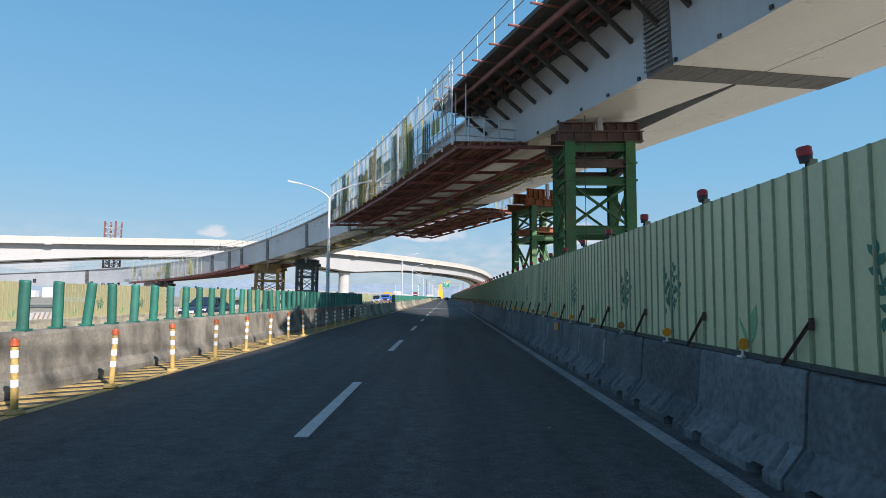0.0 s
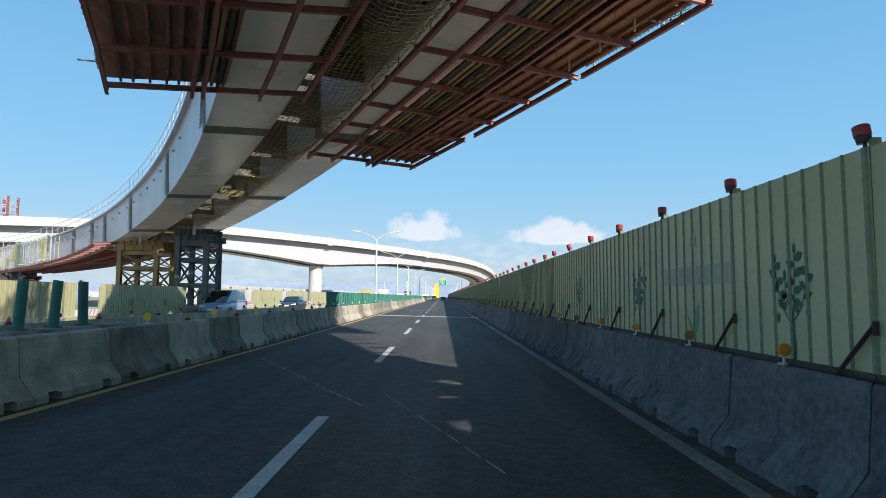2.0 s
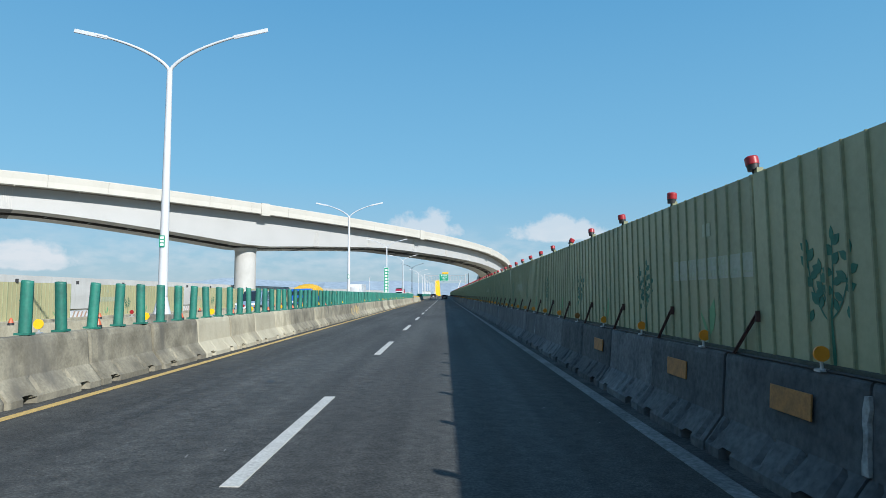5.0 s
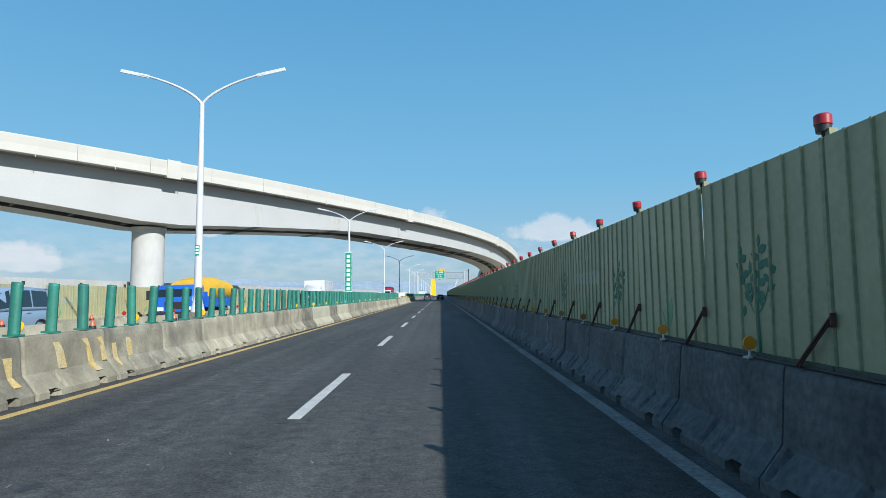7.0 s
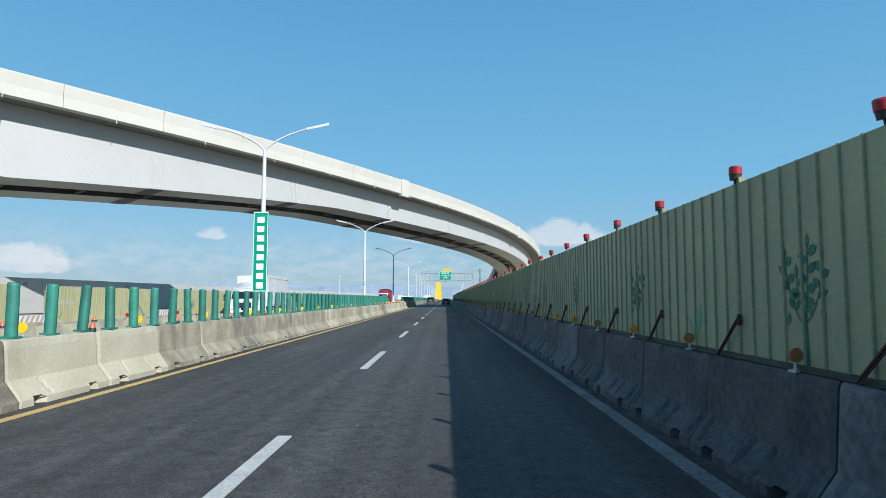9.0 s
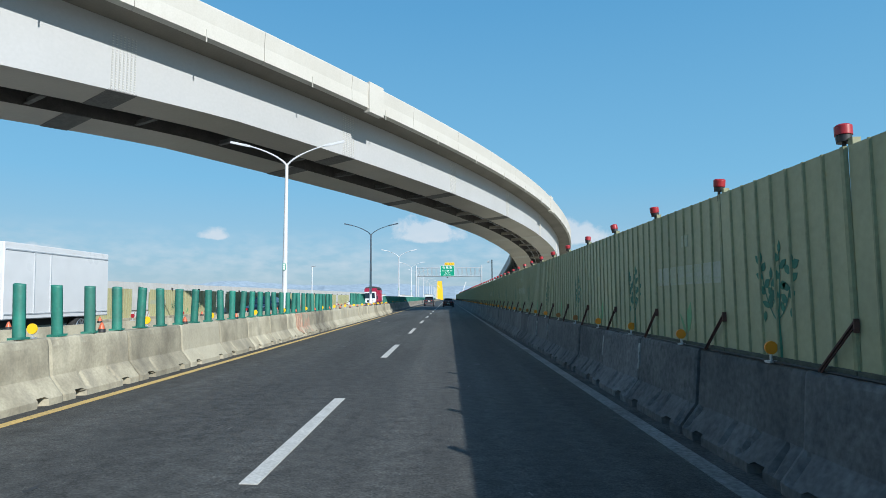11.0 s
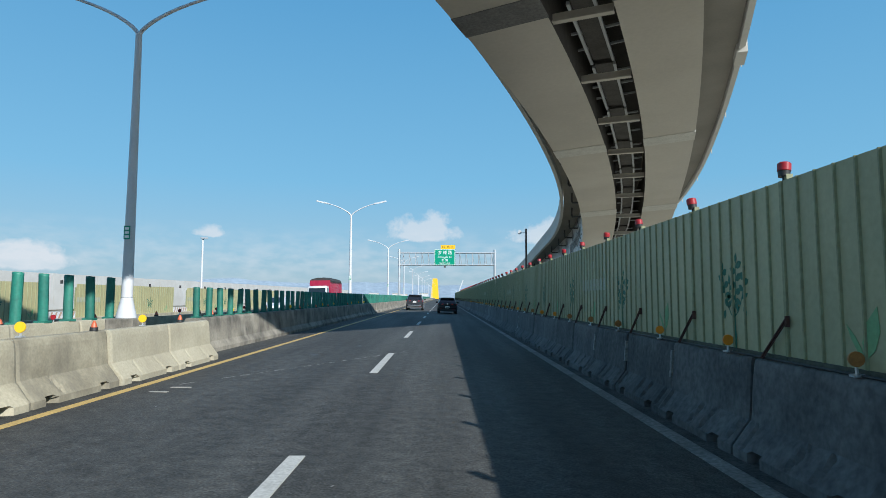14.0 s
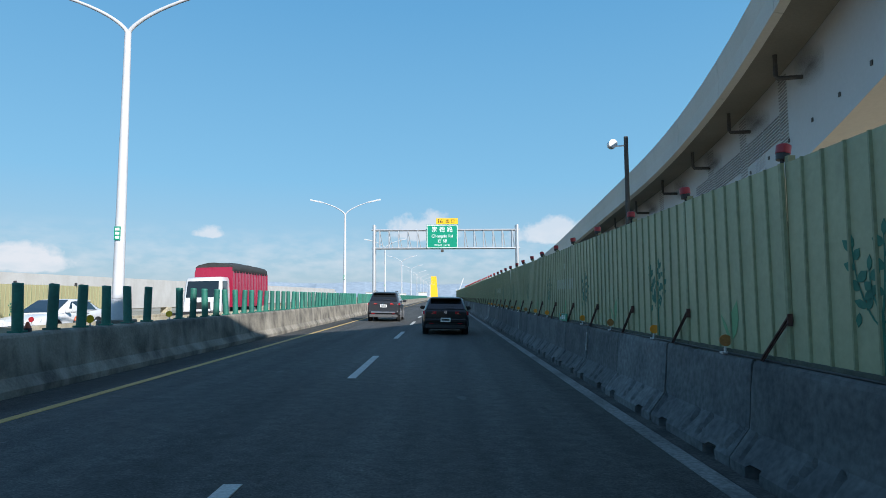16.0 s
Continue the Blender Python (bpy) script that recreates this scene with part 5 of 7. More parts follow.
# lifting lugs on the lower web edge
for s in np.arange(-30, 100, 1.9):
    bm = bmesh.new()
    box(bm, 0, 0.03, -0.05, 0.05, 0.04, 0.16, ramp_a.frame_at(s, 6.1, 0))
    part("lug", bm, DARK_STEEL, ramp)


def pier(s, radius, name="bridge_pier"):
    base = ramp_a.at(s, 3.0)
    top = base.z - haunch(s) - 0.02
    e = thing(name, "thick round white concrete bridge pier", "pier", kind="structure", at=Matrix.Translation((base.x, base.y, -0.9)))
    bm = bmesh.new()
    rod(bm, (0, 0, 0), (0, 0, top + 0.9 - 0.55), radius, radius, 40)
    part("column", bm, PIER, e)
    bm = bmesh.new()
    rod(bm, (0, 0, top + 0.9 - 0.55), (0, 0, top + 0.9 - 0.05), radius, radius * 1.12, 40)
    part("column_head", bm, PIER, e)


pier(PIER_S, 1.5)
pier(-146, 1.5)
pier(END_PIER_S, 1.2)

# ramp under construction: tightening spiral to the left
# the bend before s = -19 is out of view, shaped for its shadow
ramp_b = Alignment(0.40, 32.79, lambda s: min(-19.6 + 1.5 * max(0.0, -s - 19), 6.0) if s < 0 else max(-19.6 - 0.28 * s - 0.0019 * s * s, -74.0),
                   [(-70, 7.6), (-40, 7.9), (-20, 8.03), (0, 8.06), (20, 7.85), (40, 6.95), (60, 5.5), (80, 4.4), (100, 3.7), (130, 3.0), (190, 2.4)], -0.073, -70, 190)
B0, B1 = -68, 185
unfinished = thing("unfinished_ramp", "grey steel twin box girder ramp under construction", "bridge", kind="structure")


def box_edges(s):
    """Edges of the two boxes across the ramp; they draw together behind the first towers."""
    k = min(1.0, max(0.0, (-8.0 - s) / 8.9))
    return (0.0, -2.3 - 1.1 * k), (-4.3 + 0.86 * k, -6.62 - 0.38 * k)


cuts = [B0, -44, -16.9, 10.0, 23.8, 37.0, 50.0, 58.5, 62.5, 68, 82, 104, 126, 150, B1]
for a, b in zip(cuts, cuts[1:]):
    for side in (0, 1):
        bm = bmesh.new()
        rings = []
        for q in np.linspace(a + 0.02, b - 0.02, max(2, int((b - a) / 1.5)) + 1):
            d0, d1 = box_edges(q)[side]
            rings.append([bm.verts.new(ramp_b.at(q, d, u)) for d, u in ((d0, 0), (d1, 0), (d1 + 0.12, 2.6), (d0 + 0.1, 2.6))])
        for p, q in zip(rings, rings[1:]):
            for i in range(4):
                f = bm.faces.new((p[i], p[(i + 1) % 4], q[(i + 1) % 4], q[i]))
                # bottom faces get the paint with bounce light in its colour
                f.material_index = 1 if i == 0 else 0
        bm.faces.new(rings[0][::-1])
        bm.faces.new(rings[-1])
        part("girder", bm, [GIRDER_GREY, GIRDER_BELOW], unfinished)
    # dark bolted splices round each joint
    if a > B0:
        for side in (0, 1):
            d0, d1 = box_edges(a)[side]
            w = 0.55 if a < 0 else 0.45
            bm = bmesh.new()
            ramp_b.sweep(bm, [(d0 + 0.018, -0.018), (d1 - 0.018, -0.018), (d1 + 0.09, 2.5), (d0 + 0.12, 2.5)], a - w, a + w, w)
            part("splice_plate", bm, SPLICE, unfinished)
            for k in range(5):
                q = d0 + (d1 - d0) * (k + 0.5) / 5
                bm = bmesh.new()
                bar(bm, ramp_b.at(a - w + 0.03, q, -0.024), ramp_b.at(a + w - 0.03, q, -0.024), 0.03, 0.012)
                part("splice_rib", bm, SPLICE_RIB, unfinished)
            if side == 0:
                for k in range(16):
                    bm = bmesh.new()
                    bar(bm, ramp_b.at(a - w + 0.03, 0.13, 0.15 + k * 0.15), ramp_b.at(a + w - 0.03, 0.13, 0.15 + k * 0.15), 0.03, 0.05)
                    part("splice_rib", bm, SPLICE_RIB, unfinished)
# lifting lugs along the lower edge of the web
for s in np.arange(-24.0, 8.0, 1.6):
    bm = bmesh.new()
    box(bm, 0.0, 0.06, -0.05, 0.05, 0.05, 0.15, ramp_b.frame_at(s, 0.005, 0))
    part("lug", bm, DARK_STEEL, unfinished)
bm = bmesh.new()
for d0, d1, a, b in ((0.35, -6.9, B0, 19), (0.35, -2.25, 19, 50), (-4.35, -6.9, 19, 50), (0.35, -6.9, 50, B1)):
    ramp_b.sweep(bm, [(d0, 2.6), (d1, 2.6), (d1, 2.72), (d0, 2.72)], a, b, 2.0)
part("deck_plate", bm, GIRDER_GREY, unfinished)
r = random.Random(3)
s = 19.2
while s < 50:
    w = r.uniform(0.2, 0.9)
    bm = bmesh.new()
    box(bm, -1.12, 1.12, 0, w, 2.62, 2.68, ramp_b.frame_at(s, -3.3, 0))
    part("gap_board", bm, TIMBER if r.random() < 0.5 else DARK_STEEL, unfinished)
    s += w + r.choice((0.05, 0.1, 0.45, 0.8))
for s in np.arange(-7.6, 130, 5.2):
    bm = bmesh.new()
    box(bm, -1.0, 1.0, -0.04, 0.04, 0.3, 2.5, ramp_b.frame_at(s, -3.3, 0))
    part("cross_beam", bm, DARK_STEEL, unfinished)
# studs on the outer web
for s in np.arange(32, 120, 2.4):
    bm = bmesh.new()
    rod(bm, ramp_b.at(s, 0.05, 1.9), ramp_b.at(s, 0.2, 1.9), 0.07, 0.07, 8)
    part("pipe_stub", bm, GALV, unfinished)
# overhanging formwork with raking struts on the first length
bm = bmesh.new()
ramp_b.sweep(bm, [(0.1, 2.55), (2.55, 2.78), (2.55, 2.95), (0.1, 2.95)], -21.5, -3.5, 2.0)
# wider unseen length, added to shade the middle barrier
ramp_b.sweep(bm, [(0.1, 2.55), (3.8, 2.82), (3.8, 2.97), (0.1, 2.97)], -26.4, -21.54, 2.0)
ramp_b.sweep(bm, [(0.1, 2.55), (2.4, 2.78), (2.4, 2.95), (0.1, 2.95)], B0, -26.44, 2.0)
part("overhang_form", bm, DARK_STEEL, unfinished, "dark formwork of the deck overhang, widened out of view to cast shade")
for s in np.arange(B0 + 1, -3.5, 1.25):
    bm = bmesh.new()
    bar(bm, ramp_b.at(s, 0.06, 1.35), ramp_b.at(s, 1.7, 2.62), 0.1, 0.14)
    bar(bm, ramp_b.at(s, 0.06, 2.45), ramp_b.at(s, 1.95, 2.66), 0.1, 0.12)
    bar(bm, ramp_b.at(s, 0.9, 2.0), ramp_b.at(s, 1.0, 2.6), 0.08, 0.08)
    part("strut", bm, DARK_STEEL, unfinished)
for d in (0.6, 1.2, 2.0):
    bm = bmesh.new()
    ramp_b.sweep(bm, [(d, 2.44), (d + 0.1, 2.44), (d + 0.1, 2.6), (d, 2.6)], B0, -3.5, 2.0)
    part("runner", bm, RUST, unfinished)


def ramp_rail(al, s0, s1, d, z0, parent, posts=2.0):
    for s in np.arange(s0, s1, posts):
        bm = bmesh.new()
        rod(bm, al.at(s, d, z0), al.at(s, d, z0 + 1.12), 0.03, 0.03, 6)
        part("rail_post", bm, GALV, parent)
    for h in (0.55, 1.08):
        bm = bmesh.new()
        tube(bm, [al.at(s, d, z0 + h) for s in np.arange(s0, s1, 1.5)], 0.024, 6)
        part("rail", bm, GALV, parent)


rail = thing("site_railing", "white tubular safety railing along the ramp edge", "railing")
ramp_rail(ramp_b, 19.5, 125, 0.25, 2.72, rail, 1.6)
rail2 = thing("site_railing", "white tubular safety railing on the deck overhang", "railing")
ramp_rail(ramp_b, -66, -3.6, 2.85, 2.75, rail2, 1.6)
for s in np.arange(-66, -3.6, 1.6):
    bm = bmesh.new()
    rod(bm, ramp_b.at(s, 1.9, 2.72), ramp_b.at(s, 3.05, 2.78), 0.04, 0.04, 6)
    part("outrigger", bm, RUST, rail2)


# hanging work platforms under the joint: one under each girder
def pu(d):
    """The platforms hang nearly level under the tilted girders."""
    return -0.22 + 0.0525 * d if d > -3 else 0.20 + 0.10 * d


def work_platform(label, d_in, d_box, d_out, s0, s1, skew, count, sides):
    """d_out is the free edge, d_box the girder's outer edge, d_in the gap side."""
    e = thing("work_platform", label, "scaffold")
    at = lambda s, d, u: ramp_b.at(s + skew * (d - d_out), d, pu(d) + u)
    lo, hi = min(d_box, d_out), max(d_box, d_out)

    def slab(bm, sa, sb, da, db, u0, u1):
        c = [at(s, d, u) for u in (u0, u1) for s in (sa, sb) for d in (da, db)]
        v = [bm.verts.new(q) for q in c]
        for f in ((0, 2, 3, 1), (4, 5, 7, 6), (0, 1, 5, 4), (2, 6, 7, 3), (0, 4, 6, 2), (1, 3, 7, 5)):
            bm.faces.new([v[i] for i in f])

    # boards and bearers run along the ramp
    def lengthwise(nm, sa, sb, da, db, u0, u1, material):
        bm = bmesh.new()
        rows = [[bm.verts.new(at(q, d, u)) for d, u in ((da, u0), (db, u0), (db, u1), (da, u1))] for q in np.linspace(sa, sb, 8)]
        for a, b in zip(rows, rows[1:]):
            for i in range(4):
                bm.faces.new((a[i], a[(i + 1) % 4], b[(i + 1) % 4], b[i]))
        bm.faces.new(rows[0])
        bm.faces.new(rows[-1][::-1])
        part(nm, bm, material, e)

    lo, hi = (lo, hi + 0.3) if d_out < 0 else (lo - 0.3, hi)
    d, k = lo + 0.16 * (d_out < 0), 0
    while d < hi - 0.05:
        w = 0.42 if k % 3 else 0.3
        cut = s0 + (s1 - s0) * (0.35 + 0.3 * ((k * 7) % 5) / 5)
        for sa, sb in ((s0, cut - 0.02), (cut + 0.02, s1)):
            lengthwise("plank", sa, sb, d - 0.03, min(d + w + 0.03, hi + 0.02), 0.2 + 0.01 * (k % 2), 0.235 + 0.01 * (k % 2), PLY)
        lengthwise("bearer", s0, s1, d + 0.02, d + 0.09, 0.1, 0.198, RUST_ORANGE if d_out < 0 else RUST)
        d, k = d + w + 0.015, k + 1
    # timbers along the girder edge
    sg = 1 if d_out < d_box else -1
    for k in range(6 if d_out < 0 else 4):
        d = d_box + sg * ((0.55 if d_out < 0 else 0.1) - 0.19 * k)
        lengthwise("timber", s0 + 0.3 * (k % 3), s1 - 0.4 * (k % 2), d - 0.05, d + 0.05, 0.08, 0.17, TIMBER if k % 3 else DARK_STEEL)
    for d in sides:
        bm = bmesh.new()
        isweep(bm, [at(q, d, -0.12) for q in np.linspace(s0 - 0.2, s1 + 0.3, 9)], 0.1, 0.16, 0.022)
        part("long_beam", bm, RUST, e)
    ends = (d_out, d_in)
    for k in range(count):
        q = s0 + (s1 - s0) * k / (count - 1)
        bm = bmesh.new()
        isweep(bm, [at(q, ends[0] + (ends[1] - ends[0]) * u, 0.0) for u in np.linspace(0, 1, 5)], 0.1, 0.15, 0.02)
        part("cross_beam", bm, RUST, e)
    for k in range(count - 1):
        for d in (d_in, d_box, (lo + hi) / 2):
            q = s0 + (s1 - s0) * (k + 0.5) / (count - 1)
            bm = bmesh.new()
            rod(bm, at(q, d, -0.1), at(q, d, 0.32), 0.014, 0.014, 5)
            part("hanger", bm, RUST, e)
    return e


work_platform("hanging work platform of red-brown steel beams and plywood", -2.45, 0.15, 3.0, -7.7, 19.6, 0.24, 11, (2.95, 0.72, 0.42, -1.15, -2.4))
right_platform = work_platform("hanging work platform with orange plywood and rusty beams", -4.4, -6.7, -9.4, 9.75, 25.4, 0.05, 8, (-4.45, -5.5, -7.1, -7.4))
for a, b, d in ((9.6, 14.0, -9.35), (14.4, 20.1, -9.3), (20.6, 25.6, -9.2)):
    bm = bmesh.new()
    isweep(bm, [ramp_b.at(s, d, pu(d) - 0.06) for s in np.linspace(a, b, 5)], 0.09, 0.14, 0.02)
    part("edge_beam", bm, RUST, right_platform)
# cross rails at the near end of the first platform
end_rail = thing("site_railing", "tubular railing across the end of the work platform", "railing")
for d in np.linspace(3.0, 0.2, 5):
    bm = bmesh.new()
    rod(bm, ramp_b.at(-7.75, d, pu(d) + 0.1), ramp_b.at(-7.75, d, pu(d) + 1.35), 0.03, 0.03, 6)
    part("rail_post", bm, GALV, end_rail)
for h in (0.5, 0.9, 1.3):
    bm = bmesh.new()
    rod(bm, ramp_b.at(-7.75, 3.1, pu(3) + h), ramp_b.at(-7.75, 0.1, pu(0) + h), 0.026, 0.026, 6)
    part("rail", bm, GALV, end_rail)
# deck overhang form on the far side, with joists that stick out
# gaps in this hidden form are added to let sun patches through
for a, b in ((B0, -14.2), (-11.0, -9.9), (-9.2, -8.1), (-7.2, 9.0)):
    bm = bmesh.new()
    ramp_b.sweep(bm, [(-6.6, 2.42), (-9.0, 2.3), (-9.0, 2.5), (-6.6, 2.6)], a, b, 2.0)
    part("overhang_form", bm, PLY, unfinished)
for s in np.arange(B0 + 1, 9.0, 1.5):
    bm = bmesh.new()
    bar(bm, ramp_b.at(s, -6.6, 2.36), ramp_b.at(s, -9.0 - random.uniform(0.5, 0.9), 2.26), 0.09, 0.1)
    bar(bm, ramp_b.at(s, -6.62, 1.3), ramp_b.at(s, -8.3, 2.3), 0.09, 0.1)
    part("strut", bm, RUST, unfinished)


def screen(al, s0, s1, d, z0, height, label, parent=None, wire=0.16):
    """Tubular scaffold with wire screen along an edge."""
    e = thing("scaffold_screen", label, "scaffold")
    sgn = 1 if d > 0 else -1
    for s in np.arange(s0, s1 + 0.1, 1.25):
        bm = bmesh.new()
        rod(bm, al.at(s, d, z0 - 0.1), al.at(s, d, z0 + height + random.uniform(0, 0.35)), 0.032, 0.032, 6)
        part("upright", bm, GALV if random.random() < 0.7 else PIPE_YELLOW, e)
        bm = bmesh.new()
        rod(bm, al.at(s + 0.2, d - 0.7 * sgn, z0 - 0.1), al.at(s + 0.2, d - 0.7 * sgn, z0 + height * 0.9), 0.03, 0.03, 6)
        part("inner_upright", bm, GALV if random.random() < 0.6 else PIPE_YELLOW, e)
        if random.random() < 0.35:
            bm = bmesh.new()
            rod(bm, al.at(s, d - 0.4 * sgn, z0 + 0.1), al.at(s, d + 0.6 * sgn, z0 + 0.12), 0.025, 0.025, 6)
            part("outrigger", bm, GALV, e)
    for h in (0.15, 0.8, 1.5, 2.2, height - 0.15):
        if h > height:
            continue
        bm = bmesh.new()
        tube(bm, [al.at(s, d + 0.03, z0 + h) for s in np.linspace(s0, s1, 12)], 0.026, 6)
        part("ledger", bm, GALV, e)
    for k in range(int((s1 - s0) / 2.5)):
        bm = bmesh.new()
        s = s0 + k * 2.5
        rod(bm, al.at(s, d - 0.05, z0), al.at(s + 2.5, d - 0.05, z0 + height), 0.022, 0.022, 6)
        part("diagonal", bm, PIPE_YELLOW, e)
    bm = bmesh.new()
    n = int((s1 - s0) / wire)
    for k in range(n):
        a = s0 + k * wire
        bar(bm, al.at(a, d + 0.06, z0 + 0.05), al.at(a, d + 0.06, z0 + height - 0.1), 0.011)
    for k in range(int(height / wire)):
        q = np.linspace(s0, s1, 9)
        for a, b in zip(q, q[1:]):
            bar(bm, al.at(a, d + 0.06, z0 + 0.1 + k * wire), al.at(b, d + 0.06, z0 + 0.1 + k * wire), 0.011)
    tagged(part("wire_screen", bm, NET_GREY, e), kind="stuff")
    # pieces of netting tied to the tubes
    rng = random.Random(int(s0 * 11) + 5)
    for k in range(int((s1 - s0) / 1.2)):
        a = rng.uniform(s0, s1 - 1.2)
        w, lo = rng.uniform(0.4, 1.3), rng.choice((0.0, 0.0, 0.9))
        hi = rng.uniform(0.45, 0.98) * height
        if hi - lo < 0.6:
            continue
        bm = bmesh.new()
        cols, rows = int(w / 0.06), int((hi - lo) / 0.07)
        fold = [0.05 * sgn * math.sin(i * 1.3 + k) + 0.09 * sgn for i in range(cols + 1)]
        for i in range(cols + 1):
            q = a + w * i / cols
            bar(bm, al.at(q, d + fold[i], z0 + lo), al.at(q + rng.uniform(-0.05, 0.05), d + fold[i], z0 + hi), 0.014)
        for j in range(rows + 1):
            z = z0 + lo + (hi - lo) * j / rows
            for i in range(cols):
                bar(bm, al.at(a + w * i / cols, d + fold[i], z), al.at(a + w * (i + 1) / cols, d + fold[i + 1], z), 0.012)
        tagged(part("tied_net", bm, NET_OLIVE if k % 4 == 0 else (NETTING if k % 4 == 1 else NET_DARK), e), kind="stuff")
    return e


screen(ramp_b, -7.6, 19.6, 3.0, 0.12, 3.3, "tubular scaffold with wire screens on the work platform edge", wire=0.14)
screen(ramp_b, 9.75, 13.8, -9.4, -0.70, 1.75, "low wire screen on the far edge of the work platform", wire=0.14)
screen(ramp_b, 70, 91, 1.4, 0.0, 2.6, "distant scaffold screen round a girder joint", wire=0.25)
far_platform = thing("work_platform", "distant red-brown work platform under the girder", "scaffold")
for d in (1.3, 0.0, -2.4, -3.8, -6.1, -7.4):
    bm = bmesh.new()
    q = [ramp_b.at(s, d, -0.25) for s in np.linspace(56, 91, 8)]
    isweep(bm, q, 0.14, 0.22, 0.03)
    part("long_beam", bm, RUST, far_platform)
for s in np.arange(56, 91, 1.8):
    bm = bmesh.new()
    ibeam(bm, ramp_b.at(s, 1.4, -0.12), ramp_b.at(s, -7.5, -0.12), 0.14, 0.18, 0.03)
    part("cross_beam", bm, RUST, far_platform)


# nets slung in the gap between the girders
def net(s0, s1, d0, d1, sag, label):
    bm = bmesh.new()
    rows = int((s1 - s0) / 0.17)
    cols = 13
    rng = random.Random(int(s0 * 7))
    grid = []
    for i in range(rows + 1):
        s = s0 + (s1 - s0) * i / rows
        line = []
        for j in range(cols + 1):
            u = j / cols
            line.append(ramp_b.at(s, d0 + (d1 - d0) * u, -0.12 - sag * 4 * u * (1 - u) * (0.7 + 0.5 * math.sin(s * 1.1)) + rng.uniform(-0.03, 0.03)))
        grid.append(line)
    for i in range(rows + 1):
        for j in range(cols + 1):
            if j < cols:
                bar(bm, grid[i][j], grid[i][j + 1], 0.014)
            if i < rows:
                bar(bm, grid[i][j], grid[i + 1][j], 0.014)
    return tagged(part("safety_net", bm, NETTING), label, "net", kind="stuff")


net(-9, 26, -2.2, -4.4, 0.35, "sagging olive safety net slung between the girders")
net(26, 52, -2.2, -4.4, 0.25, "olive safety net slung in the girder gap")


# ---- temporary towers ----
def tower(name, label, x0, x1, y0, y1, base, top, mat, levels, header, head_mat, leg=0.34, mid=None, turn=0.0):
    e = thing(name, label, "support tower")
    cs = [(x0, y0), (x1, y0), (x1, y1), (x0, y1)]
    for x, y in cs:
        bm = bmesh.new()
        h = leg / 2
        ibeam(bm, (x, y, base), (x, y, top), leg, leg, 0.035)
        part("leg", bm, mat, e)
        for z in levels:
            bm = bbox(x - h - 0.05, x + h + 0.05, y - h - 0.05, y + h + 0.05, z - 0.03, z + 0.03)
            part("flange", bm, mat, e)
    for lv, z in enumerate(levels + [top - 0.2]):
        for i in range(4):
            a, b = cs[i], cs[(i + 1) % 4]
            bm = bmesh.new()
            ibeam(bm, (*a, z), (*b, z), 0.2, 0.3, 0.03)
            part("girt", bm, mid if mid and lv == len(levels) - 1 else mat, e)
    zs = [base] + levels + [top - 0.2]
    for za, zb in zip(zs, zs[1:]):
        if zb - za < 0.7:
            continue
        for i in range(4):
            a, b = cs[i], cs[(i + 1) % 4]
            for p, q in ((a, b), (b, a)):
                bm = bmesh.new()
                ux, uy = q[0] - p[0], q[1] - p[1]
                bar(bm, (p[0] + ux * 0.06, p[1] + uy * 0.06, za + 0.2), (q[0] - ux * 0.06, q[1] - uy * 0.06, zb - 0.2), 0.14, 0.07)
                part("brace", bm, mat, e)
    # header beams
    for k, y in enumerate((y0, y1)):
        bm = bmesh.new()
        ibeam(bm, (x0 - 0.5, y, top + 0.2), (x1 + 0.5, y, top + 0.2), 0.32, 0.4, 0.04)
        part("header_beam", bm, head_mat, e)
    xm = (x0 + x1) / 2
    for y in (y0 + 0.1, y0 + (y1 - y0) * 0.78):
        for xa, xb in ((x0 - 0.35, xm - 0.12), (xm + 0.2, x1 + 0.4)):
            bm = bmesh.new()
            ibeam(bm, (xa, y, top + 0.4 + header / 2), (xb, y, top + 0.4 + header / 2), 0.3, header, 0.04)
            for q in np.linspace(xa + 0.1, xb - 0.1, 4):
                box(bm, q - 0.012, q + 0.012, y - 0.14, y + 0.14, top + 0.44, top + 0.36 + header)
            part("cap_beam", bm, head_mat, e)
        bm = bbox(xm - 0.04, xm + 0.12, y - 0.1, y + 0.1, top + 0.4, top + 0.75 + header, 0.01)
        part("jack_post", bm, GIRDER_GREY, e)
    for x in np.linspace(x0 - 0.4, x1 + 0.4, 6):
        for y in (y0, y1):
            bm = bbox(x - 0.015, x + 0.015, y - 0.15, y + 0.15, top + 0.04, top + 0.36)
            part("stiffener", bm, head_mat, e)
    c = Vector(((x0 + x1) / 2, (y0 + y1) / 2, 0))
    e.matrix_world = Matrix.Translation(c) @ Matrix.Rotation(radians(turn), 4, "Z") @ Matrix.Translation(-c)
    return e


tower("support_tower", "green steel support tower with rusty header beams", 4.42, 6.62, 21.65, 23.95, -0.9, 7.2, TOWER_GREEN, [1.6, 3.95, 5.75, 6.4], 0.36, RUST_DARK, 0.36, RUST_DARK)
tower("support_tower", "green steel support tower with orange rusty top beams", 4.55, 6.45, 34.9, 37.5, -0.9, 6.85, TOWER_GREEN, [1.6, 4.95, 5.45], 0.6, RUST_ORANGE, 0.34, RUST_ORANGE, turn=17)
tower("support_tower", "ochre steel support tower beyond the far hoarding", -25.6, -22.7, 80.0, 82.8, -0.9, 5.0, TOWER_YELLOW, [1.9, 3.6], 0.4, TOWER_YELLOW)
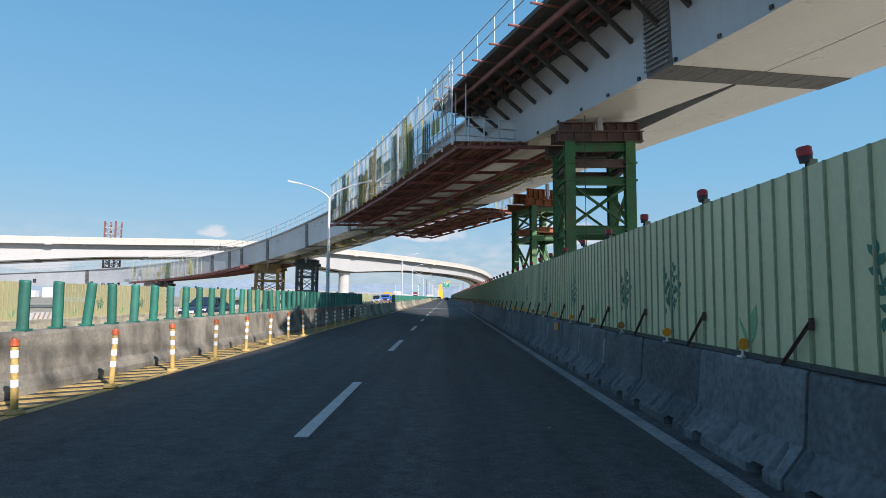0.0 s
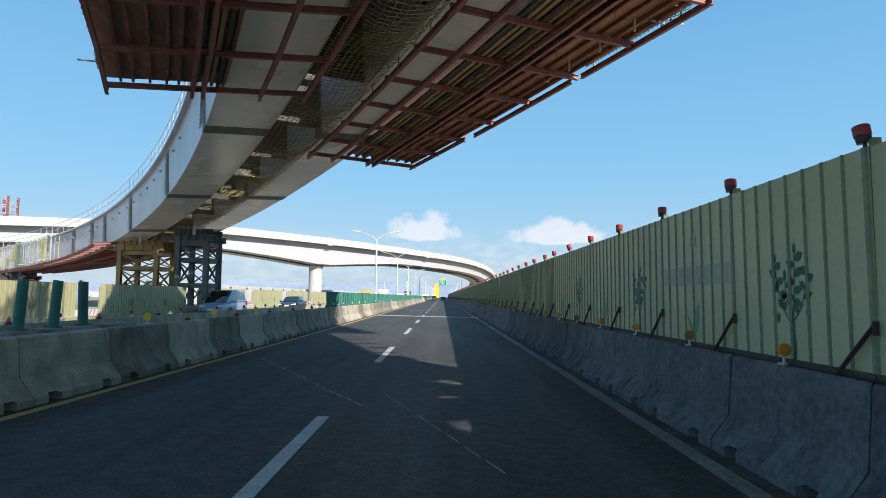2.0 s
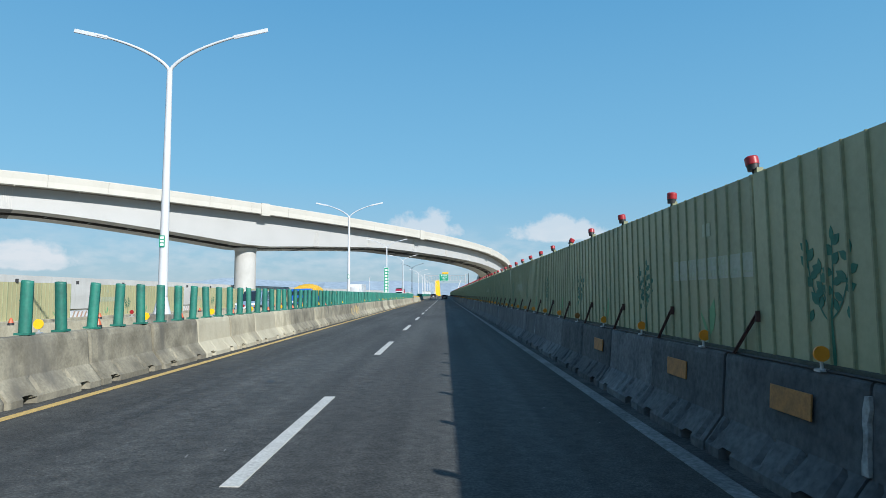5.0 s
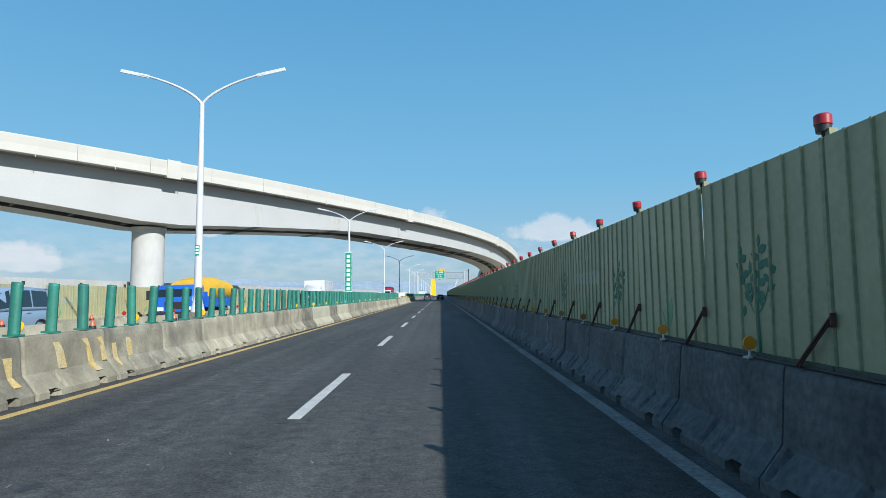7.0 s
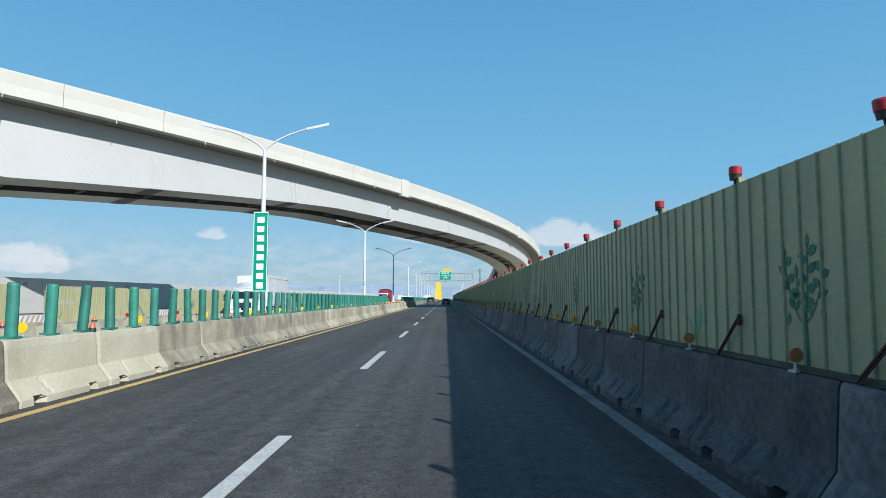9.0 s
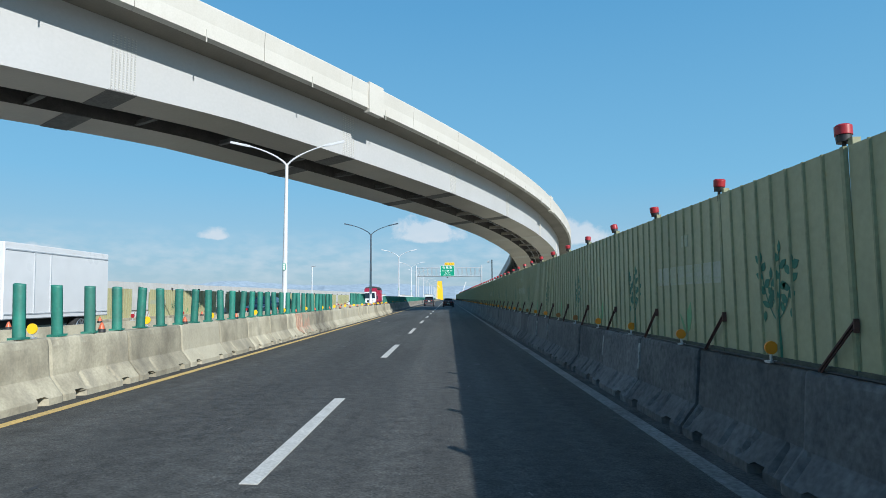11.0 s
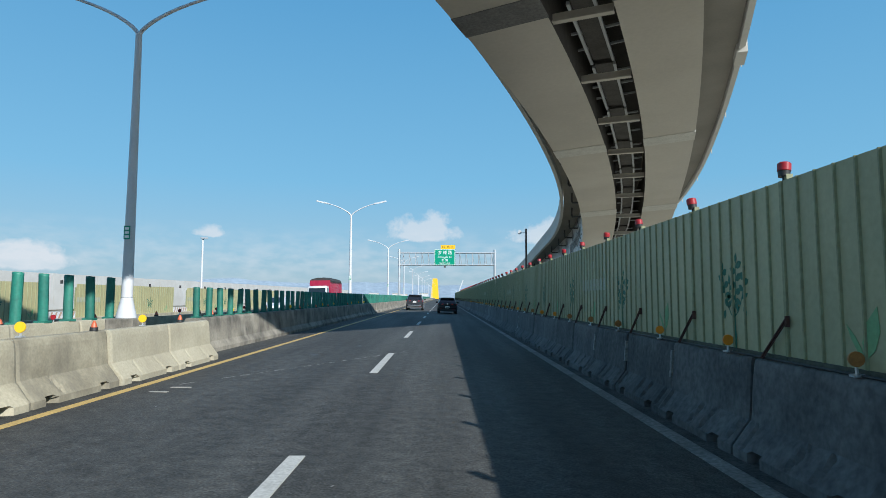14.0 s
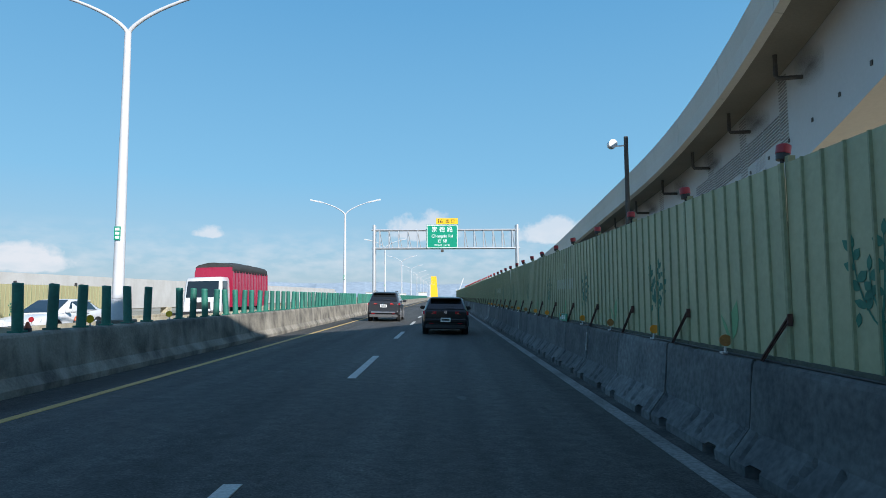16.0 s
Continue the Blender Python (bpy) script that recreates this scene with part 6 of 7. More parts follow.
tower("support_tower", "dark green and grey steel support tower", -18.9, -16.9, 75.2, 77.6, -0.1, 5.35, TOWER_DARK, [2.2, 4.0], 0.45, TOWER_DARK)
tower("support_tower", "distant rusty support tower with dark header beams", -49.5, -46.6, 98.5, 101.5, -0.9, 3.2, RUST, [1.2], 0.4, DARK_STEEL)

# hanging rope beside the first tower
bm = bmesh.new()
tube(bm, [(4.9, 21.2, 2.0), (4.88, 21.2, 6.0), (4.9, 21.2, 11.0)], 0.018, 5)
tagged(part("rope", bm, DARK_STEEL), "thin hanging rope beside the support tower", "rope")

# hoist tower far off
hoist = thing("hoist_tower", "distant rusty lattice hoist tower", "tower")
hx, hy, hw = -78.2, 138.8, 1.25
for dx in (-hw, hw):
    for dy in (-hw, hw):
        bm = bmesh.new()
        bar(bm, (hx + dx, hy + dy, -0.9), (hx + dx, hy + dy, 18.9), 0.3)
        part("mast", bm, RUST, hoist)
for k in range(13):
    z = 0.5 + k * 1.4
    for ax in range(4):
        p = [(-hw, -hw), (hw, -hw), (hw, hw), (-hw, hw)]
        a, b = p[ax], p[(ax + 1) % 4]
        bm = bmesh.new()
        bar(bm, (hx + a[0], hy + a[1], z), (hx + b[0], hy + b[1], z), 0.2)
        bar(bm, (hx + a[0], hy + a[1], z), (hx + b[0], hy + b[1], z + 1.4), 0.14)
        part("lattice", bm, RUST_ORANGE if k < 8 else GALV, hoist)
for z in (8.0, 10.5, 13.0):
    bm = bbox(hx - 1.1, hx + 1.1, hy - 1.1, hy + 1.1, z, z + 0.15)
    part("landing", bm, PLY, hoist)

# low white ramp wall beyond the far hoarding
low_ramp = thing("far_ramp_wall", "long white concrete ramp wall beyond the far hoarding", "wall", kind="structure")
for k in range(52):
    y0 = 96 + k * 6.0
    top = 3.02 + 0.003 * max(0, y0 - 170)
    bm = extrude_y([(-31.6, 0.4), (-31.0, 0.4), (-31.0, 1.5), (-31.12, top), (-31.42, top), (-31.6, 1.5)], y0 + 0.01, y0 + 5.99)
    part("wall_panel", bm, PIER, low_ramp)
for k in range(26):
    bm = bbox(-31.7, -30.9, 99 + 12 * k, 100 + 12 * k, -0.9, 0.4)
    part("support", bm, CONCRETE, low_ramp)
bm = bbox(-38, -31.6, 96, 408, 0.3, 0.9)
part("slab", bm, CONCRETE, low_ramp)

# ---- gantry with direction sign ----
GY = 297.0
gantry = thing("sign_gantry", "galvanised steel sign gantry over the carriageway", "gantry")
for x in (-7.05, 7.75):
    for dy in (0.0, 0.7):
        bm = bmesh.new()
        rod(bm, (x, GY + dy, grade(x)), (x, GY + dy, 8.85), 0.17, 0.16, 12)
        part("post", bm, GALV, gantry)
    bm = bbox(x - 0.4, x + 0.4, GY - 0.3, GY + 1.0, -0.2, 0.9, 0.03)
    part("footing", bm, CONCRETE, gantry)
for z in (6.45, 8.35):
    for dy in (0.0, 0.7):
        bm = bmesh.new()
        rod(bm, (-7.3, GY + dy, z), (8.0, GY + dy, z), 0.085, 0.085, 8)
        part("chord", bm, GALV, gantry)
for x in np.arange(-6.5, 7.6, 0.98):
    bm = bmesh.new()
    for dy in (0, 0.7):
        rod(bm, (x, GY + dy, 6.45), (x, GY + dy, 8.35), 0.05, 0.05, 6)
    rod(bm, (x, GY, 8.35), (x, GY + 0.7, 8.35), 0.045, 0.045, 6)
    rod(bm, (x, GY, 6.45), (x, GY + 0.7, 6.45), 0.045, 0.045, 6)
    rod(bm, (x, GY, 8.35), (x + 0.35, GY + 0.7, 6.45), 0.04, 0.04, 6)
    part("web_member", bm, GALV, gantry)
sign = thing("direction_sign", "green motorway direction sign with white writing and a yellow tab", "sign", at=Matrix.Translation((0.0, GY - 0.14, 0)))
bm = bbox(-1.62, 1.62, -0.03, 0.03, 6.40, 8.86, 0.01)
part("sign_panel", bm, SIGN_GREEN, sign)
bm = bmesh.new()
for x0, x1, z0, z1 in ((-1.58, 1.58, 6.43, 6.49), (-1.58, 1.58, 8.77, 8.83), (-1.58, -1.52, 6.49, 8.77), (1.52, 1.58, 6.49, 8.77)):
    box(bm, x0, x1, -0.038, -0.032, z0, z1)
part("sign_border", bm, SIGN_WHITE, sign)
bm = bbox(-0.62, 1.62, -0.03, 0.03, 8.90, 9.52, 0.01)
tab = part("exit_tab", bm, SIGN_YELLOW, sign, "yellow exit tab")
face = Matrix.Rotation(math.pi / 2, 4, "X")
writing("16", 0.58, SIGN_BLACK, sign, Matrix.Translation((-0.22, -0.036, 9.2)) @ face)
writing("崇 德 路", 0.62, SIGN_WHITE, sign, Matrix.Translation((0, -0.036, 8.32)) @ face)
writing("Chongde Rd", 0.44, SIGN_WHITE, sign, Matrix.Translation((0, -0.036, 7.66)) @ face)
writing("右 線", 0.44, SIGN_WHITE, sign, Matrix.Translation((0, -0.036, 7.16)) @ face)
writing("RIGHT  LANE", 0.27, SIGN_WHITE, sign, Matrix.Translation((0, -0.036, 6.72)) @ face)
writing("出 口", 0.42, SIGN_BLACK, sign, Matrix.Translation((0.82, -0.036, 9.2)) @ face)
bm = bbox(-0.14, 0.14, -0.1, 0.1, 6.02, 6.28, 0.02)
cam_box = part("camera_box", bm, DARK_STEEL, sign)

# green upright banner sign on a street lamp
banner = thing("banner_sign", "tall green sign with white writing on a street lamp", "sign", at=Matrix.Translation((-7.3, 157.62, 0)))
bm = bbox(-0.30, 0.30, -0.025, 0.025, 1.75, 4.95, 0.01)
part("sign_panel", bm, SIGN_GREEN, banner)
bm = bmesh.new()
for x0, x1, z0, z1 in ((-0.29, 0.29, 1.76, 1.79), (-0.29, 0.29, 4.91, 4.94), (-0.29, -0.265, 1.79, 4.91), (0.265, 0.29, 1.79, 4.91)):
    box(bm, x0, x1, -0.034, -0.027, z0, z1)
part("sign_border", bm, SIGN_WHITE, banner)
for i in range(8):
    z = 4.62 - i * 0.375
    bm = bbox(-0.14, 0.14, -0.034, -0.027, z - 0.12, z + 0.12)
    part("sign_bars", bm, SIGN_WHITE, banner)

# camera mast behind the fence, far mast, flat marker
mast = thing("camera_mast", "dark steel mast with a traffic camera behind the fence", "mast")
bm = bmesh.new()
rod(bm, (7.25, 258.6, -0.9), (7.25, 258.6, 7.7), 0.1, 0.085, 10)
part("pole", bm, DARK_STEEL, mast)
bm = bmesh.new()
rod(bm, (7.25, 258.6, 7.35), (6.75, 258.5, 7.3), 0.03, 0.03, 6)
disc(bm, (6.65, 258.4, 7.35), 0.17, 0.3, "y", 12)
part("camera_head", bm, GALV, mast)
far_mast = thing("flood_mast", "pale steel mast with a flood light beyond the far hoarding", "mast")
bm = bmesh.new()
rod(bm, (-22.0, 258.5, -0.9), (-22.0, 258.5, 6.75), 0.11, 0.08, 10)
part("pole", bm, POLE_WHITE, far_mast)
bm = bbox(-22.15, -21.55, 258.3, 258.65, 6.65, 6.82, 0.03)
part("lamp_head", bm, GALV, far_mast)
pylon = thing("yellow_pylon", "distant tapering yellow bridge pylon", "pylon")
bm = bmesh.new()
for z0, z1, w0, w1 in ((-0.9, 6, 3.0, 2.6), (6, 15.6, 2.6, 1.8)):
    lo = [bm.verts.new((-6.3 + a * w0, 660 + b * 1.2, z0)) for a, b in ((-1, -1), (1, -1), (1, 1), (-1, 1))]
    hi = [bm.verts.new((-6.3 + a * w1, 660 + b * 1.2, z1)) for a, b in ((-1, -1), (1, -1), (1, 1), (-1, 1))]
    for i in range(4):
        bm.faces.new((lo[i], lo[(i + 1) % 4], hi[(i + 1) % 4], hi[i]))
    bm.faces.new(hi)
    bm.faces.new(lo[::-1])
part("shaft", bm, SIGN_YELLOW, pylon)

# ---- distance: hills with haze in their colour, and a few pale buildings ----
hills = thing("far_hills", "wooded hills on the horizon, blue air haze painted into their colour", "hills", kind="structure")
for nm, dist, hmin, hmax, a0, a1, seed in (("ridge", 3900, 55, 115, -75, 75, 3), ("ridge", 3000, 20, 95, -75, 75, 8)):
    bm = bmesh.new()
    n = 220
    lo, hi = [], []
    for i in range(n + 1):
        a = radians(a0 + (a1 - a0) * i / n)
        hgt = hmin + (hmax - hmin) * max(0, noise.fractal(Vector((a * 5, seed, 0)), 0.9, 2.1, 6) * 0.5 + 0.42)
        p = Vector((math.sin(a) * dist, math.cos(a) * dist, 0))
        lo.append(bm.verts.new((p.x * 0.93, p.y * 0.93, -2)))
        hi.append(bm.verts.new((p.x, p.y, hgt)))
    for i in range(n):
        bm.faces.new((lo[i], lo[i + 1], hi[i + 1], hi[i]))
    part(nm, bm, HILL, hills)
r = random.Random(5)
for k in range(26):
    a = radians(r.uniform(-42, -1))
    dist = r.uniform(900, 1500)
    w, h = r.uniform(8, 22), r.uniform(6, 16)
    e = thing("far_building", "distant pale flat-roofed building", "building", "distant buildings", at=Matrix.Translation((math.sin(a) * dist, math.cos(a) * dist, -0.9)))
    bm = bbox(-w / 2, w / 2, -6, 6, 0, h)
    part("wall", bm, FAR_WHITE, e)
    bm = bbox(-w / 2 - 0.3, w / 2 + 0.3, -6.3, 6.3, h, h + 0.5)
    part("roof", bm, CONCRETE, e)

crane = thing("far_crane", "distant pale crane with a raised boom", "crane")
bm = bmesh.new()
bar(bm, (17.4, 900, 5.0), (23.2, 900, 21.5), 1.1, 0.9)
part("boom", bm, FAR_WHITE, crane)
bm = bmesh.new()
bar(bm, (17.0, 900, -0.9), (17.4, 900, 6.0), 1.4, 1.4)
bar(bm, (14.6, 900, 9.5), (17.4, 900, 5.0), 0.8, 0.6)
part("mast", bm, FAR_WHITE, crane)

# ---- vehicles ----
def loft(bm, rings, close=True, mi=0, smooth=True):
    rings = [list(r) for r in rings]
    rings = [rings[0], [a.lerp(b, 0.05) for a, b in zip(rings[0], rings[1])]] + rings[1:-1] + [[a.lerp(b, 0.05) for a, b in zip(rings[-1], rings[-2])], rings[-1]]
    vs = [[bm.verts.new(p) for p in r] for r in rings]
    n = len(vs[0])
    for a, b in zip(vs, vs[1:]):
        for i in range(n if close else n - 1):
            f = bm.faces.new((a[i], a[(i + 1) % n], b[(i + 1) % n], b[i]))
            f.smooth, f.material_index = smooth, mi
    bm.faces.new(vs[0][::-1]).material_index = mi
    bm.faces.new(vs[-1]).material_index = mi
    return vs


def wheel(e, x, y, r, w, side):
    bm = bmesh.new()
    rings = []
    for dx, rr in ((-w / 2, r * 0.72), (-w / 2, r * 0.94), (-w * 0.38, r), (w * 0.38, r), (w / 2, r * 0.94), (w / 2, r * 0.72)):
        rings.append([Vector((x + dx, y + rr * math.cos(2 * math.pi * k / 28), r + rr * math.sin(2 * math.pi * k / 28))) for k in range(28)])
    loft(bm, rings)
    t = part("wheel", bm, RUBBER, e)
    bm = bmesh.new()
    ox = x + side * (w / 2 + 0.004)
    for k in range(10):
        a = 2 * math.pi * k / 10
        c, s = math.cos(a), math.sin(a)
        bar(bm, (ox, y + 0.05 * c, r + 0.05 * s), (ox, y + r * 0.66 * c, r + r * 0.66 * s), 0.035, 0.05)
    tube(bm, [(ox, y + r * 0.68 * math.cos(2 * math.pi * k / 24), r + r * 0.68 * math.sin(2 * math.pi * k / 24)) for k in range(25)], 0.022, 6)
    disc(bm, (ox, y, r), 0.07, 0.04, "x", 12)
    part("rim", bm, ALLOY, t)


def pane(bm, pts, off):
    """A thin slab over four or more points, pushed out along off."""
    off = Vector(off)
    a = [bm.verts.new(Vector(p) + off) for p in pts]
    b = [bm.verts.new(Vector(p) - off * 0.5) for p in pts]
    n = len(a)
    bm.faces.new(a)
    bm.faces.new(b[::-1])
    for i in range(n):
        bm.faces.new((a[i], a[(i + 1) % n], b[(i + 1) % n], b[i]))


def car(name, label, category, paint, spec, at):
    """A car with its tail at y = 0 and its nose at y = L. spec: lower and upper stations."""
    e = thing(name, label, category)
    L, W, H, wr = spec["L"], spec["W"], spec["H"], spec["wheel"]
    hw = W / 2
    rings = []
    for y, zb, belt, w in spec["lower"]:
        w = w * hw
        hgt = belt - zb
        half = [(0.55 * w, zb), (0.9 * w, zb + 0.02), (0.985 * w, zb + 0.16 * hgt), (w, zb + 0.42 * hgt), (0.985 * w, zb + 0.66 * hgt), (0.985 * w, zb + 0.78 * hgt), (0.955 * w, zb + 0.94 * hgt), (0.88 * w, belt), (0.4 * w, belt + 0.015)]
        ring = [Vector((x, y, z)) for x, z in half] + [Vector((-x, y, z)) for x, z in half[::-1]]
        rings.append(ring)
    bm = bmesh.new()
    loft(bm, rings)
    part("body", bm, paint, e)
    # cabin
    up = spec["upper"]
    bm = bmesh.new()
    rings = []
    for y, zb, zt, wb, wt in up:
        wb, wt = wb * hw, wt * hw
        half = [(wb, zb), (wb * 0.985, zb + (zt - zb) * 0.12), ((wb * 0.25 + wt * 0.75), zb + (zt - zb) * 0.8), (wt, zb + (zt - zb) * 0.93), (wt * 0.85, zt - 0.008), (wt * 0.4, zt + 0.006)]
        rings.append([Vector((x, y, z)) for x, z in half] + [Vector((-x, y, z)) for x, z in half[::-1]])
    loft(bm, rings)
    part("cabin", bm, paint, e)
    # rear and front glass
    for nm, i, j, sgn in (("rear_window", 0, 1, -1), ("windscreen", -1, -2, 1)):
        y0, zb0, zt0, wb0, wt0 = up[i]
        y1, zb1, zt1, wb1, wt1 = up[j]
        bm = bmesh.new()
        lo, hi = zt0, zt1
        a = (0.03, 0.93)
        pts = []
        for t, wd in ((a[0], wt0 * hw * 0.97), (a[1], wt1 * hw * 0.93)):
            y, z = y0 + (y1 - y0) * t, lo + (hi - lo) * t
            pts.append(((wd, y, z), (-wd, y, z)))
        pane(bm, [pts[0][0], pts[0][1], pts[1][1], pts[1][0]], (0, sgn * 0.013, 0.016))
        part(nm, bm, GLASS, e)
    # side glass
    for side in (-1, 1):
        for ya, yb in spec["side_glass"]:
            bm = bmesh.new()
            pts = []
            for y, top in ((ya[0], 0), (yb[0], 0), (yb[1], 1), (ya[1], 1)):
                zb, zt, wb, wt = (float(np.interp(y, [u[0] for u in up], [u[k] for u in up])) for k in (1, 2, 3, 4))
                t = 0.14 if not top else 0.84
                pts.append((side * hw * (wb * (1 - t) + wt * t + 0.004), y, zb + (zt - zb) * t))
            pane(bm, pts, (side * 0.012, 0, 0.003))
            part("side_window", bm, GLASS, e)
        bm = bmesh.new()
        my = spec["mirror"]
        zb = float(np.interp(my, [u[0] for u in up], [u[1] for u in up]))
        box(bm, side * hw * 0.95, side * (hw + 0.19), my - 0.05, my + 0.09, zb + 0.02, zb + 0.17)
        bmesh.ops.bevel(bm, geom=bm.edges[:], offset=0.035, segments=2, affect="EDGES")
        part("mirror", bm, paint, e)
        for y in (spec["axles"]):
            wheel(e, side * (hw - 0.12), y, wr, 0.22, side)
            bm = bmesh.new()
            arc = [(side * (hw * 0.985), y + (wr + 0.05) * math.cos(t), wr + (wr + 0.05) * math.sin(t)) for t in np.linspace(0.0, math.pi, 13)]
            tube(bm, arc, 0.035, 6)
            part("wheel_arch", bm, spec.get("trim", BLACK_PLASTIC), e)
            bm = bmesh.new()
            disc(bm, (side * (hw - 0.1), y, wr + 0.01), wr + 0.035, 0.19, "x", 20)
            part("wheel_well", bm, BLACK_PLASTIC, e)
        bm = bmesh.new()
        bar(bm, (side * (hw + 0.005), spec["handles"][0], spec["lower"][3][2] - 0.1), (side * (hw + 0.005), spec["handles"][0] + 0.2, spec["lower"][3][2] - 0.1), 0.025, 0.03)
        part("door_handle", bm, CHROME if spec.get("chrome") else paint, e)
        bm = bmesh.new()
        bar(bm, (side * hw * 0.99, spec["axles"][0] + wr + 0.08, 0.27), (side * hw * 0.99, spec["axles"][1] - wr - 0.08, 0.27), 0.05, 0.12)
        part("sill", bm, spec.get("trim", BLACK_PLASTIC), e)
    # tail
    zt = spec["lower"][1][2]
    for side in (-1, 1):
        bm = bmesh.new()
        x0, x1 = side * hw * 0.40, side * hw * 0.965
        z0, z1 = zt - spec["lamp"][0], zt - spec["lamp"][1]
        v = [(x0, -0.012, z0 + 0.03), (x1, 0.06, z0), (x1, 0.10, z1), (x0, -0.006, z1 - 0.01)]
        pane(bm, v, (0, -0.02, 0))
        wrap = [(x1, 0.06, z0), (side * (hw * 1.005), 0.28, z0 + 0.04), (side * (hw * 0.99), 0.3, z1), (x1, 0.10, z1)]
        pane(bm, wrap, (side * 0.012, -0.01, 0))
        lamp = part("tail_light", bm, TAIL_RED, e)
        bm = bmesh.new()
        pane(bm, [(side * hw * 0.48, -0.03, z0 + 0.05), (side * hw * 0.58, -0.02, z0 + 0.045), (side * hw * 0.58, -0.02, z0 + 0.07), (side * hw * 0.48, -0.03, z0 + 0.075)], (0, -0.012, 0))
        part("reversing_lens", bm, RED_ORANGE, lamp)
        bm = bmesh.new()
        box(bm, side * hw * 0.62 - 0.09, side * hw * 0.62 + 0.09, -0.035, 0.02, 0.43, 0.455)
        part("bumper_reflector", bm, TAIL_RED, e)
        if spec.get("chrome"):
            bm = bmesh.new()
            rod(bm, (side * hw * 0.55, -0.04, 0.285), (side * hw * 0.55, 0.2, 0.285), 0.045, 0.045, 12)
            part("exhaust", bm, CHROME, e)
    bm = bbox(-hw * 0.86, hw * 0.86, -0.022, 0.3, 0.24, 0.40, 0.03)
    part("rear_bumper_insert", bm, spec.get("trim", BLACK_PLASTIC), e)
    bm = bbox(-hw * 0.9, hw * 0.9, -0.045, 0.25, 0.47, 0.62, 0.04, 2)
    part("rear_bumper", bm, paint, e)
    pz = spec["plate"]
    bm = bbox(-0.19, 0.19, -0.055, -0.02, pz, pz + 0.16, 0.006)
    plate = part("number_plate", bm, SIGN_WHITE, e, "white plate")
    bm = bmesh.new()
    box(bm, -0.15, 0.15, -0.06, -0.054, pz + 0.05, pz + 0.11)
    part("plate_bars", bm, SIGN_BLACK, plate)
    bm = bmesh.new()
    disc(bm, (0, -0.03, zt - 0.07), 0.06, 0.03, "y", 18)
    part("badge", bm, CHROME, e)
    if spec.get("chrome"):
        bm = bbox(-hw * 0.74, hw * 0.74, -0.06, 0.0, 0.485, 0.565, 0.015)
        part("bumper_strip", bm, ALLOY, e, "silver bumper strip")
    y1, _, zt1, _, wt1 = up[1]
    bm = bbox(-hw * wt1 * 0.95, hw * wt1 * 0.95, y1 - 0.26, y1 + 0.1, zt1 - 0.035, zt1 + 0.012, 0.012)
    part("roof_spoiler", bm, paint, e)
    y0, _, zt0, _, _ = up[0]
    bm = bmesh.new()
    bar(bm, (-0.02, y0 + 0.02, zt0 + 0.1), (0.34, y0 + 0.03, zt0 + 0.13), 0.018, 0.02)
    part("rear_wiper", bm, BLACK_PLASTIC, e)
    # nose
    zf = spec["lower"][-2][2]
    for side in (-1, 1):
        bm = bmesh.new()
        pane(bm, [(side * hw * 0.42, L - 0.03, zf - 0.2), (side * hw * 0.9, L - 0.2, zf - 0.16), (side * hw * 0.92, L - 0.26, zf - 0.04), (side * hw * 0.45, L - 0.10, zf - 0.09)], (0, 0.025, 0.01))
        part("headlight", bm, CLEAR_LENS, e)
    bm = bbox(-hw * 0.62, hw * 0.62, L - 0.2, L + 0.01, 0.34, 0.5, 0.02)
    part("grille", bm, BLACK_PLASTIC, e)
    bm = bbox(-0.19, 0.19, L - 0.05, L + 0.03, 0.52, 0.66, 0.006)
    part("number_plate", bm, SIGN_WHITE, e, "white plate")
    if spec.get("rails"):
        for side in (-1, 1):
            bm = bmesh.new()
            tube(bm, [(side * hw * 0.66, y, H + 0.01 + (0.03 if 0.15 < t < 0.85 else 0)) for t, y in ((0, 0.6), (0.2, 0.8), (0.8, 2.4), (1, 2.6))], 0.02, 6)
            part("roof_rail", bm, BLACK_PLASTIC, e)
        bm = bmesh.new()
        pane(bm, [(-0.02, 0.6, H), (0.02, 0.6, H), (0.01, 0.5, H + 0.07), (-0.01, 0.5, H + 0.07)], (0, -0.01, 0))
        part("aerial_fin", bm, paint, e)
    e.matrix_world = at
    return e


HATCH = dict(L=4.25, W=1.79, H=1.46, wheel=0.32, axles=(0.78, 3.40), mirror=2.75, handles=(1.15,), plate=0.50, lamp=(0.17, 0.03),
             lower=[(0.0, 0.40, 0.88, 0.88), (0.05, 0.28, 0.94, 0.93), (0.35, 0.2, 0.97, 0.985), (1.0, 0.18, 0.96, 1.0), (2.2, 0.18, 0.94, 1.0), (3.0, 0.18, 0.92, 0.99), (3.85, 0.2, 0.80, 0.95), (4.22, 0.28, 0.64, 0.82)],
             upper=[(0.10, 0.90, 0.96, 0.93, 0.84), (0.62, 0.93, 1.40, 0.95, 0.70), (1.2, 0.93, 1.45, 0.95, 0.71), (2.1, 0.92, 1.455, 0.95, 0.71), (3.15, 0.88, 0.93, 0.93, 0.80)],
             side_glass=[((0.62, 0.85), (1.35, 1.35)), ((1.42, 1.42), (2.62, 2.18))])
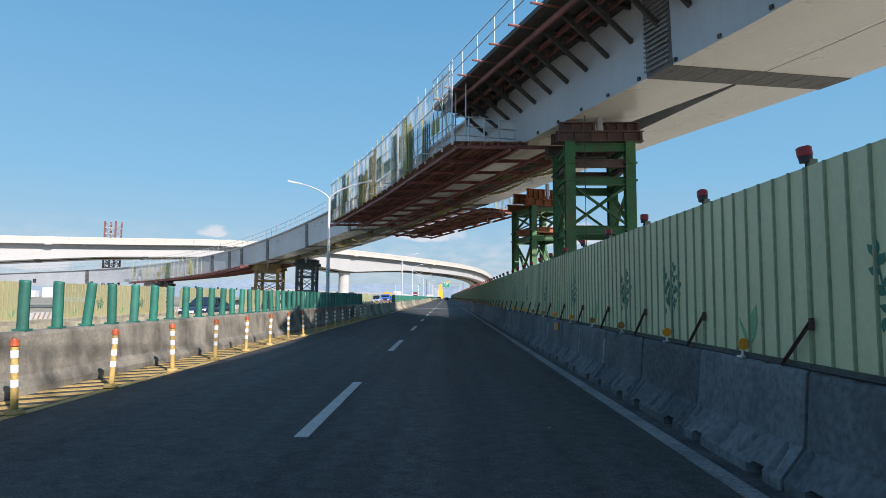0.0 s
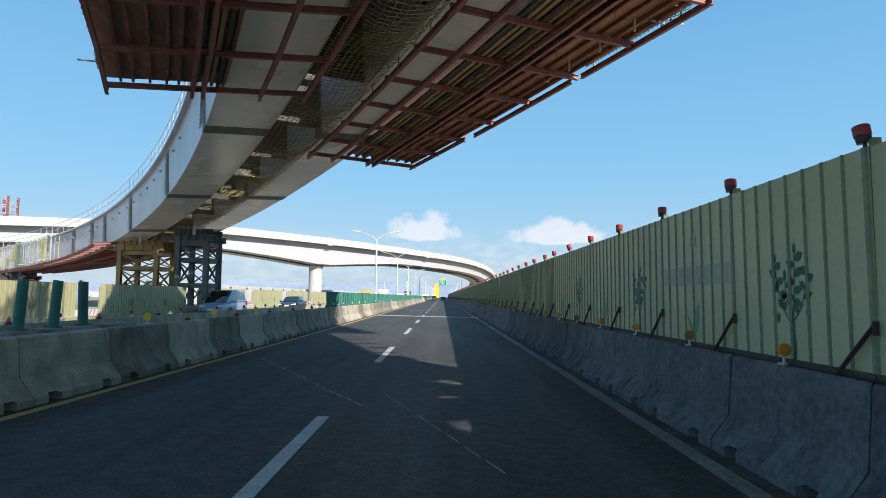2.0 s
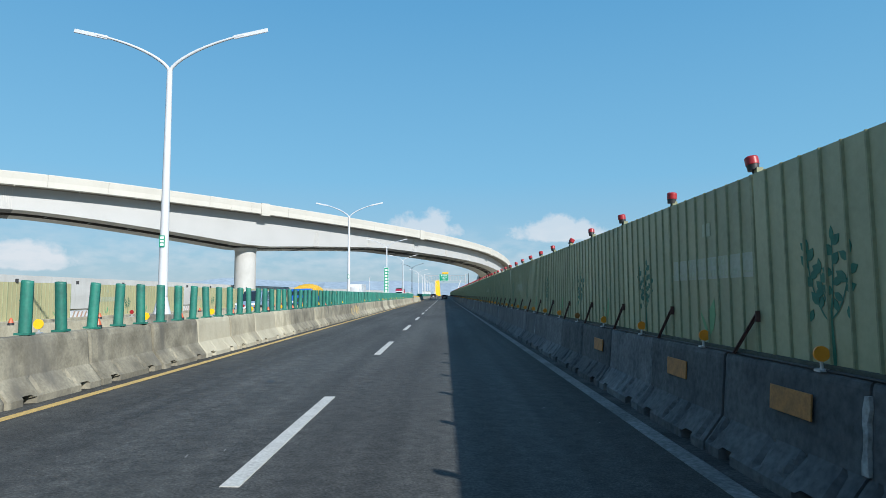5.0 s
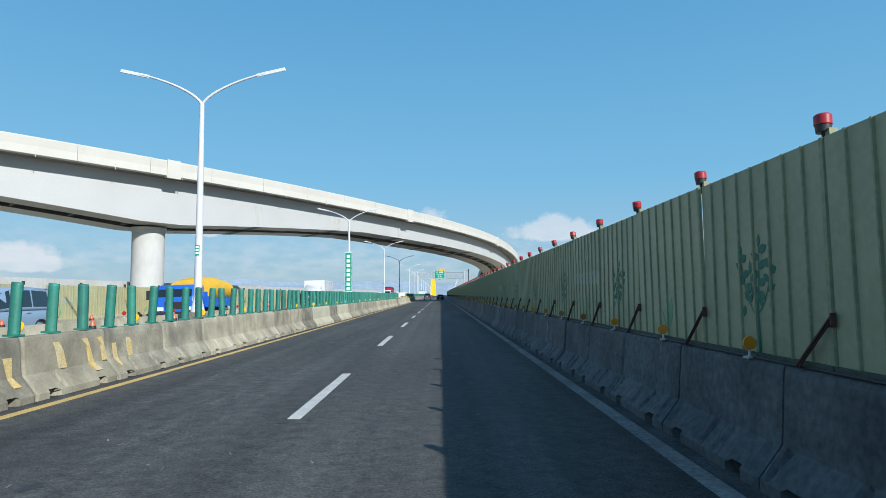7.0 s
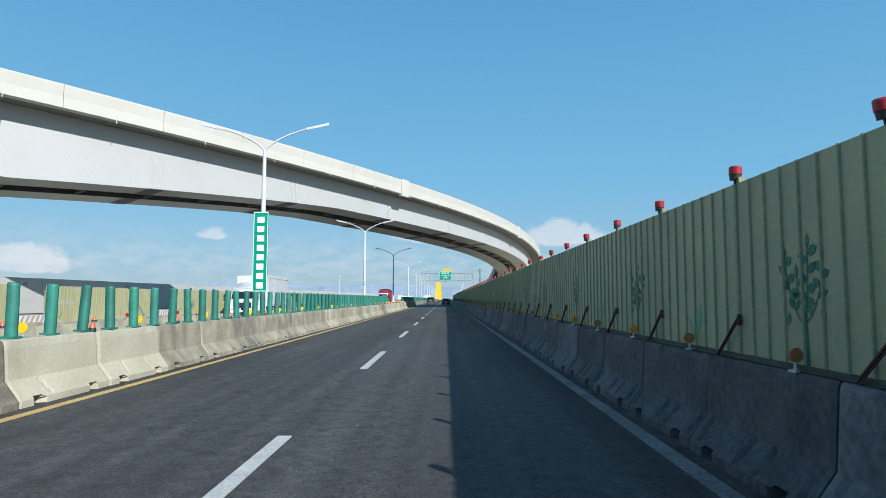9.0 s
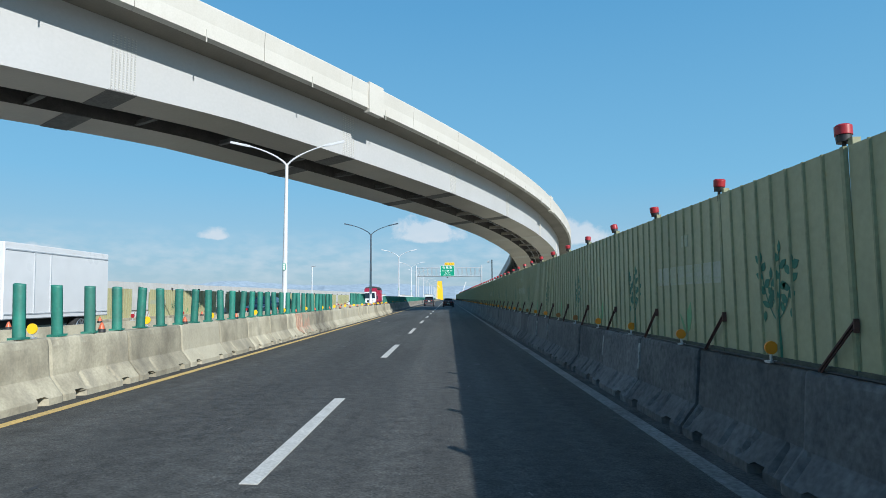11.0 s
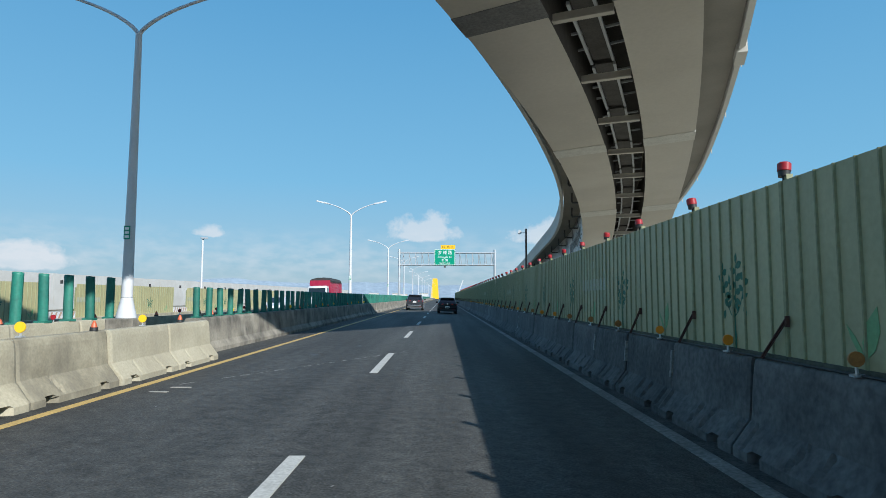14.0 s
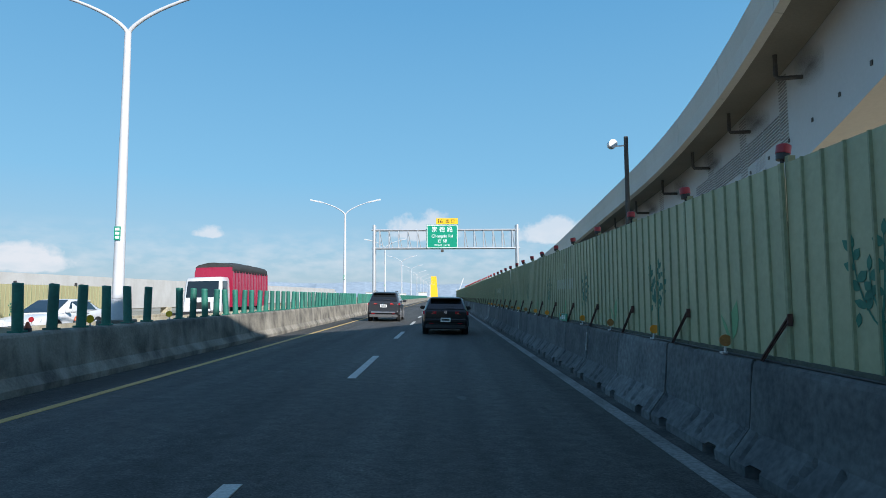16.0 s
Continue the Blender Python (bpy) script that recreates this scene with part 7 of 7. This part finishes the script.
SUVS = dict(L=4.6, W=1.86, H=1.69, wheel=0.36, axles=(0.92, 3.62), mirror=2.95, handles=(1.35,), plate=0.80, lamp=(0.16, 0.05), chrome=True, rails=True,
            lower=[(0.0, 0.48, 1.02, 0.90), (0.06, 0.36, 1.10, 0.95), (0.4, 0.27, 1.13, 0.99), (1.1, 0.24, 1.12, 1.0), (2.3, 0.24, 1.10, 1.0), (3.2, 0.24, 1.08, 0.99), (4.2, 0.28, 0.97, 0.95), (4.56, 0.36, 0.78, 0.84)],
            upper=[(0.12, 1.05, 1.12, 0.94, 0.84), (0.58, 1.08, 1.62, 0.95, 0.72), (1.2, 1.09, 1.685, 0.95, 0.73), (2.3, 1.08, 1.69, 0.95, 0.73), (3.45, 1.04, 1.09, 0.93, 0.82)],
            side_glass=[((0.55, 0.8), (1.0, 1.05)), ((1.08, 1.1), (2.0, 1.95)), ((2.08, 2.03), (2.95, 2.45))])
SEDAN = dict(L=4.6, W=1.80, H=1.46, wheel=0.32, axles=(0.95, 3.65), mirror=3.0, handles=(1.6,), plate=0.72, lamp=(0.2, 0.03),
             lower=[(0.0, 0.40, 0.92, 0.88), (0.05, 0.28, 1.0, 0.93), (0.4, 0.2, 1.02, 0.985), (1.1, 0.18, 0.98, 1.0), (2.4, 0.18, 0.95, 1.0), (3.2, 0.18, 0.93, 0.99), (4.2, 0.2, 0.80, 0.95), (4.56, 0.28, 0.64, 0.82)],
             upper=[(0.55, 0.95, 1.01, 0.92, 0.82), (1.25, 0.95, 1.40, 0.94, 0.70), (1.7, 0.94, 1.455, 0.95, 0.70), (2.4, 0.93, 1.45, 0.95, 0.70), (3.4, 0.89, 0.94, 0.93, 0.80)],
             side_glass=[((0.95, 1.25), (1.75, 1.75)), ((1.82, 1.82), (2.85, 2.45))])
VAN = dict(L=4.6, W=1.82, H=1.88, wheel=0.33, axles=(0.85, 3.55), mirror=3.2, handles=(1.4,), plate=0.75, lamp=(0.25, -0.05),
           lower=[(0.0, 0.40, 1.02, 0.9), (0.04, 0.3, 1.08, 0.95), (0.4, 0.22, 1.08, 0.99), (1.1, 0.2, 1.08, 1.0), (2.4, 0.2, 1.07, 1.0), (3.3, 0.2, 1.05, 0.99), (4.25, 0.22, 0.95, 0.95), (4.56, 0.3, 0.72, 0.82)],
           upper=[(0.05, 1.0, 1.1, 0.94, 0.86), (0.3, 1.05, 1.82, 0.96, 0.78), (1.2, 1.05, 1.88, 0.96, 0.79), (2.5, 1.05, 1.87, 0.96, 0.78), (3.85, 0.98, 1.02, 0.93, 0.8)],
           side_glass=[((0.3, 0.4), (1.2, 1.2)), ((1.28, 1.28), (2.2, 2.2)), ((2.28, 2.28), (3.3, 2.7))])

BLACK_PAINT = car_paint("black_car_paint", (0.007, 0.007, 0.009), 0.0)
GREY_PAINT = car_paint("dark_grey_car_paint", (0.06, 0.065, 0.074), 0.5)
WHITE_PAINT = car_paint("white_car_paint", (0.64, 0.65, 0.66), 0.0)
BLUE_PAINT = car_paint("pale_blue_car_paint", (0.30, 0.40, 0.52), 0.3)
NAVY_PAINT = car_paint("dark_blue_car_paint", (0.03, 0.05, 0.09), 0.4)
TRUCK_BLUE = car_paint("bright_blue_truck_paint", (0.02, 0.12, 0.55), 0.0)
TRUCK_RED = car_paint("crimson_truck_paint", (0.33, 0.018, 0.055), 0.0)
SUVS["trim"] = surface("grey_bumper_trim", (0.10, 0.105, 0.11), 0.5, scale=4, fine=40, grain=0.08, bump=0.03)
TARP = surface("yellow_tarpaulin", (0.72, 0.42, 0.03), 0.7, second=(0.6, 0.33, 0.03), scale=2, fine=8, grain=0.08, bump=0.4)
TARP_DARK = surface("black_mesh_tarpaulin", (0.03, 0.032, 0.032), 0.8, second=(0.05, 0.05, 0.05), scale=2, fine=8, grain=0.2, bump=0.5)


def on_road(x, y, back=False):
    tilt = math.degrees(math.atan(-0.02 if x > -6.9 else 0.02))
    m = Matrix.Translation((x, y, grade(x) + 0.004)) @ Matrix.Rotation(radians(-tilt), 4, "Y")
    return m @ Matrix.Rotation(math.pi, 4, "Z") if back else m


car("hatchback", "black hatchback car with red tail lights on the asphalt", "car", BLACK_PAINT, HATCH, on_road(0.12, 258.6))
car("suv", "dark grey sport utility car with a silver bumper strip", "car", GREY_PAINT, SUVS, on_road(-3.35, 269.5))
car("sedan", "white sedan on the opposite carriageway", "car", WHITE_PAINT, SEDAN, on_road(-15.2, 261.5, True))
car("sedan", "dark blue sedan on the opposite carriageway", "car", NAVY_PAINT, SEDAN, on_road(-15.0, 39.5, True))
car("minivan", "pale blue minivan on the opposite carriageway", "van", BLUE_PAINT, VAN, on_road(-15.0, 76.0, True))
car("sedan", "dark sedan following on the opposite carriageway", "car", NAVY_PAINT, SEDAN, on_road(-14.8, 94.0, True))
car("minivan", "pale blue van on the opposite carriageway", "van", BLUE_PAINT, VAN, on_road(-15.0, 131.5, True))
car("suv", "dark blue sport utility car on the opposite carriageway", "car", NAVY_PAINT, SUVS, on_road(-15.2, 213.5, True))


def truck(name, label, paint, at, cab_h, body):
    """A lorry with its nose at y = 0, facing -y; the load runs to +y."""
    e = thing(name, label, "truck")
    bm = bmesh.new()
    w = 1.12
    rings = []
    for y, z0, z1, ww in ((0.0, 0.55, 1.30, 0.96), (0.05, 0.45, 1.45, 1.0), (0.28, 0.42, cab_h - 0.12, 0.98), (0.5, 0.42, cab_h, 0.96), (1.55, 0.42, cab_h, 0.97), (1.62, 0.45, cab_h - 0.05, 0.96)):
        hx = w * ww
        half = [(hx * 0.8, z0), (hx, z0 + 0.1), (hx, z0 + 0.55 * (z1 - z0)), (hx * 0.97, z1 - 0.12), (hx * 0.88, z1)]
        rings.append([Vector((x, y, z)) for x, z in half] + [Vector((-x, y, z)) for x, z in half[::-1]])
    loft(bm, rings)
    part("cab", bm, paint, e)
    bm = bmesh.new()
    pane(bm, [(-w * 0.86, 0.075, 1.48), (w * 0.86, 0.075, 1.48), (w * 0.82, 0.255, cab_h - 0.25), (-w * 0.82, 0.255, cab_h - 0.25)], (0, -0.03, 0.005))
    part("windscreen", bm, GLASS, e)
    for side in (-1, 1):
        bm = bmesh.new()
        pane(bm, [(side * w * 0.985, 0.35, 1.45), (side * w * 0.985, 1.15, 1.45), (side * w * 0.965, 1.15, cab_h - 0.25), (side * w * 0.965, 0.45, cab_h - 0.25)], (side * 0.025, 0, 0))
        part("side_window", bm, GLASS, e)
        bm = bmesh.new()
        bar(bm, (side * w, 0.2, 1.9), (side * (w + 0.3), 0.05, 1.9), 0.03)
        box(bm, side * (w + 0.2), side * (w + 0.38), -0.05, 0.08, 1.35, 1.85)
        part("mirror", bm, BLACK_PLASTIC, e)
        bm = bmesh.new()
        pane(bm, [(side * w * 0.5, -0.02, 0.72), (side * w * 0.92, -0.01, 0.72), (side * w * 0.92, -0.01, 0.92), (side * w * 0.5, -0.02, 0.92)], (0, -0.03, 0))
        part("headlight", bm, CLEAR_LENS, e)
        for y in [0.85] + [v for v in body["axles"]]:
            wheel(e, side * (w - 0.15), y, 0.45, 0.28, side)
    bm = bbox(-w * 0.98, w * 0.98, -0.08, 0.2, 0.42, 0.66, 0.03)
    part("bumper", bm, SIGN_WHITE if body["kind"] == "box" else BLACK_PLASTIC, e)
    bm = bbox(-w * 0.45, w * 0.45, -0.02, 0.05, 0.8, 1.2, 0.01)
    part("grille", bm, BLACK_PLASTIC, e)
    L = body["L"]
    bm = bbox(-0.45, 0.45, 1.6, 1.8 + L, 0.6, 0.85)
    part("chassis", bm, BLACK_PLASTIC, e)
    if body["kind"] == "box":
        bm = bbox(-1.2, 1.2, 1.85, 1.85 + L, 0.85, body["H"], 0.03)
        part("cargo_box", bm, WHITE_PAINT, e)
        bm = bmesh.new()
        rings = [[Vector((x, y, z)) for x, z in ((0.95, cab_h - 0.03), (0.8, cab_h + h), (-0.8, cab_h + h), (-0.95, cab_h - 0.03))] for y, h in ((0.35, 0.02), (0.9, 0.35), (1.7, 0.5))]
        loft(bm, rings)
        part("roof_fairing", bm, WHITE_PAINT, e)
        for side in (-1, 1):
            bm = bmesh.new()
            for z in (body["H"] - 0.25, 1.0):
                box(bm, side * 1.2, side * 1.22, 1.9, 1.8 + L, z, z + 0.04)
            for y in (3.2, 4.0):
                box(bm, side * 1.2, side * 1.225, y, y + 0.03, 1.0, body["H"] - 0.2)
            part("box_trim", bm, GALV, e)
    else:
        bm = bmesh.new()
        for x0, x1, y0, y1, z0, z1 in ((-1.2, 1.2, 1.85, 1.85 + L, 0.85, 0.97), (-1.2, -1.14, 1.85, 1.85 + L, 0.97, body["H"]), (1.14, 1.2, 1.85, 1.85 + L, 0.97, body["H"]), (-1.14, 1.14, 1.85, 1.91, 0.97, body["H"] + 0.25), (-1.14, 1.14, 1.79 + L, 1.85 + L, 0.97, body["H"])):
            box(bm, x0, x1, y0, y1, z0, z1)
        part("cargo_bed", bm, body["paint"], e)
        for side in (-1, 1):
            for y in np.arange(2.3, 1.8 + L, 0.6):
                bm = bbox(side * 1.2, side * 1.235, y, y + 0.07, 0.95, body["H"])
                part("bed_rib", bm, body["paint"], e)
        bm = bmesh.new()
        rr = random.Random(int(L * 10))
        rings = []
        for y in np.linspace(1.95, 1.75 + L, 9):
            k = 0.85 + 0.15 * math.sin((y - 1.95) / (L - 0.2) * math.pi)
            rings.append([Vector((1.22 * math.cos(t), y, body["H"] - 0.1 + body["load"] * k * math.sin(t) ** 0.4 + rr.uniform(-0.03, 0.03))) for t in np.linspace(0, math.pi, 11)])
        loft(bm, rings)
        part("tarpaulin", bm, body["tarp"], e)
    e.matrix_world = at
    return e


truck("box_truck", "white box lorry on the opposite carriageway", WHITE_PAINT, on_road(-14.6, 177.6), 2.25, dict(kind="box", L=5.6, H=3.25, axles=(5.9,)))
truck("tarp_truck", "blue lorry with a yellow tarpaulin on the opposite carriageway", TRUCK_BLUE, on_road(-14.6, 142.4), 2.15, dict(kind="bed", L=4.4, H=1.5, axles=(5.0,), paint=TRUCK_BLUE, tarp=TARP, load=1.3))
truck("cargo_truck", "white cab lorry with a crimson cargo bed and dark tarpaulin", WHITE_PAINT, on_road(-14.2, 271.0), 2.7, dict(kind="bed", L=7.4, H=3.1, axles=(6.4, 7.6), paint=TRUCK_RED, tarp=TARP_DARK, load=0.75))

# netting drawn together into a heap in the gap
bm = bmesh.new()
rings = []
for k in range(15):
    u = k / 14
    c = ramp_b.at(8.9 + 2.6 * u, -3.4 + 0.5 * math.sin(u * 3), -0.3)
    rad = 0.06 + 0.42 * math.sin(math.pi * u) ** 0.7
    rings.append([c + Vector((math.cos(t) * rad * (1 + 0.5 * noise.noise(Vector((math.cos(t) * 2, math.sin(t) * 2, u * 7)))), 0.06 * math.sin(t * 3 + k), math.sin(t) * 0.55 * rad * (1 + 0.7 * noise.noise(Vector((math.cos(t) * 3, math.sin(t) * 3, u * 9 + 4)))))) for t in np.linspace(0, 2 * math.pi, 19)[:-1]])
loft(bm, rings)
tagged(part("net_bundle", bm, NET_OLIVE), "crumpled heap of olive netting hung between the girders", "net")
